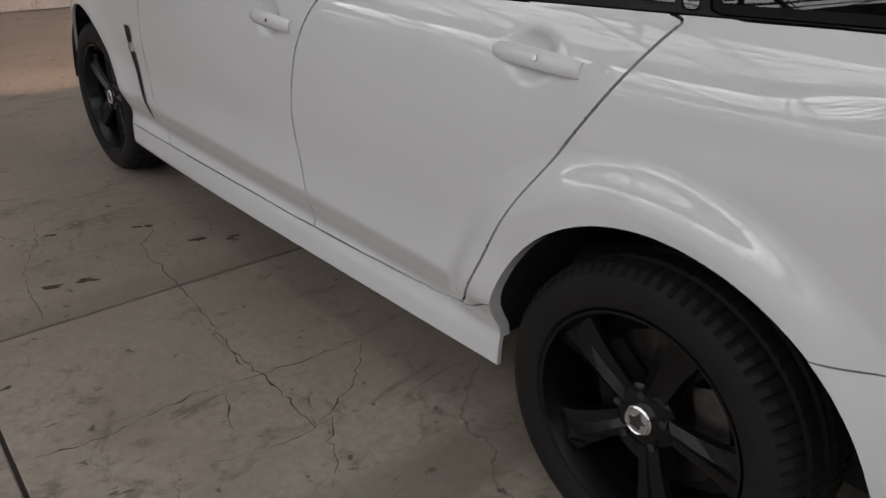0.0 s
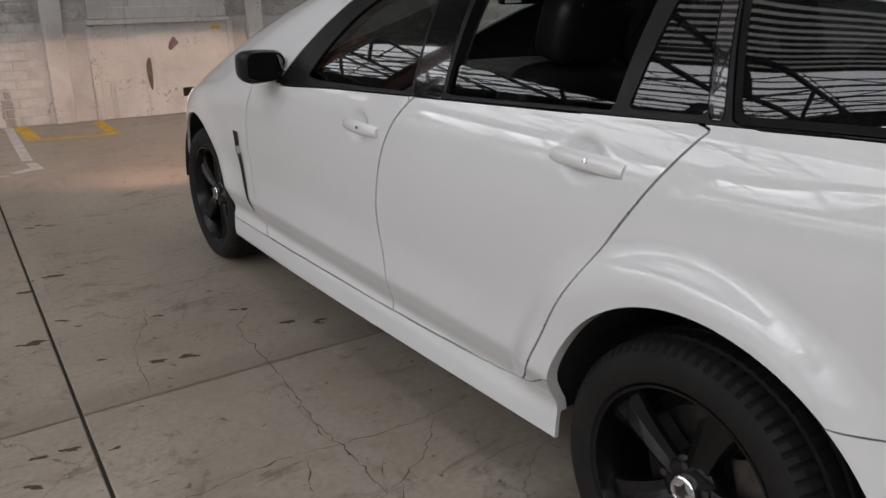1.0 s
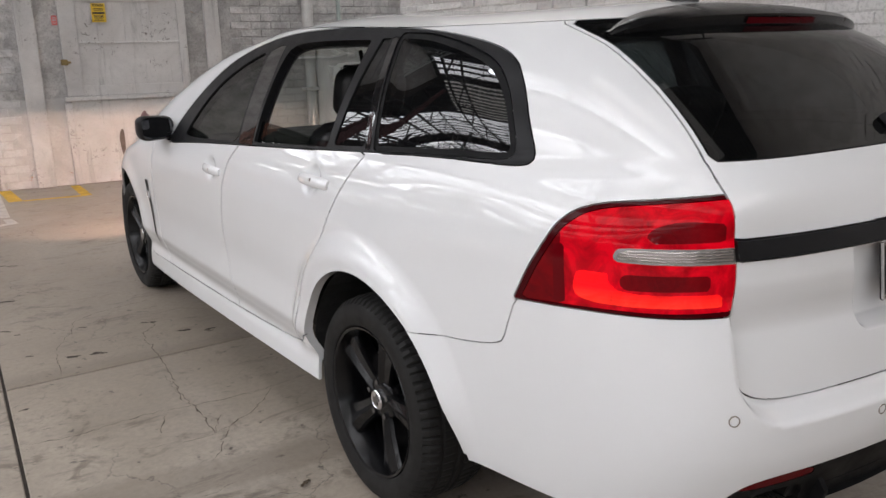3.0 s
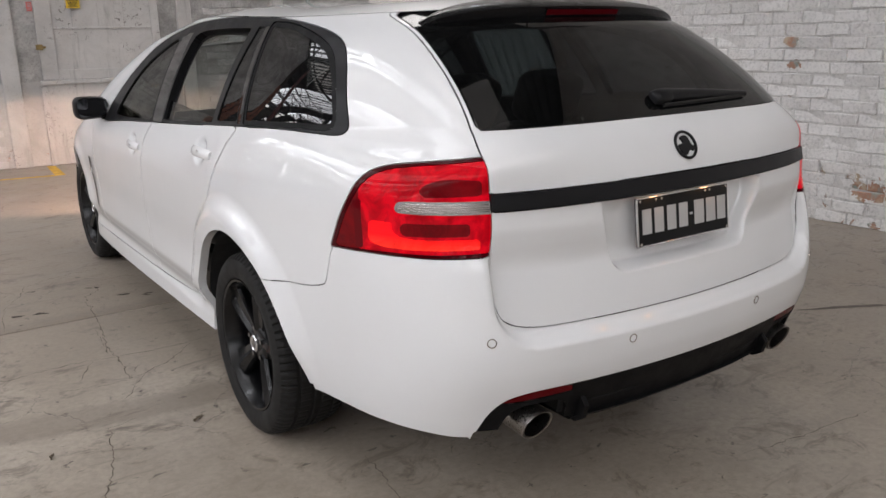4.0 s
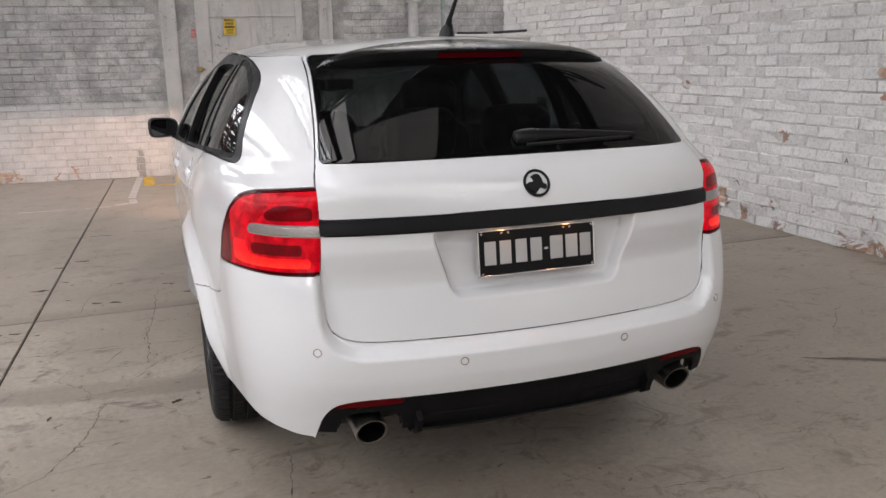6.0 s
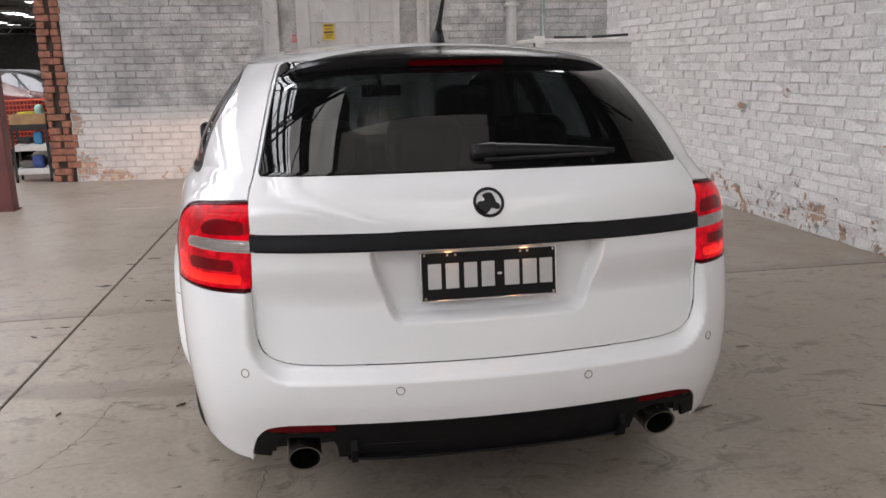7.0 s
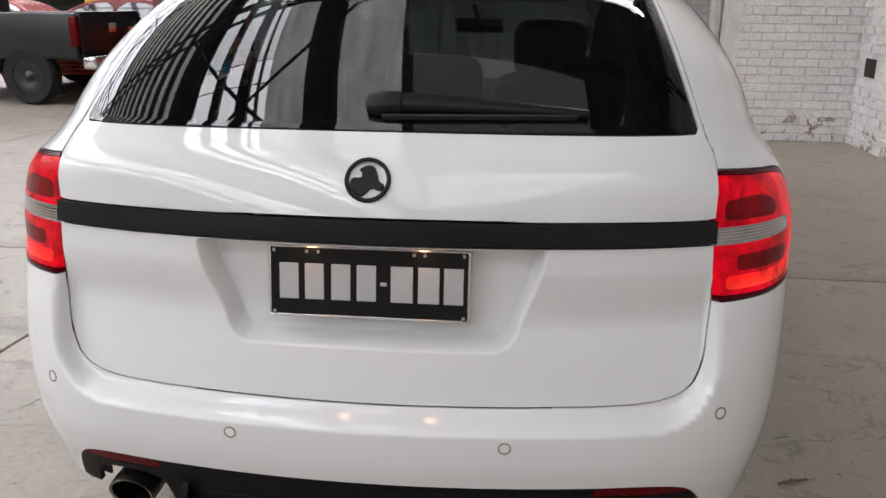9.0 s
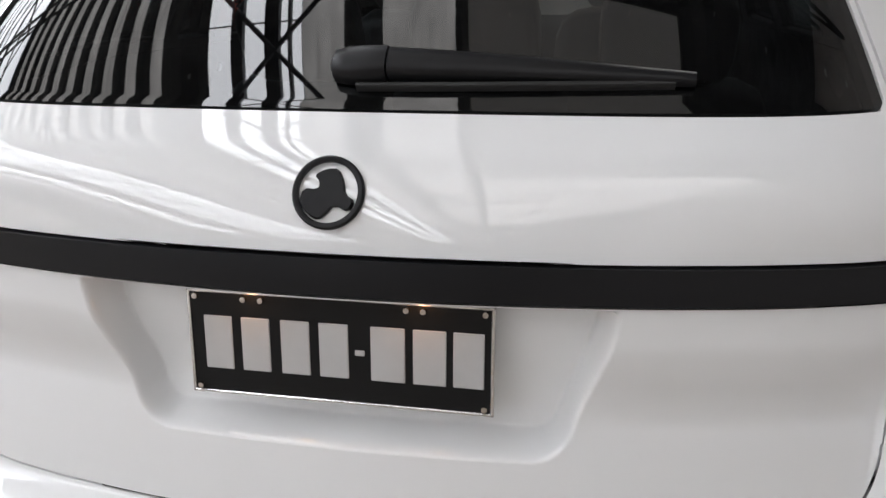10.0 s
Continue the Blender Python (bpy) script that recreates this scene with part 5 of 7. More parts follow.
# door handles, side vent, mirrors
for s in (-1, 1):
    for hy, hz, door in ((0.300, 0.964, "rear_door"), (1.250, 0.901, "front_door")):
        p, n = skin.at("side", hy, hz)
        f = facing(Vector((p.x * -s, p.y, p.z)) if s > 0 else p, (n.x * (1 if s < 0 else -1), n.y, n.z))
        bm = bmesh.new()
        rows = []
        for i in range(17):
            u = -1 + 2 * i / 16
            h = 0.0185 * (1 - 0.22 * abs(u) ** 5)
            d = 0.032 - 0.014 * abs(u) ** 2.6
            rows.append([bm.verts.new((0.113 * u, a * h, b)) for a, b in ((-0.7, d - 0.014), (-1, d - 0.006), (-0.7, d), (0.3, d + 0.002), (1, d - 0.004), (0.8, d - 0.014))])
        for a, b in zip(rows, rows[1:]):
            for i in range(6):
                bm.faces.new((a[i], b[i], b[(i + 1) % 6], a[(i + 1) % 6]))
        bm.faces.new(rows[0][::-1])
        bm.faces.new(rows[-1])
        for u in (-0.094, 0.094):
            box(bm, u - 0.012, u + 0.012, -0.012, 0.012, -0.012, 0.020, 0.004)
        bmesh.ops.transform(bm, matrix=f, verts=bm.verts)
        part("door_handle", bm, PAINT, P[door + ("left" if s < 0 else "right")], "white pull handle", True, 50)
        bm = bmesh.new()
        lathe(bm, [(0.0, 0.006), (0.0015, 0.005), (0.0015, 0.0002)], 16, "z")
        bmesh.ops.transform(bm, matrix=f @ pose(0.02, 0, 0.034), verts=bm.verts)
        part("lock_cap", bm, CHROME, P[door + ("left" if s < 0 else "right")], "", True)
    bm = bmesh.new()
    rows = []
    for i in range(13):
        u = i / 12
        y, z = 2.322 - 0.078 * u + 0.02 * math.sin(u * math.pi), 0.735 - 0.335 * u
        half = 0.020 * (1 - u) ** 0.6 + 0.004
        p, n = skin.at("side", y, z)
        rows.append([bm.verts.new((p.x * -s if s > 0 else p.x, y + a, z)) for a in (-half, half)])
        for v in rows[-1]:
            v.co.x += s * 0.004
    for a, b in zip(rows, rows[1:]):
        bm.faces.new((a[0], a[1], b[1], b[0]))
    vent = part("side_vent", bm, BLACK, P["wing" + ("left" if s < 0 else "right")], "narrow black side vent", True)
    p, n = skin.at("side", 2.312, 0.66)
    part("vent_badge", new_box(s * (abs(p.x) + 0.004), s * (abs(p.x) + 0.009), 2.295, 2.325, 0.645, 0.675, 0.002), CHROME, vent, "small bright plain badge")
    # mirror
    bm = bmesh.new()
    rows = []
    for u, wv, hv in ((0.0, 0.076, 0.050), (0.015, 0.084, 0.057), (0.06, 0.081, 0.055), (0.10, 0.070, 0.048), (0.13, 0.048, 0.034), (0.145, 0.022, 0.017)):
        ring_ = []
        for i in range(24):
            a = 2 * math.pi * i / 24
            ca, sa = math.cos(a), math.sin(a)
            e = 0.55
            ring_.append(bm.verts.new((wv * math.copysign(abs(ca) ** e, ca) - (0.02 * u), u, hv * math.copysign(abs(sa) ** e, sa) * (1 + 0.14 * ca))))
        rows.append(ring_)
    for a, b in zip(rows, rows[1:]):
        for i in range(24):
            bm.faces.new((a[i], a[(i + 1) % 24], b[(i + 1) % 24], b[i]))
    bm.faces.new(rows[-1])
    mm = Matrix.Translation((s * 0.950, 1.84, 1.037)) @ Matrix.Diagonal((s, 1, 1, 1)) @ pose(0, 0, 0, 0, 0, -8)
    bmesh.ops.transform(bm, matrix=mm, verts=bm.verts)
    mir = part("door_mirror", bm, BLACK, car, "black door mirror", True)
    bm = bmesh.new()
    vs = []
    for i in range(24):
        a = 2 * math.pi * i / 24
        ca, sa = math.cos(a), math.sin(a)
        vs.append(bm.verts.new((0.072 * math.copysign(abs(ca) ** 0.55, ca), 0.006, 0.046 * math.copysign(abs(sa) ** 0.55, sa) * (1 + 0.14 * ca))))
    bm.faces.new(vs)
    bmesh.ops.transform(bm, matrix=mm, verts=bm.verts)
    part("mirror_glass", bm, SIDE_MIRROR, mir)
    part("mirror_arm", new_box(s * 0.80, s * 0.90, 1.86, 1.94, 0.985, 1.012, 0.01), BLACK, mir, "", True)

# ---- cabin ----
def cushion(bm, w, d, h, m):
    """A padded block, w by d by h, with rounded edges."""
    r = bmesh.ops.create_cube(bm, size=1.0)["verts"]
    es = list({e for v in r for e in v.link_edges})
    bmesh.ops.subdivide_edges(bm, edges=es, cuts=6, use_grid_fill=True)
    allv = list(bm.verts)
    for v in allv:
        c = v.co * 2
        n4 = (abs(c.x) ** 5 + abs(c.y) ** 5 + abs(c.z) ** 5) ** 0.2
        c = c / max(n4, 1e-6) * max(abs(c.x), abs(c.y), abs(c.z)) / 1.0
        v.co = Vector((c.x * w / 2, c.y * d / 2, c.z * h / 2))
    bmesh.ops.transform(bm, matrix=m, verts=allv)


def seat(x, y, back_tilt, name, height=0.62):
    top = new(name)
    top.parent = car
    top.location = (x, y, 0.34)
    bm = bmesh.new()
    cushion(bm, 0.50, 0.52, 0.17, pose(0, 0.05, 0.10, -6, 0, 0))
    part("seat_cushion", bm, SEAT, top, "", True, 60)
    bm = bmesh.new()
    cushion(bm, 0.50, 0.15, height, pose(0, -0.22 - 0.12, 0.14 + height / 2, back_tilt, 0, 0))
    part("seat_back", bm, SEAT, top, "black leather seat back", True, 60)
    hp = pose(0, -0.22 - 0.12, 0.14 + height / 2, back_tilt, 0, 0) @ pose(0, 0.0, height / 2 + 0.115)
    bm = bmesh.new()
    cushion(bm, 0.29, 0.125, 0.205, hp)
    head = part("headrest", bm, SEAT, top, "black headrest with pale stitching", True, 60)
    for sx in (-0.055, 0.055):
        bm = bmesh.new()
        rod(bm, hp @ Vector((sx, 0, -0.16)), hp @ Vector((sx, 0, -0.06)), 0.007, 8)
        part("headrest_post", bm, STEEL, top)
    for sx in (-0.085, 0.085):
        bm = bmesh.new()
        rod(bm, hp @ Vector((sx, -0.0565, -0.08)), hp @ Vector((sx, -0.0565, 0.085)), 0.0012, 5)
        part("stitching", bm, STITCH, head)


seat(-0.36, 1.34, 17, "front_seat")
seat(0.36, 1.34, 17, "front_seat")
for x in (-0.42, 0.0, 0.42):
    seat(x, 0.42, 22, "rear_seat", 0.54)
bm = bmesh.new()
rows = []
for i in range(21):
    x = -0.74 + 1.48 * i / 20
    e = abs(x) / 0.74
    rows.append([bm.verts.new(p) for p in ((x, 1.62, 0.70), (x, 1.60, 0.86), (x, 1.66, 0.925 + 0.02 * math.cos(x * 5)), (x, 1.85, 0.95), (x, 2.25 - 0.1 * e * e, 0.955), (x, 2.3, 0.6))])
for a, b in zip(rows, rows[1:]):
    for i in range(5):
        bm.faces.new((a[i], b[i], b[i + 1], a[i + 1]))
part("dashboard", bm, TRIM, car, "dark dashboard", True, 60)
bm = bmesh.new()
ring_v = []
for i in range(36):
    a = 2 * math.pi * i / 36
    ring_v.append([bm.verts.new(((0.18 + 0.016 * math.cos(2 * math.pi * j / 8)) * math.cos(a), 0.016 * math.sin(2 * math.pi * j / 8), (0.18 + 0.016 * math.cos(2 * math.pi * j / 8)) * math.sin(a))) for j in range(8)])
for i in range(36):
    for j in range(8):
        bm.faces.new((ring_v[i][j], ring_v[(i + 1) % 36][j], ring_v[(i + 1) % 36][(j + 1) % 8], ring_v[i][(j + 1) % 8]))
for a in (0, 180, 270):
    rod(bm, (0, 0.02, 0), (0.18 * math.cos(radians(a)), 0, 0.18 * math.sin(radians(a))), 0.02, 8)
rod(bm, (0, 0.02, 0), (0, 0.25, -0.05), 0.035, 12)
bmesh.ops.transform(bm, matrix=pose(0.36, 1.50, 0.90, -24, 0, 0), verts=bm.verts)
part("steering_wheel", bm, TRIM, car, "black steering wheel", True)
bm = new_box(-0.12, 0.12, -0.012, 0.02, -0.035, 0.035, 0.012, pose(0.03, 1.62, 1.262, 1, 0, 3))
rod(bm, (0.03, 1.63, 1.27), (0.0, 1.60, 1.36), 0.011, 8)
rv = part("rear_view_mirror", bm, TRIM, car, "", True)
part("mirror_glass", new_box(-0.108, 0.108, -0.0135, -0.012, -0.028, 0.028, 0.0, pose(0.03, 1.62, 1.262, 1, 0, 3)), MIRROR, rv)
part("load_floor", new_box(-0.62, 0.62, -0.93, 0.1, 0.50, 0.53, 0.005), TRIM, car)

# headlamps on dipped beam: a bulb with a shield that cuts the light off above
for s in (-1, 1):
    d = bpy.data.lights.new("headlamp_bulb", "SPOT")
    d.energy, d.color, d.shadow_soft_size, d.spot_size, d.spot_blend = 235.0, (1.0, 0.66, 0.49), 0.0015, radians(84), 0.7
    ob = new("headlamp_bulb", d)
    ob.matrix_basis = look((s * 0.60, 3.70, 0.69), (s * 0.60 - 0.1, 7.5, 0.50))
    part("beam_shield", new_box(s * 0.60 - 0.075, s * 0.60 + 0.075, 3.758, 3.761, 0.6912, 0.74), BLACK, car)


# ---- the hall ----
BACK = pose(0, 7.535, 0, 0, 0, -math.degrees(math.atan(0.085)))     # x along the back wall, y into it
FIT = BACK @ Matrix.Diagonal((0.978, 1, 0.984, 1))
floor = tagged(mesh_object("floor", [(-60, -30, -0.012), (4.3, -30, -0.012), (4.3, 120, -0.012), (-60, 120, -0.012)], [(0, 1, 2, 3)], simple_worn("joint_dirt", (0.045, 0.037, 0.030), 0.95, 0.0, 20.0, 0.4)), "dusty worn concrete floor with cracks and joints", "floor", kind="structure")
JX, JY = [-60.0, -12.0, -8.4, -5.1, -1.745, 4.3], [-30.0, -5.2, 1.665, 8.6, 16.0, 120.0]
for i in range(5):
    for j in range(5):
        g = 0.006
        bm = bmesh.new()
        vs = []
        for (x, y) in ((JX[i] + g, JY[j] + g), (JX[i + 1] - g, JY[j] + g), (JX[i + 1] - g, JY[j + 1] - g), (JX[i] + g, JY[j + 1] - g)):
            lean = 0.042 * (min(y, 16) - 1.665) if -6 < x < 3 else 0.0
            vs.append((x + lean, y))
        lo = [bm.verts.new((x, y, -0.012)) for x, y in vs]
        cx, cy = sum(v[0] for v in vs) / 4, sum(v[1] for v in vs) / 4
        mid = [bm.verts.new((x, y, -0.004)) for x, y in vs]
        hi = [bm.verts.new((x + math.copysign(0.004, cx - x), y + math.copysign(0.004, cy - y), 0.0)) for x, y in vs]
        bm.faces.new(hi)
        for a, b in ((lo, mid), (mid, hi)):
            for k in range(4):
                bm.faces.new((a[k], a[(k + 1) % 4], b[(k + 1) % 4], b[k]))
        part("slab", bm, CONCRETE, floor)

BRICK_L, BRICK_H, JOINT = 0.230, 0.076, 0.010


def brick_mesh(seed, l=BRICK_L, h=BRICK_H, d=0.03, rough=0.004, edge=0.0055):
    """One uneven, painted-over brick face: x along, z up, its face at y = 0 and its body behind it."""
    r = random.Random(seed)
    along, up = (0.0, 0.028, r.uniform(0.35, 0.65), 0.972, 1.0), (0.0, 0.085, 0.915, 1.0)
    verts, nx, nz = [], 5, 4
    lean = [r.uniform(-1, 1) * rough for _ in range(2)]
    for k in range(nz):
        for i in range(nx):
            u, w = along[i], up[k]
            rim = i in (0, nx - 1) or k in (0, nz - 1)
            x = l * u + r.uniform(-0.5, 0.5) * rough
            z = h * w + r.uniform(-0.45, 0.45) * rough
            y = (edge + r.uniform(-0.3, 0.3) * rough) if rim else r.uniform(-0.22, 0.22) * rough
            verts.append((x, y + lean[0] * (u - 0.5) + lean[1] * (w - 0.5), z))
    faces = [(k * nx + i, k * nx + i + 1, (k + 1) * nx + i + 1, (k + 1) * nx + i) for k in range(nz - 1) for i in range(nx - 1)]
    ring = list(range(nx)) + [2 * nx - 1, 3 * nx - 1] + list(range(4 * nx - 1, 3 * nx - 1, -1)) + [2 * nx, nx]
    base = len(verts)
    verts += [(verts[a][0], d, verts[a][2]) for a in ring]
    n = len(ring)
    faces += [(ring[(k + 1) % n], ring[k], base + k, base + (k + 1) % n) for k in range(n)]
    return verts, faces


def brick_wall(wall, mat, x0, x1, z0, z1, holes=(), parts=None, seed=1, proud=0.011, rough=0.006, limit=300, edge=0.0055, uneven=0.005, lean=0.016):
    """Courses of bricks in the wall's own frame; those in the stretch `parts` (x0, x1, z0, z1) are objects of their own."""
    r = random.Random(seed)
    kinds = []
    for k in range(12):
        v, f = brick_mesh(seed * 10 + k, rough=rough, edge=edge)
        me = bpy.data.meshes.new("brick")
        me.from_pydata(v, [], f)
        me.materials.append(mat)
        kinds.append((me, v, f))
    verts, faces, n = [], [], 0
    row = 0
    z = z0
    while z + BRICK_H <= z1:
        x = x0 - (BRICK_L + JOINT) * (0.5 if row % 2 else 0.0)
        while x < x1:
            a, b = max(x, x0), min(x + BRICK_L, x1)
            if b - a > 0.05 and not any(a < h[1] and b > h[0] and z < h[3] and z + BRICK_H > h[2] for h in holes):
                me, v, f = kinds[r.randrange(12)]
                sx = (b - a) / BRICK_L
                dy = -proud + r.uniform(-uneven, uneven)
                tilt, turn = r.gauss(0, lean), r.gauss(0, lean * 0.6)
                if parts and n < limit and parts[0] < (a + b) / 2 < parts[1] and parts[2] < z < parts[3]:
                    ob = new("brick", me)
                    ob.parent = wall
                    ob.location, ob.scale, ob.rotation_euler = (a, dy, z), (sx, 1, 1), (tilt, 0, turn)
                    n += 1
                else:
                    k = len(verts)
                    verts += [(a + p[0] * sx, p[1] + dy - tilt * p[2] + turn * p[0] * sx, z + p[2]) for p in v]
                    faces += [tuple(i + k for i in g) for g in f]
            x += BRICK_L + JOINT
        z += BRICK_H + JOINT
        row += 1
    if verts:
        ob = mesh_object("brickwork", verts, faces, mat, wall)
        tagged(ob, kind="stuff")


def wall(name, label, mat, bm, m):
    ob = part(name, bm, mat)
    ob.matrix_basis = m
    return tagged(ob, label, "wall", kind="structure")


# right-hand wall: its face at x = 3.65, frame turned so that its own x runs along -y
RIGHT = pose(3.65, 7.4, 0, 0, 0, -90)
wr = wall("wall_right", "rough whitewashed brick wall with flaking patches", JOINT_R, new_box(-0.3, 37.4, 0.0, 0.30, -0.01, ROOF_Z + 0.6), RIGHT)
HOLE = (1.19, 1.48, 0.705, 0.885)
brick_wall(wr, BRICK_R, 0.0, 14.0, 0.002, 3.4, [HOLE], (4.3, 7.9, 0.0, 1.95), 3, 0.0095, 0.013, edge=0.0035, uneven=0.0075, lean=0.034)
# flat near-black panel that paints the shade inside the broken-out hollow
part("wall_hole", new_box(HOLE[0] + 0.02, HOLE[1] - 0.02, -0.006, 0.0, HOLE[2], HOLE[3], 0.0), simple_worn("hollow_shade", (0.03, 0.026, 0.022), 0.95), wr, "broken-out hollow, its inner shade painted near-black")

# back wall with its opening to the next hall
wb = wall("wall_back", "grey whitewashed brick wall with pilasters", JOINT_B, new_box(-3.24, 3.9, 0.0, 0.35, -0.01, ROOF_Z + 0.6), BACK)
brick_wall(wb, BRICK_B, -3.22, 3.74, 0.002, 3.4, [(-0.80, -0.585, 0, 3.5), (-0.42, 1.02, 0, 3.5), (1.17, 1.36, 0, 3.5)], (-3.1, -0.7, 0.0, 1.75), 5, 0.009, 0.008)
# broken raw brick edge of the opening
rj = random.Random(4)
# near-black core that shows between the two rows of orange bricks
jamb = tagged(part("jamb", new_box(-3.50, -3.25, 0.012, 0.36, -0.01, ROOF_Z, 0.004), simple_worn("near_black_broken_brick", (0.045, 0.032, 0.026), 0.95, 0.0, 9.0, 0.5, 0.6)), "raw orange brick jamb with a broken edge", "wall", kind="structure")
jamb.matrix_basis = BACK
for i in range(42):
    z = 0.01 + i * 0.086
    for k, (xa, xb) in enumerate(((-3.515, -3.395), (-3.345, -3.245))):
        xb2 = xb + rj.uniform(-0.035, 0.04) * (1 if z > 0.9 else 2.2)
        bm = new_box(xa + rj.uniform(-0.012, 0.012), xb2, -0.022 + rj.uniform(-0.012, 0.012), 0.1, z, z + 0.076, 0.006, None, 1)
        part("brick", bm, RAW, jamb)
# pilasters
for xa, xb in ((-0.79, -0.60), (1.18, 1.35)):
    ob = tagged(part("trim", new_box(xa, xb, -0.06, 0.01, 0.0, ROOF_Z, 0.012), DOORPAINT), "grey-painted steel stanchion on the wall", "pilaster", kind="structure")
    ob.matrix_basis = FIT
# steel sliding door
door = thing("steel_door", "scuffed grey-painted panelled steel door with dents and stains", "door", FIT)
part("door_leaf", new_box(-0.37, 0.96, -0.035, 0.005, 0.96, 3.6, 0.006), DOORPAINT, door)
for xa, xb, za, zb in ((-0.37, -0.20, 0.97, 3.6), (0.87, 0.96, 0.97, 3.6), (-0.20, 0.87, 0.965, 1.075)):
    part("stile", new_box(xa, xb, -0.058, -0.03, za, zb, 0.005), DOORPAINT, door)
for z in (1.532, 1.975, 2.45):
    part("rail", new_box(-0.20, 0.87, -0.046, -0.03, z - 0.010, z + 0.010, 0.004), DOORPAINT, door)
for x in (0.02, 0.30, 0.58):
    for za, zb in ((1.545, 1.965), (1.99, 2.44)):
        part("muntin", new_box(x - 0.008, x + 0.008, -0.044, -0.03, za, zb, 0.003), DOORPAINT, door)
part("ledge", new_box(-0.40, 0.98, -0.085, 0.0, 0.915, 0.962, 0.008), DOORPAINT, door)
part("kick_panel", new_box(-0.34, 0.97, -0.055, 0.0, 0.005, 0.915, 0.006), DOORPAINT, door, "bare dented lower panel")
part("kick_post", new_box(-0.41, -0.34, -0.08, 0.0, 0.0, 0.90, 0.008), DOORPAINT, door)
part("kick_post", new_box(0.955, 1.01, -0.08, 0.0, 0.0, 0.92, 0.008), DOORPAINT, door)
bm = bmesh.new()
rod(bm, (-0.36, -0.07, 1.33), (-0.30, -0.07, 1.33), 0.012, 10)
box(bm, -0.40, -0.33, -0.09, -0.05, 1.30, 1.36, 0.006)
part("latch", bm, simple_worn("old_brass", (0.30, 0.22, 0.10), 0.45, 0.8), door, "brass padlock and hasp")
STAIN = simple_worn("dark_rust_stain", (0.11, 0.085, 0.07), 0.8, 0.0, 14.0, 0.4)
bm = bmesh.new()
slab(bm, chaikin([(0.10, 0.52), (0.16, 0.62), (0.165, 0.40), (0.15, 0.24), (0.12, 0.30)], 2), 0.002, Matrix(((1, 0, 0, 0), (0, 0, -1, -0.055), (0, 1, 0, 0), (0, 0, 0, 1))))
part("dent_stain", bm, STAIN, door)
bm = bmesh.new()
slab(bm, chaikin([(0.34, 0.66), (0.36, 0.73), (0.41, 0.79), (0.43, 0.74), (0.46, 0.72), (0.41, 0.68), (0.37, 0.64)], 1), 0.002, Matrix(((1, 0, 0, 0), (0, 0, -1, -0.055), (0, 1, 0, 0), (0, 0, 0, 1))))
part("dent_stain", bm, simple_worn("plum_scrape", (0.20, 0.12, 0.13), 0.8, 0.0, 14.0, 0.4), door)
# signs on the wall
sign = thing("caution_sign", "yellow caution notice with black lines of small print", "sign", FIT @ pose(0.04, -0.06, 1.846))
part("board", new_box(-0.072, 0.072, -0.004, 0.0, -0.098, 0.098, 0.001), simple_worn("sign_yellow", (0.70, 0.47, 0.03), 0.5, 0.0, 9.0, 0.1), sign)
INK = material("black_print", 0.6, 0.0, (0.02, 0.02, 0.02))
for z, w, h in ((0.078, 0.058, 0.013), (0.046, 0.05, 0.003), (0.036, 0.052, 0.003), (0.024, 0.045, 0.003), (-0.004, 0.062, 0.011), (-0.030, 0.05, 0.003), (-0.040, 0.047, 0.003), (-0.052, 0.05, 0.003), (-0.066, 0.04, 0.003), (-0.080, 0.05, 0.003)):
    part("print_line", new_box(-w, w, -0.0052, -0.0038, z - h, z + h), INK, sign)
fc = bpy.data.curves.new("word", "FONT")
fc.body, fc.size, fc.align_x, fc.align_y, fc.extrude = "CAUTION", 0.026, "CENTER", "CENTER", 0.0003
fo = new("word", fc)
fo.parent, fo.matrix_basis = sign, pose(0, -0.0058, 0.078, 90, 0, 0)
fc.materials.append(simple_worn("sign_yellow_ink", (0.70, 0.47, 0.03), 0.5))
tag_ = thing("red_notice", "small faded red and white notice", "sign", FIT @ pose(-0.407, -0.012, 1.77))
part("board", new_box(-0.028, 0.028, -0.004, 0.0, -0.05, 0.05, 0.001), simple_worn("notice_red", (0.62, 0.16, 0.15), 0.6), tag_)
for z in (0.028, 0.012, -0.004, -0.028):
    part("print_line", new_box(-0.018, 0.018, -0.0052, -0.0038, z - 0.004, z + 0.004), PLATE_INK, tag_)
tag2 = thing("yellow_tag", "small yellow sticker on the lower door panel", "sticker", FIT @ pose(0.838, -0.055, 0.853))
part("board", new_box(-0.042, 0.042, -0.003, 0.0, -0.016, 0.016, 0.001), YELLOW, tag2)
# a letter scribbled on the whitewash
mk = bpy.data.curves.new("pen_mark", "FONT")
mk.body, mk.size, mk.align_x, mk.align_y, mk.extrude = "A", 0.06, "CENTER", "CENTER", 0.0004
mk.materials.append(INK)
mo = tagged(new("pen_mark", mk), "small black pen letter on the whitewashed wall", "mark", kind="structure")
mo.matrix_basis = RIGHT @ pose(6.17, -0.024, 0.63, 90, 0, 0)
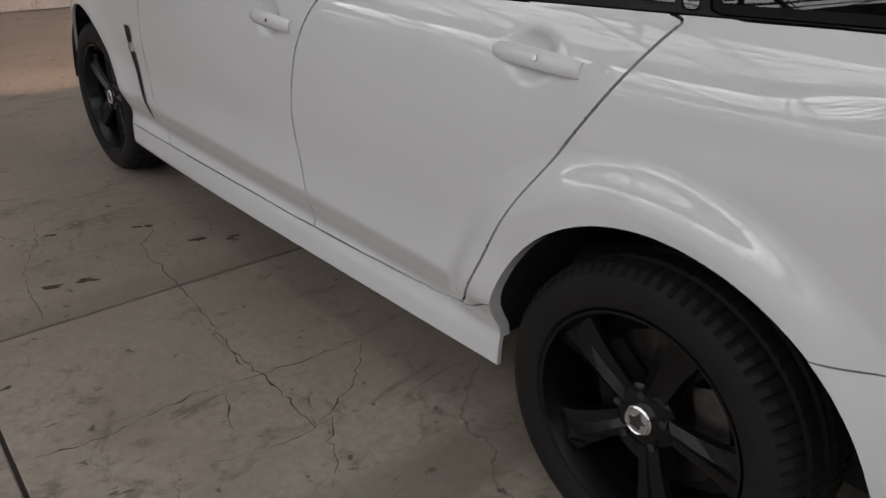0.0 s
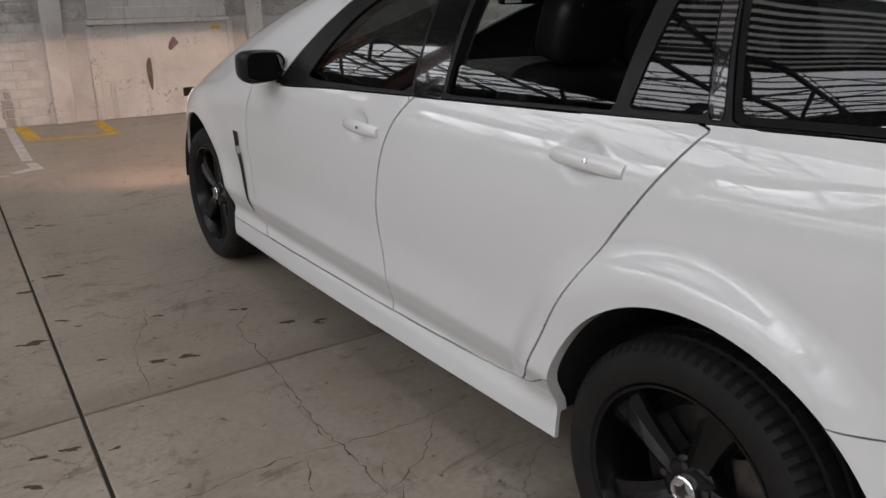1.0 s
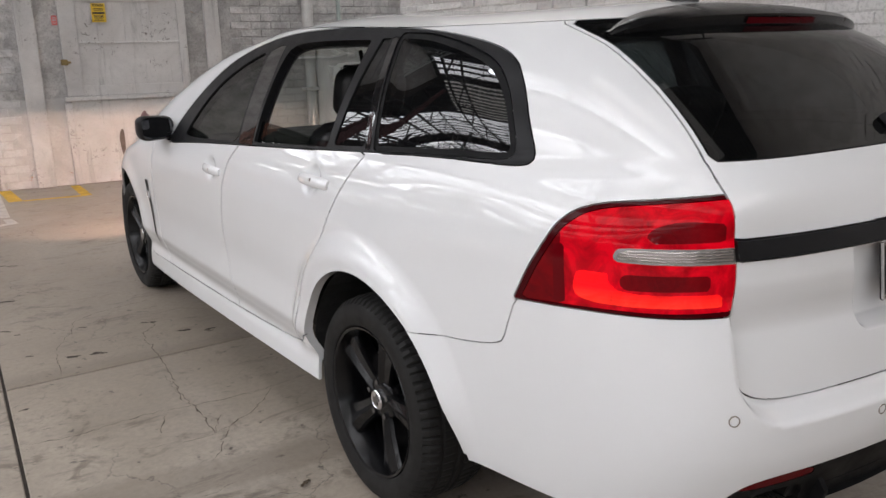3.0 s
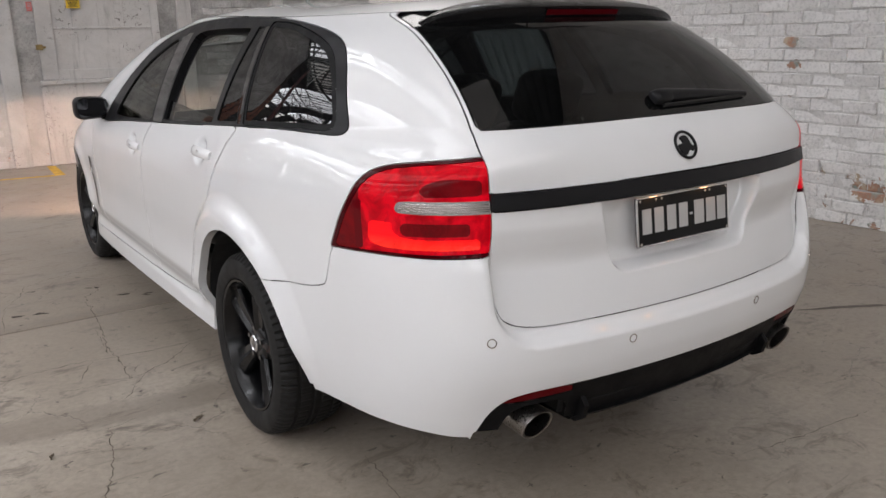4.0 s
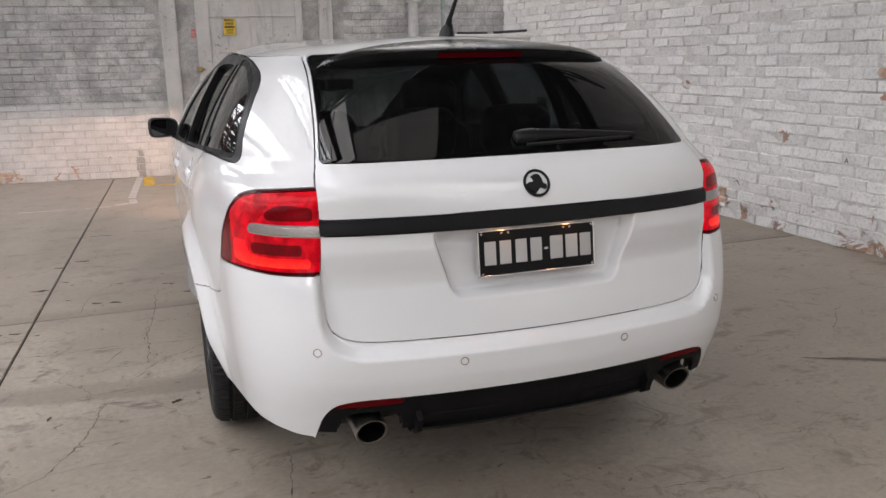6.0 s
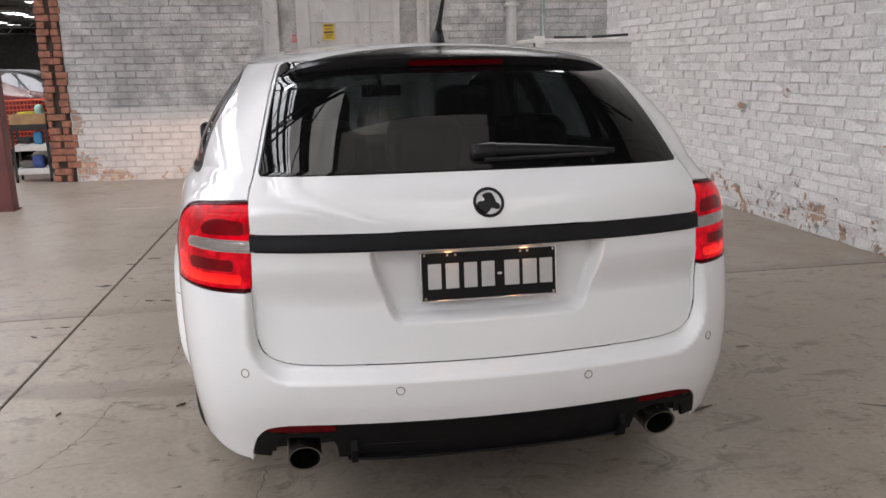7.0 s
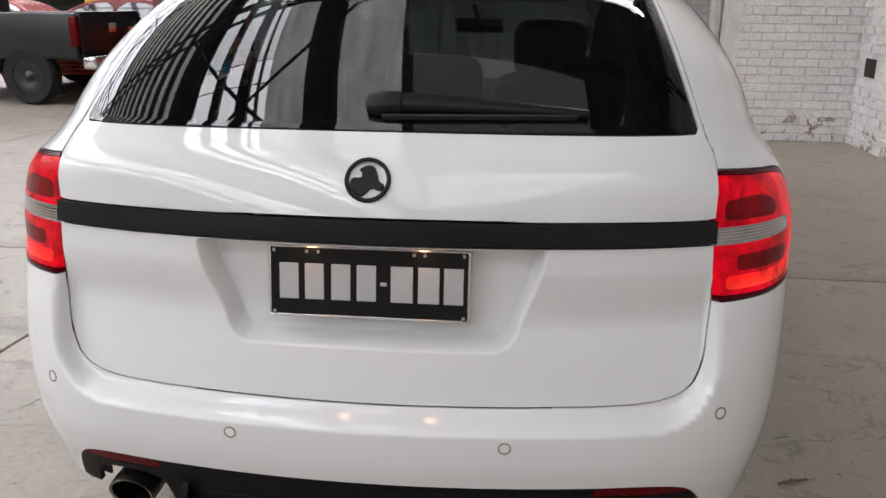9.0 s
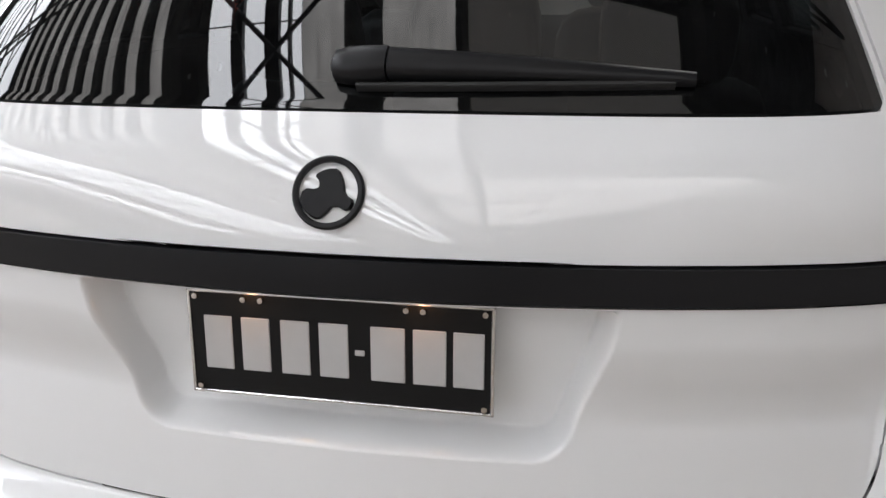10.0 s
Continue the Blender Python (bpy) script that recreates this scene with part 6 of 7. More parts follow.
# pipes
pipe = thing("downpipe", "fat pale painted downpipe on brackets", "pipe", BACK @ pose(2.37, -0.10, 0))
bm = bmesh.new()
rod(bm, (0, 0, 0.02), (0, 0, ROOF_Z), 0.066, 24)
part("tube", bm, GALV, pipe, "", True)
for z in (0.9, 2.1, 3.6):
    part("bracket", new_box(-0.09, 0.09, -0.075, 0.11, z, z + 0.04, 0.006), GALV, pipe)
cond = thing("conduit", "thin greenish conduit down the wall", "pipe", BACK @ pose(2.79, -0.05, 0))
bm = bmesh.new()
rod(bm, (0, 0, 1.70), (0, 0, ROOF_Z), 0.026, 14)
part("tube", bm, simple_worn("green_grey_paint", (0.36, 0.42, 0.40), 0.5), cond, "", True)
# low brick pier in the corner
PIER = pose(0, 6.40, 0)
pier = wall("wall_pier", "low whitewashed brick pier capped with debris", JOINT_R, new_box(2.42, 3.66, 0.0, 0.95, -0.01, 1.62), PIER)
brick_wall(pier, BRICK_R, 2.42, 3.64, 0.002, 1.60, (), (2.4, 3.66, 0.0, 1.6), 9, 0.010, 0.005)
part("coping", new_box(2.40, 3.66, -0.03, 0.95, 1.62, 1.67, 0.01), BRICK_R, pier)
bm = bmesh.new()
rod(bm, (2.66, 6.42, 1.686), (3.08, 6.48, 1.686), 0.014, 8)
tagged(part("iron_bar", bm, TRUSS), "rusty iron bar lying on the brick pier", "bar")
bm = bmesh.new()
rod(bm, (3.16, 6.46, 1.688), (3.60, 6.42, 1.71), 0.016, 8)
tagged(part("iron_bar", bm, TRUSS), "rusty iron bar lying on the brick pier", "bar")
bx = thing("switch_box", "small white switch box on the wall", "switch box", pose(2.46, 6.37, 1.60))
part("housing", new_box(-0.06, 0.06, -0.05, 0.03, -0.10, 0.10, 0.01), simple_worn("white_enamel", (0.7, 0.69, 0.67), 0.4), bx, "", True)
part("knob", new_box(-0.075, -0.055, -0.03, 0.0, -0.02, 0.02, 0.004), INK, bx)

# roof with skylights, purlins and trusses
FAR_LIGHTS = [(x, 1.3, y, y + 9.0) for x in (-4.5, -9.0, -13.5, -18.5, -24.0, -30.0, -37.0) for y in (24.0, 36.0, 48.0, 60.0, 74.0, 88.0)]
HOLES = [(x - w / 2, x + w / 2, y0, y1) for x, w, y0, y1 in FAR_LIGHTS] + [(sx - sw / 2, sx + sw / 2, y0, y1) for sx, sw, y0, y1 in SKYLIGHTS]
xs = sorted({-60.0, 4.1} | {round(v, 3) for h in HOLES for v in h[:2]})
ys = sorted({-30.0, 120.0} | {round(v, 3) for h in HOLES for v in h[2:]})
bm = bmesh.new()
for xa, xb in zip(xs, xs[1:]):
    for ya, yb in zip(ys, ys[1:]):
        if any(h[0] < (xa + xb) / 2 < h[1] and h[2] < (ya + yb) / 2 < h[3] for h in HOLES):
            continue
        n = max(1, int((xb - xa) / 0.3))
        for i in range(n):
            x0, x1 = xa + (xb - xa) * i / n, xa + (xb - xa) * (i + 1) / n
            vs = [bm.verts.new(p) for p in ((x0, ya, ROOF_Z + 0.25), ((x0 + x1) / 2, ya, ROOF_Z + 0.30), (x1, ya, ROOF_Z + 0.25), (x1, yb, ROOF_Z + 0.25), ((x0 + x1) / 2, yb, ROOF_Z + 0.30), (x0, yb, ROOF_Z + 0.25))]
            bm.faces.new((vs[0], vs[1], vs[4], vs[5]))
            bm.faces.new((vs[1], vs[2], vs[3], vs[4]))
tagged(part("ceiling", bm, ROOFSHEET), "dark corrugated roof sheets between skylights", "ceiling", kind="structure")
for sx, sw, y0, y1, clean in SKYLIGHT_ROWS:
    bars = thing("skylight_frame", "dark purlins and sheet laps under a long skylight", "skylight", None, "skylights", "structure")
    wide = sw > 2
    if wide:
        n = round(sw / 0.95)
        spans = [(sx - sw / 2 + sw * k / n, 0.05) for k in range(1, n)] + [(sx - sw / 2 + sw * (k + 0.5) / n, 0.010) for k in range(n)]
    else:
        spans = [(sx - 0.11, 0.055), (sx + 0.22, 0.065), (sx + 0.38, 0.010)]
    for x, h in spans:
        part("purlin", new_box(x - h, x + h, y0, y1, ROOF_Z + 0.10, ROOF_Z + 0.16), TRUSS, bars)
    y = y0
    while y < y1:
        part("sheet_lap", new_box(sx - sw / 2, sx + sw / 2, y - 0.012, y + 0.012, ROOF_Z + 0.165, ROOF_Z + 0.18), TRUSS, bars)
        y += 2.1


PANEL = lens("bright_skylight_sheet", (0.7, 0.7, 0.7), (1.0, 0.985, 0.96), 5.0, 0.0)
for x, w, y0, y1 in FAR_LIGHTS:
    tagged(mesh_object("skylight_sheet", [(x - w / 2, y0, ROOF_Z + 0.24), (x - w / 2, y1, ROOF_Z + 0.24), (x + w / 2, y1, ROOF_Z + 0.24), (x + w / 2, y0, ROOF_Z + 0.24)], [(0, 1, 2, 3)], PANEL), "bright translucent roof sheet of the far hall", "skylight", "far skylights", "structure")


def truss(y, x0=-19.0, x1=3.7):
    t = thing("roof_truss", "dark steel lattice roof truss", "truss", None, "roof trusses", "structure")
    bm = bmesh.new()
    for z in (ROOF_Z - 1.0, ROOF_Z):
        rod(bm, (x0, y, z), (x1, y, z), 0.065, 6)
    n = int((x1 - x0) / 2.0)
    for i in range(n):
        a, b = x0 + (x1 - x0) * i / n, x0 + (x1 - x0) * (i + 1) / n
        rod(bm, (a, y, ROOF_Z - 1.0), ((a + b) / 2, y, ROOF_Z), 0.05, 5)
        rod(bm, ((a + b) / 2, y, ROOF_Z), (b, y, ROOF_Z - 1.0), 0.05, 5)
    part("lattice", bm, TRUSS, t)


for y in (-24.4, -20.2, -16.0, -11.8, -7.6, -3.4, 0.8, 5.0, 9.2, 13.4, 17.6, 24, 31, 38, 45, 54, 64, 76, 90):
    truss(y, -33.0 if y < 20 else -45.0)
# wind bracing between the trusses
bracing = thing("roof_bracing", "dark crossed bracing rods under the roof", "bracing", None, "", "structure")
for x0, x1 in ((-1.0, -3.4), (-6.4, -8.5), (-8.5, -10.6), (-12.8, -16.2), (-19.2, -22.8), (-27.0, -31.0)):
    bm = bmesh.new()
    for y in (-20.2, -16.0, -11.8, -7.6, -3.4, 0.8, 5.0, 9.2, 13.4, 17.6):
        if x0 > -3.5 and y > 3:
            continue
        for a, b in ((x0, x1), (x1, x0)):
            rod(bm, (a, y, ROOF_Z - 0.05), ((a + b) / 2, y + 2.1, ROOF_Z - 0.02), 0.028, 5)
            rod(bm, ((a + b) / 2, y + 2.1, ROOF_Z - 0.02), (b, y + 4.2, ROOF_Z - 0.05), 0.028, 5)
    part("brace", bm, TRUSS, bracing)
# grimy translucent strips in the roof, which let a little daylight through
# the right-hand fill sheets are unseen, added to brighten the right wall and floor
strips = [(-3.52 - 0.30 * k, 0.13, -14.0, 7.2) for k in range(10)] + [(-1.86, 0.38, -14.0, 1.0), (-1.02, 0.62, -14.0, 1.0)] + [(-0.1 + 1.0 * k, 0.92, -16.0, -5.5) for k in range(4)] + [(0.35, 1.9, -5.4, -0.45)] + [(1.6 + 1.0 * k, 0.92, 3.5, 7.2) for k in range(2)]
for x, w, ya, yb in strips:
    tagged(mesh_object("roof_panel", [(x - w / 2, ya, ROOF_Z + 0.235), (x - w / 2, yb, ROOF_Z + 0.235), (x + w / 2, yb, ROOF_Z + 0.235), (x + w / 2, ya, ROOF_Z + 0.235)], [(0, 1, 2, 3)], DIM_SHEET if w > 1 else GRIMY_SHEET if x < -0.5 else WALL_FILL if ya > 0 else FLOOR_FILL), "translucent roof sheet, grimy or added as fill light", "ceiling", kind="structure")
# closing walls
for name, b in (("wall_far_left", (-60.3, -60.0, -30, 120)), ("wall_front", (-60.0, 4.1, -30.3, -30.0)), ("wall_far_end", (-60.0, 4.1, 120.0, 120.3)), ("wall_beyond", (3.9, 4.2, 7.9, 120.0))):
    tagged(part(name, new_box(b[0], b[1], b[2], b[3], -0.02, ROOF_Z + 0.6), BRICK_B), "dim brick wall of the hall", "wall", kind="structure")

# steel post by the opening
post = thing("steel_post", "maroon-painted steel post on the floor", "post", pose(-3.44, 5.76, 0))
part("shaft", new_box(-0.09, 0.09, -0.09, 0.09, 0.0, ROOF_Z - 0.9, 0.008), MAROON, post)
part("base_plate", new_box(-0.11, 0.11, -0.11, 0.11, 0.0, 0.012, 0.002), MAROON, post)
for x, y in ((-7.6, 5.76), (-7.6, 12.0), (-11.8, 9.0), (-11.8, 14.5), (-5.6, 16.5), (-9.5, 18.5)):
    o = thing("hall_column", "grey steel roof column in the next hall", "column", pose(x, y, 0), "hall columns")
    part("shaft", new_box(-0.09, 0.09, -0.09, 0.09, 0.0, ROOF_Z - 0.9, 0.008), TRUSS, o)
    if y > 10:
        part("painted_foot", new_box(-0.095, 0.095, -0.095, 0.095, 0.5, 1.8, 0.004), YELLOW, o, "yellow-painted lower part")

# paint on the floor
def stripe(name, label, pts, mat):
    ob = mesh_object(name, [(x, y, 0.0025) for x, y in pts], [tuple(range(len(pts)))], mat)
    return tagged(ob, label, "floor marking", kind="structure")


stripe("paint_white", "worn white line painted on the concrete", [(-1.225, 7.62), (-1.15, 7.62), (-1.235, 5.93), (-1.31, 5.95)], WHITE_LINE)
stripe("paint_white_foot", "worn white mark painted on the concrete", [(-1.30, 5.84), (-1.23, 5.84), (-1.21, 5.58), (-1.41, 5.50), (-1.45, 5.58), (-1.29, 5.64)], WHITE_LINE)
stripe("paint_yellow", "worn yellow bracket painted on the concrete", [(-1.15, 7.60), (-1.04, 7.58), (-1.02, 6.77), (-1.15, 6.79)], YELLOW)
stripe("paint_yellow_bar", "worn yellow bracket painted on the concrete", [(-1.02, 6.82), (-0.50, 6.75), (-0.50, 6.66), (-1.02, 6.75)], YELLOW)
stripe("paint_yellow_leg", "worn yellow bracket painted on the concrete", [(-0.47, 7.47), (-0.38, 7.47), (-0.40, 6.68), (-0.50, 6.68)], YELLOW)

stripe("paint_white_dash", "worn white line painted on the concrete", [(-2.32, 5.47), (-1.90, 5.455), (-1.88, 5.485), (-2.30, 5.51)], WHITE_LINE)
stripe("paint_white_dash_short", "worn white line painted on the concrete", [(-1.71, 5.455), (-1.46, 5.46), (-1.46, 5.49), (-1.70, 5.485)], WHITE_LINE)
SCUFF = simple_worn("black_rubber_scuff", (0.13, 0.11, 0.095), 0.7, 0.0, 18.0, 0.5)
stripe("scuff_mark", "dark rubber scuff on the concrete", [(1.74, -0.395), (1.86, -0.45), (1.96, -0.485), (2.16, -0.60), (2.18, -0.645), (1.98, -0.535), (1.86, -0.475), (1.76, -0.415)], SCUFF)
stripe("oil_spot", "small dark oil spot on the concrete", [(1.62, 0.33), (1.645, 0.345), (1.69, 0.34), (1.70, 0.322), (1.66, 0.312), (1.63, 0.316)], SCUFF)


def dry_leaf(x, y, length, width, turn, seed):
    """A curled dead leaf on its stalk, lying on the floor."""
    r = random.Random(seed)
    bm = bmesh.new()
    rows = []
    for i in range(9):
        u = i / 8
        w = width * math.sin(math.pi * min(1, u * 0.92 + 0.06)) ** 0.7 * r.uniform(0.75, 1.1)
        rows.append([bm.verts.new((length * (u - 0.5), f * w / 2 + 0.004 * r.uniform(-1, 1), 0.0035 + abs(f) ** 2 * 0.010 * r.uniform(0.5, 1.2))) for f in (-1, -0.5, 0, 0.5, 1)])
    for a, b in zip(rows, rows[1:]):
        for i in range(4):
            bm.faces.new((a[i], b[i], b[i + 1], a[i + 1]))
    rod(bm, (length * 0.45, 0, 0.004), (length * 0.85, width * 0.3, 0.003), 0.0012, 5)
    ob = part("dry_leaf", bm, LEAF, None, "", True, 60)
    ob.matrix_basis = pose(x, y, 0.0, 0, 0, turn)
    return tagged(ob, "small curled dead leaf lying on the concrete", "leaf", "leaves on the floor")


LEAF = simple_worn("dead_leaf", (0.15, 0.118, 0.085), 0.8, 0.0, 40.0, 0.4)
for x, y, l, w, turn, seed in ((-1.035, 0.200, 0.040, 0.013, 25, 1), (-1.53, 0.209, 0.032, 0.011, 70, 2), (1.105, -0.318, 0.10, 0.009, 22, 3)):
    dry_leaf(x, y, l, w, turn, seed)

# dirt-filled cracks in the concrete
GRIME = simple_worn("crack_grime", (0.075, 0.060, 0.047), 0.95, 0.0, 30.0, 0.5)
rc = random.Random(11)


def crack(pts, wide=0.003):
    """A jagged crack through the given places, thin and uneven."""
    line = []
    for (xa, ya), (xb, yb) in zip(pts, pts[1:]):
        d = math.hypot(xb - xa, yb - ya)
        n = max(2, int(d / 0.022))
        for i in range(n):
            t = i / n
            line.append((xa + (xb - xa) * t + rc.gauss(0, 0.0045), ya + (yb - ya) * t + rc.gauss(0, 0.0045)))
    line.append(pts[-1])
    verts, faces = [], []
    for i, (x, y) in enumerate(line):
        a, b = line[max(i - 1, 0)], line[min(i + 1, len(line) - 1)]
        dx, dy = b[0] - a[0], b[1] - a[1]
        l = math.hypot(dx, dy) or 1
        w = 0.8 * wide * rc.uniform(0.15, 1.0) * (2.2 if rc.random() < 0.05 else 1) * min(1, 0.3 + 0.2 * min(i, len(line) - 1 - i))
        verts += [(x - dy / l * w / 2, y + dx / l * w / 2, 0.0012), (x + dy / l * w / 2, y - dx / l * w / 2, 0.0012)]
        if i:
            k = 2 * i
            faces.append((k - 2, k - 1, k + 1, k))
    ob = mesh_object("crack", verts, faces, GRIME, floor)
    return ob


for pts, wide in (
        ([(-1.0, 2.23), (-0.99, 2.14), (-1.075, 2.06), (-1.09, 1.94), (-1.107, 1.655), (-1.118, 1.45), (-1.15, 1.2), (-1.14, 1.02), (-1.15, 0.74)], 0.006),
        ([(-1.74, 1.06), (-1.57, 1.03), (-1.40, 1.06), (-1.236, 1.05), (-1.137, 1.03), (-0.96, 1.01), (-0.80, 1.02)], 0.005),
        ([(-1.235, 1.04), (-1.33, 0.84)], 0.005), ([(-1.08, 0.89), (-1.15, 0.74), (-1.29, 0.735), (-1.42, 0.79)], 0.003),
        ([(-1.15, 0.74), (-1.09, 0.76), (-0.95, 0.85), (-0.82, 1.0)], 0.005),
        ([(-1.51, 1.71), (-1.505, 1.86), (-1.47, 2.09), (-1.38, 2.28), (-1.33, 2.46), (-1.21, 2.55), (-0.91, 2.62)], 0.004),
        ([(-1.23, 0.53), (-1.165, 0.605), (-1.146, 0.67), (-1.09, 0.75)], 0.005),
        ([(-1.64, -0.39), (-1.50, -0.29), (-1.40, -0.07), (-1.35, 0.13), (-1.32, 0.33), (-1.22, 0.35)], 0.005), ([(-1.48, -0.28), (-1.26, -0.25)], 0.004),
        ([(-0.72, -0.85), (-0.675, -0.55), (-0.66, -0.40)], 0.004), ([(-1.158, 1.04), (-1.146, 1.45)], 0.003),
        ([(0.98, -1.2), (0.63, -1.17), (0.36, -1.13)], 0.004), ([(2.385, 0.435), (2.6, 0.45), (2.83, 0.462)], 0.005), ([(2.18, -0.16), (2.34, -0.03), (2.45, 0.10), (2.56, 0.15)], 0.004),
        ([(1.71, 0.74), (1.70, 0.50), (1.73, 0.43), (1.74, 0.32), (1.68, 0.0)], 0.005)):
    crack(pts, wide)


def tar_fleck(x, y, size, turn, seed):
    """A ragged smear of old tar, broken into a few thin patches."""
    r = random.Random(seed)
    verts, faces = [], []
    for _ in range(r.randint(3, 6)):
        cx, cy, l = r.uniform(-0.6, 0.6) * size, r.gauss(0, 0.13) * size, size * r.uniform(0.3, 0.75)
        w = l * r.uniform(0.28, 0.5)
        k = len(verts)
        for i in range(11):
            a = 2 * math.pi * i / 11
            e = r.uniform(0.5, 1.15)
            verts.append((cx + l * e * math.cos(a), cy + w * e * math.sin(a) + 0.25 * l * math.cos(a) ** 2 * r.uniform(-0.3, 0.3), 0.0011 + 0.0001 * len(faces)))
        faces.append(tuple(range(k, k + 11)))
    ob = mesh_object("tar_fleck", verts, faces, TAR, floor)
    ob.matrix_basis = pose(x, y, 0.0, 0, 0, turn)


TAR = simple_worn("old_tar", (0.055, 0.044, 0.035), 0.8, 0.0, 60.0, 0.5)
for k, (x, y, size) in enumerate(((-1.437, 1.92, 0.045), (-1.317, 1.884, 0.05), (-1.008, 2.202, 0.04), (-0.787, 1.888, 0.05), (-1.58, 3.10, 0.06), (-1.65, 2.51, 0.035), (-1.60, 2.42, 0.03), (-1.80, 2.353, 0.06), (-1.82, 1.473, 0.035),
                                  (-1.73, 2.95, 0.06), (-1.434, 1.751, 0.012), (-0.91, 1.97, 0.05), (-1.90, 1.48, 0.03), (-1.60, 2.05, 0.03), (-1.30, 2.33, 0.03), (-1.50, 4.0, 0.09), (-1.93, 1.33, 0.04), (-1.70, 1.40, 0.03))):
    tar_fleck(x, y, size, -17 + 13 * math.sin(k * 2.3), 40 + k)


# ---- the next hall, seen through the opening ----
def parked_car(label, m, length, width, sill, belt, roof_h, paint, outline, glass_outline, wheels, r, group=""):
    """A car far off: a body drawn out from its side outline, with tumblehome, windows and wheels. x along it, z up."""
    top = thing("parked_car", label, "car", m, group)
    pts = chaikin(outline, 2)
    n = len(pts)
    bm = bmesh.new()
    rows = []
    for f, k in ((-1.0, 0.965), (-0.97, 0.99), (-0.8, 1.0), (0.8, 1.0), (0.97, 0.99), (1.0, 0.965)):
        ring = []
        for x, z in pts:
            lean = 1.0 - 0.30 * max(0.0, (z - belt) / (roof_h - belt)) if z > belt else 1.0
            cx, cz = length / 2, (sill + belt) / 2
            ring.append(bm.verts.new((cx + (x - cx) * k, f * width / 2 * lean, cz + (z - cz) * k)))
        rows.append(ring)
    for a, b in zip(rows, rows[1:]):
        for i in range(n):
            bm.faces.new((a[i], a[(i + 1) % n], b[(i + 1) % n], b[i]))
    bm.faces.new(rows[0][::-1])
    bm.faces.new(rows[-1])
    part("body", bm, paint, top, "", True, 40)
    dark = GLOSS
    for side in (-1, 1):
        for poly in glass_outline:
            bm = bmesh.new()
            lo, hi = [], []
            for x, z in chaikin(poly, 1):
                lean = 1.0 - 0.30 * max(0.0, (z - belt) / (roof_h - belt))
                lo.append(bm.verts.new((x, side * (width / 2 * lean * 1.0 + 0.002), z)))
                hi.append(bm.verts.new((x, side * (width / 2 * lean + 0.006), z)))
            bm.faces.new(hi)
            for i in range(len(lo)):
                bm.faces.new((lo[i], lo[(i + 1) % len(lo)], hi[(i + 1) % len(lo)], hi[i]))
            part("side_window", bm, dark, top)
        for wx in wheels:
            w = new("wheel")
            w.parent, w.matrix_basis = top, pose(wx, side * (width / 2 - 0.10), r)
            bm = bmesh.new()
            lathe(bm, [(-0.10, r * 0.62), (-0.11, r * 0.95), (-0.06, r), (0.06, r), (0.11, r * 0.95), (0.10, r * 0.62)], 28, "y")
            part("tyre", bm, RUBBER, w, "", True)
            bm = bmesh.new()
            lathe(bm, [(side * 0.09, r * 0.62), (side * 0.10, r * 0.5), (side * 0.07, r * 0.2), (side * 0.10, 0.02), (side * 0.10, 0.001)], 24, "y")
            part("rim", bm, CHROME, w, "", True)
    return top


RED_PAINT = simple_worn("dull_red_paint", (0.20, 0.035, 0.035), 0.25, 0.0, 3.0, 0.2, 0.02)
RED_PAINT.node_tree.nodes["Principled BSDF"].inputs["Specular IOR Level"].default_value = 0.2
NAVY = simple_worn("black_car_paint", (0.004, 0.004, 0.005), 0.35, 0.0, 3.0, 0.2, 0.02)
SALOON = [(0.02, 0.35), (0.0, 0.62), (0.1, 0.80), (0.9, 0.92), (1.3, 0.98), (1.95, 1.38), (2.5, 1.43), (3.2, 1.40), (3.85, 1.08), (4.5, 1.0), (4.62, 0.75), (4.58, 0.30), (4.58, 0.30), (0.05, 0.25), (0.05, 0.25)]
SALOON_GLASS = [[(1.48, 1.0), (2.0, 1.33), (2.48, 1.37), (2.48, 1.0)], [(2.55, 1.0), (2.55, 1.37), (3.15, 1.34), (3.6, 1.05), (3.55, 1.0)]]
parked_car("dusty red saloon car behind an orange barrier net", pose(-4.0, 10.6, 0, 0, 0, 180) @ pose(0, 0, 0), 4.6, 1.8, 0.3, 0.97, 1.43, RED_PAINT, [(4.6 - x, z) for x, z in SALOON][::-1], [[(4.6 - x, z) for x, z in g][::-1] for g in SALOON_GLASS], (0.95, 3.7), 0.32)
for x, y, turn, mat, text in ((-3.2, 13.8, 180, NAVY, "dark saloon car parked in the next hall"), (-9.4, 14.2, 180, NAVY, "dark saloon car parked in the next hall"), (-5.0, 17.4, 176, RED_PAINT, "red saloon car parked in the next hall"), (-10.6, 18.0, 182, RED_PAINT, "red saloon car parked in the next hall"), (-3.4, 21.5, 178, NAVY, "dark saloon car parked in the next hall")):
    parked_car(text, pose(x, y, 0, 0, 0, turn), 4.6, 1.8, 0.3, 0.97, 1.43, mat, SALOON, SALOON_GLASS, (0.9, 3.65), 0.32, "cars in the next hall")

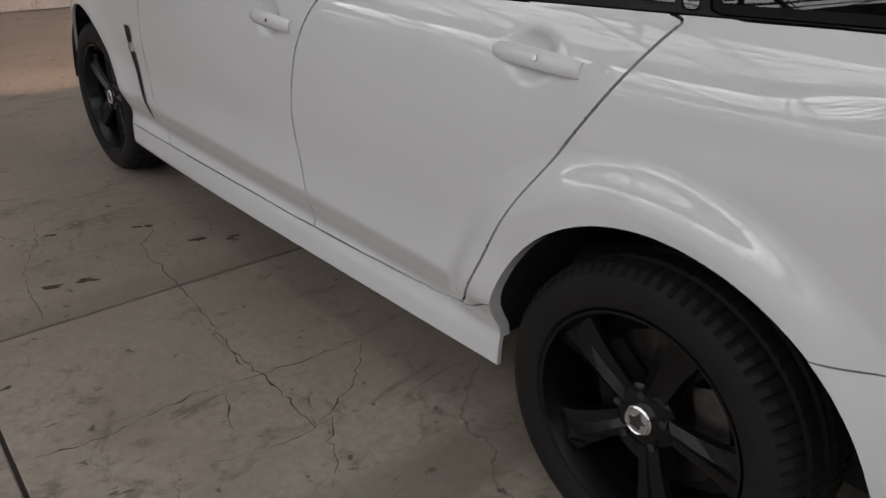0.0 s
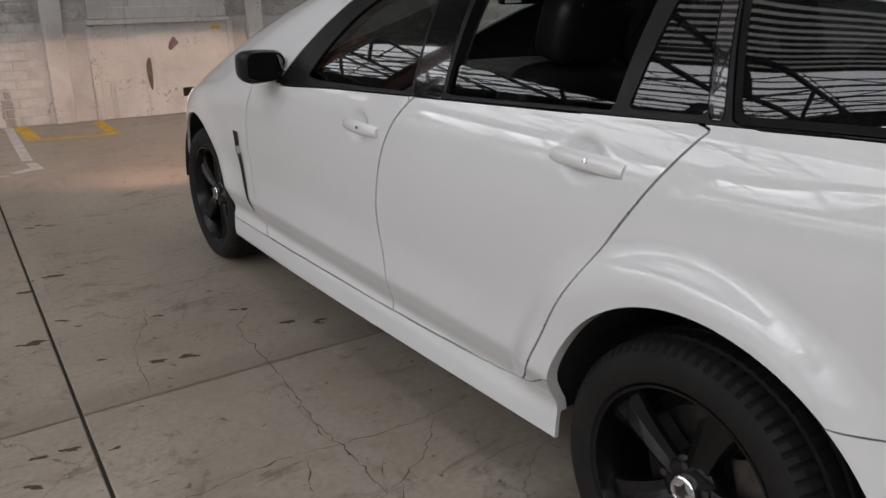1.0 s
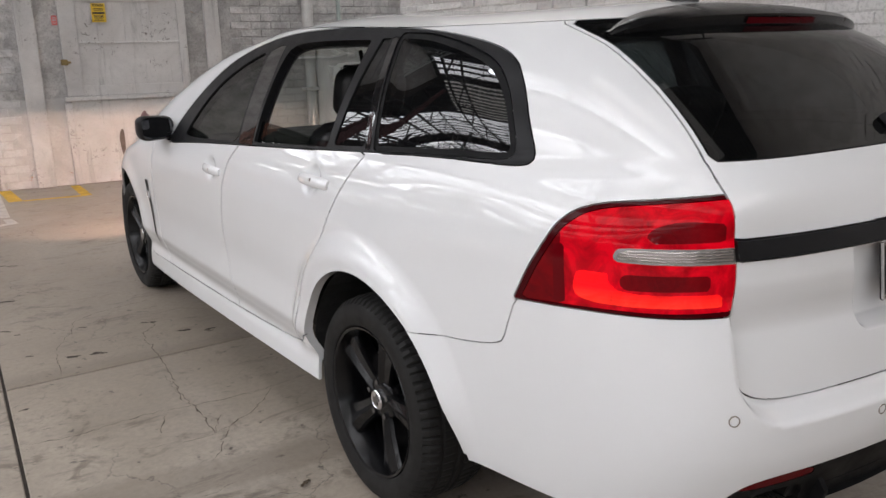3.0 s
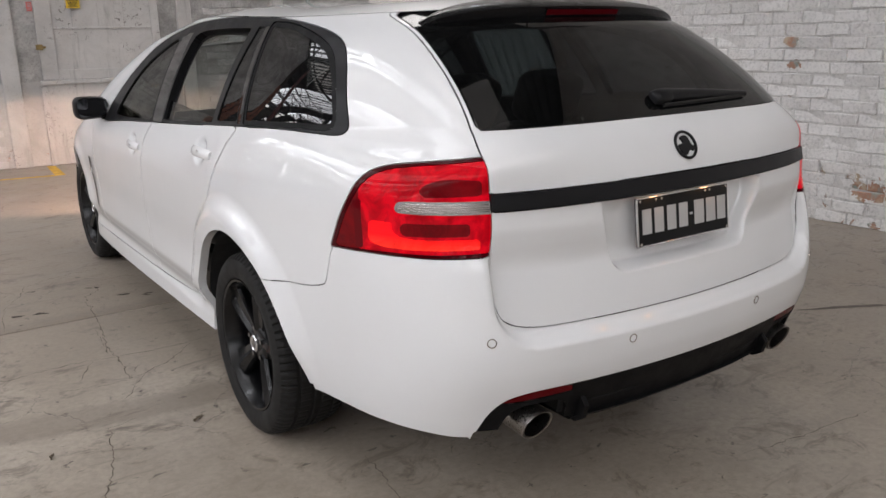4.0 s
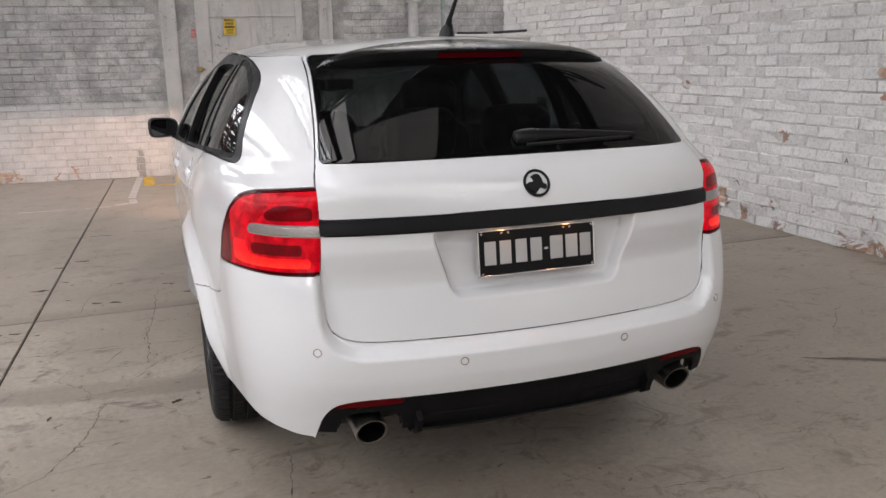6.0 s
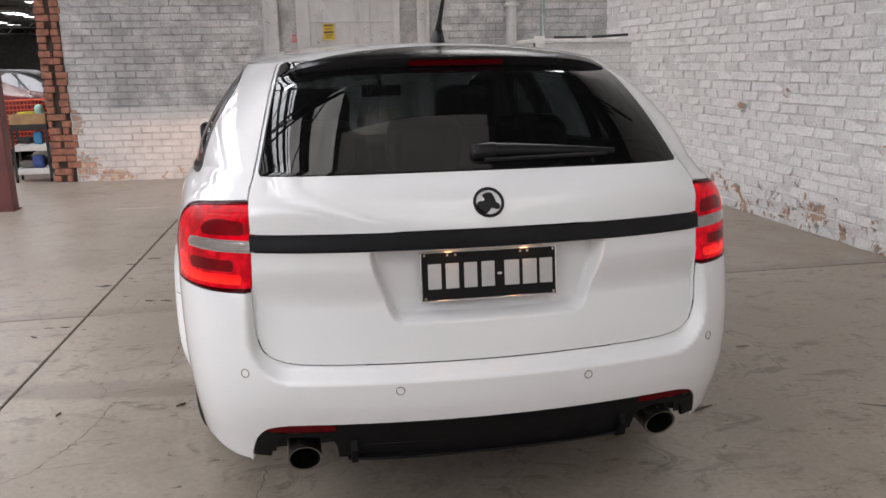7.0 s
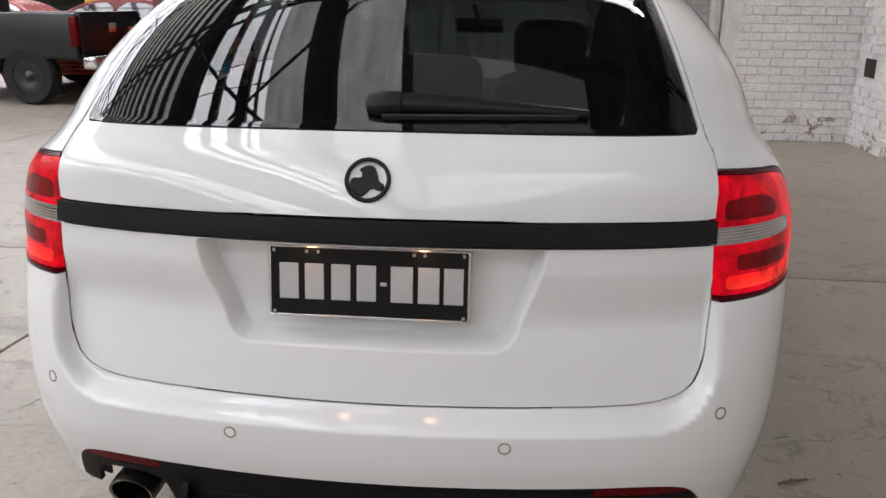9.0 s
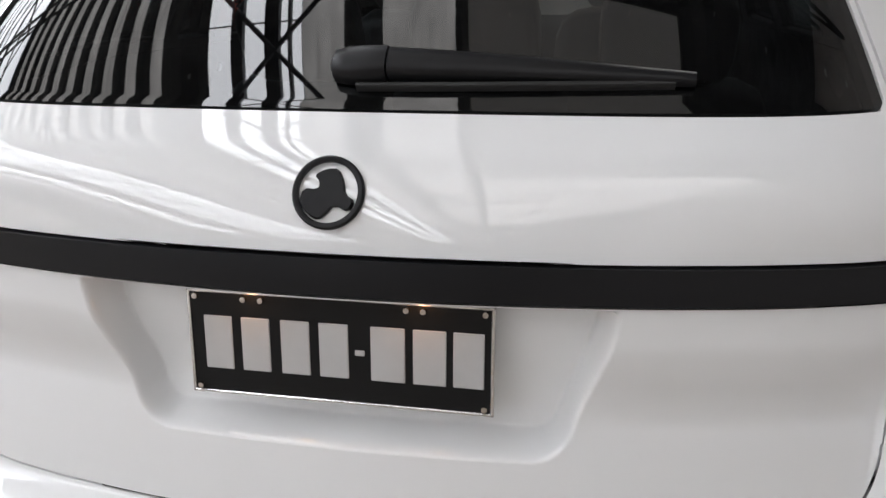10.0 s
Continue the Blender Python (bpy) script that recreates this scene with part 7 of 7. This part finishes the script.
# pick-up truck, its tail towards the opening
ute = thing("pickup_truck", "black pickup truck with chrome rear bumper", "truck", pose(-5.75, 9.0, 0, 0, 0, 180))
part("bed_side", new_box(0.0, 2.0, -0.95, -0.86, 0.62, 1.22, 0.03), NAVY, ute, "", True)
part("bed_side", new_box(0.0, 2.0, 0.86, 0.95, 0.62, 1.22, 0.03), NAVY, ute, "", True)
part("tailgate", new_box(-0.03, 0.05, -0.84, 0.84, 0.66, 1.24, 0.025), NAVY, ute, "", True)
part("bed_floor", new_box(0.0, 2.0, -0.86, 0.86, 0.60, 0.68, 0.01), NAVY, ute)
part("cab", new_box(2.0, 4.0, -0.90, 0.90, 0.55, 1.85, 0.18, None, 4), NAVY, ute, "", True)
part("bonnet", new_box(3.9, 5.3, -0.90, 0.90, 0.55, 1.20, 0.12, None, 4), NAVY, ute, "", True)
part("rear_bumper", new_box(-0.22, -0.02, -0.90, 0.90, 0.48, 0.66, 0.04, None, 3), CHROME, ute, "chrome step bumper", True)
part("tailgate_badge", new_box(-0.036, -0.03, -0.10, 0.10, 0.95, 1.08, 0.002), CHROME, ute, "plain bright badge")
for s in (-1, 1):
    part("tail_lamp", new_box(-0.02, 0.09, s * 0.90 - 0.055, s * 0.90 + 0.055, 0.78, 1.18, 0.02), REFLECT, ute, "dark red tail lamp", True)
    for wx in (1.1, 4.4):
        w = new("wheel")
        w.parent, w.matrix_basis = ute, pose(wx - 0.35 if wx < 2 else wx, s * 0.84, 0.38)
        bm = bmesh.new()
        lathe(bm, [(-0.12, 0.22), (-0.13, 0.35), (-0.07, 0.38), (0.07, 0.38), (0.13, 0.35), (0.12, 0.22)], 30, "y")
        part("tyre", bm, RUBBER, w, "", True)
        bm = bmesh.new()
        lathe(bm, [(s * 0.11, 0.22), (s * 0.11, 0.18), (s * 0.08, 0.08), (s * 0.12, 0.001)], 24, "y")
        part("rim", bm, NAVY, w, "", True)

# orange barrier net
ORANGE = simple_worn("orange_net_plastic", (0.75, 0.10, 0.03), 0.5, 0.0, 6.0, 0.15, 0.05)
net = thing("barrier_net", "orange plastic safety net hung between stakes", "barrier", pose(-6.9, 9.48, 0))
bm = bmesh.new()
for i in range(12):
    z = 0.30 + i * 0.062
    pts = [(x * 0.25, 0.02 * math.sin(x * 1.3), z + 0.012 * math.sin(x * 0.9 + i * 0.3)) for x in range(13)]
    for a, b in zip(pts, pts[1:]):
        rod(bm, a, b, 0.008 if i not in (0, 11) else 0.014, 4)
for i in range(61):
    x = i * 0.05
    rod(bm, (x, 0.0, 0.30), (x, 0.0, 0.98), 0.004, 4)
part("mesh", bm, ORANGE, net)
for x in (0.0, 1.5, 3.0):
    bm = bmesh.new()
    rod(bm, (x, 0.02, 0.0), (x, 0.02, 1.05), 0.014, 8)
    rod(bm, (x, 0.02, 0.0), (x, 0.02, 0.03), 0.12, 14)
    part("stake", bm, TRUSS, net)

# pedestal fan
fan = thing("pedestal_fan", "large black wire-cage pedestal fan at rest", "fan", pose(-4.52, 8.3, 0, 0, 0, -20))
bm = bmesh.new()
for r in (0.13, 0.26, 0.39):
    for y in (-0.09, 0.09):
        pts = [(r * math.cos(a * math.pi / 18), y * (1 - (r / 0.39) ** 3), 1.0 + r * math.sin(a * math.pi / 18)) for a in range(37)]
        for p, q in zip(pts, pts[1:]):
            rod(bm, p, q, 0.004 if r < 0.39 else 0.008, 4)
for i in range(28):
    a = i * math.pi / 14
    for y in (-0.09, 0.09):
        rod(bm, (0.05 * math.cos(a), y, 1.0 + 0.05 * math.sin(a)), (0.39 * math.cos(a), 0.0, 1.0 + 0.39 * math.sin(a)), 0.002, 4)
part("cage", bm, TRUSS, fan, "black wire cage")
for i in range(3):
    bm = bmesh.new()
    slab(bm, chaikin([(0.04, -0.03), (0.16, -0.10), (0.34, -0.06), (0.35, 0.06), (0.18, 0.09), (0.04, 0.04)], 1), 0.006, pose(0, 0, 1.0) @ Matrix.Rotation(radians(120 * i), 4, "Y") @ pose(0, 0, 0, 90 - 22, 0, 0))
    part("blade", bm, TRUSS, fan)
bm = bmesh.new()
rod(bm, (0, -0.06, 1.0), (0, 0.16, 1.0), 0.06, 16)
part("motor", bm, TRUSS, fan, "", True)
bm = bmesh.new()
rod(bm, (0, 0.10, 0.02), (0, 0.10, 1.0), 0.02, 12)
part("stand", bm, TRUSS, fan, "", True)
bm = bmesh.new()
rod(bm, (0, 0.10, 0.0), (0, 0.10, 0.03), 0.27, 28)
part("base", bm, TRUSS, fan, "", True)

# tool trolley
cart = thing("tool_trolley", "black and white shelved tool trolley full of tools", "trolley", pose(-3.80, 8.12, 0, 0, 0, 6))
WHITE_BOX = simple_worn("white_trolley_paint", (0.62, 0.61, 0.60), 0.45, 0.0, 6.0, 0.15, 0.05)
for z, mat in ((0.10, WHITE_BOX), (0.40, WHITE_BOX), (0.66, TRUSS)):
    part("shelf", new_box(-0.20, 0.20, -0.17, 0.17, z, z + 0.075, 0.008), mat, cart)
for x in (-0.20, 0.20):
    for y in (-0.16, 0.16):
        part("upright", new_box(x - 0.015, x + 0.015, y - 0.015, y + 0.015, 0.05, 0.74, 0.003), TRUSS, cart)
        bm = bmesh.new()
        rod(bm, (x - 0.012, y, 0.028), (x + 0.012, y, 0.028), 0.028, 14)
        part("castor", bm, RUBBER, cart, "", True)
crate = thing("cardboard_tray", "brown cardboard tray on the trolley", "box", pose(-3.80, 8.12, 0.736, 0, 0, 6))
CARD = simple_worn("brown_card", (0.38, 0.24, 0.12), 0.8)
part("side", new_box(-0.21, 0.21, -0.17, -0.16, 0.0, 0.13, 0.002), CARD, crate)
part("side", new_box(-0.21, 0.21, 0.16, 0.17, 0.0, 0.13, 0.002), CARD, crate)
part("side", new_box(-0.21, -0.20, -0.16, 0.16, 0.0, 0.13, 0.002), CARD, crate)
part("side", new_box(0.20, 0.21, -0.16, 0.16, 0.0, 0.13, 0.002), CARD, crate)
part("bottom", new_box(-0.20, 0.20, -0.16, 0.16, 0.0, 0.006), CARD, crate)
for name, text, cat, col, m, w, d, h in (("cleaning_cloth", "crumpled yellow cloth in the tray", "cloth", (0.6, 0.48, 0.03), pose(-3.83, 8.10, 0.83), 0.20, 0.18, 0.12), ("spray_bottle", "pale green bottle in the tray", "bottle", (0.30, 0.48, 0.42), pose(-3.68, 8.14, 0.86), 0.09, 0.09, 0.22), ("tool_bag", "blue tool bag on the lower shelf", "bag", (0.03, 0.06, 0.22), pose(-3.72, 8.02, 0.26), 0.13, 0.12, 0.16), ("cordless_drill", "black power tool on the shelf", "tool", (0.02, 0.02, 0.022), pose(-3.88, 8.08, 0.53), 0.18, 0.10, 0.09), ("spanner_roll", "grey tool roll on the shelf", "tool", (0.12, 0.11, 0.10), pose(-3.86, 8.10, 0.225), 0.22, 0.2, 0.08), ("paint_tin", "blue tin on the shelf", "tin", (0.03, 0.20, 0.40), pose(-3.70, 8.05, 0.56), 0.10, 0.10, 0.16)):
    bm = bmesh.new()
    cushion(bm, w, d, h, pose(0, 0, 0))
    for v in bm.verts:
        v.co += Vector(noise.noise_vector(v.co * 14)) * 0.012
    ob = part(name, bm, simple_worn(name + "_skin", col, 0.6, 0.0, 8.0, 0.25), None, "", True)
    ob.matrix_basis = m
    tagged(ob, text, cat)

# high-bay lamps over the bay
for x, y in ((-1.97, 2.66), (2.6, 3.0)):
    lamp_ = thing("high_bay_lamp", "lit round high-bay lamp hung from the roof", "lamp", pose(x, y, ROOF_Z - 0.75), "high-bay lamps")
    bm = bmesh.new()
    lathe(bm, [(0.16, 0.06), (0.10, 0.13), (-0.02, 0.20), (-0.03, 0.20), (0.08, 0.13), (0.10, 0.001)], 32, "z")
    part("shade", bm, TRUSS, lamp_, "", True)
    bm = bmesh.new()
    lathe(bm, [(-0.012, 0.18), (-0.02, 0.001)], 32, "z")
    part("lit_disc", bm, lens("lit_lamp_disc", (0.8, 0.8, 0.8), (0.9, 0.95, 1.0), 24.0, 0.0), lamp_, "bright white disc")
    bm = bmesh.new()
    rod(bm, (0, 0, 0.16), (0, 0, 1.03), 0.008, 6)
    part("cord", bm, TRUSS, lamp_)
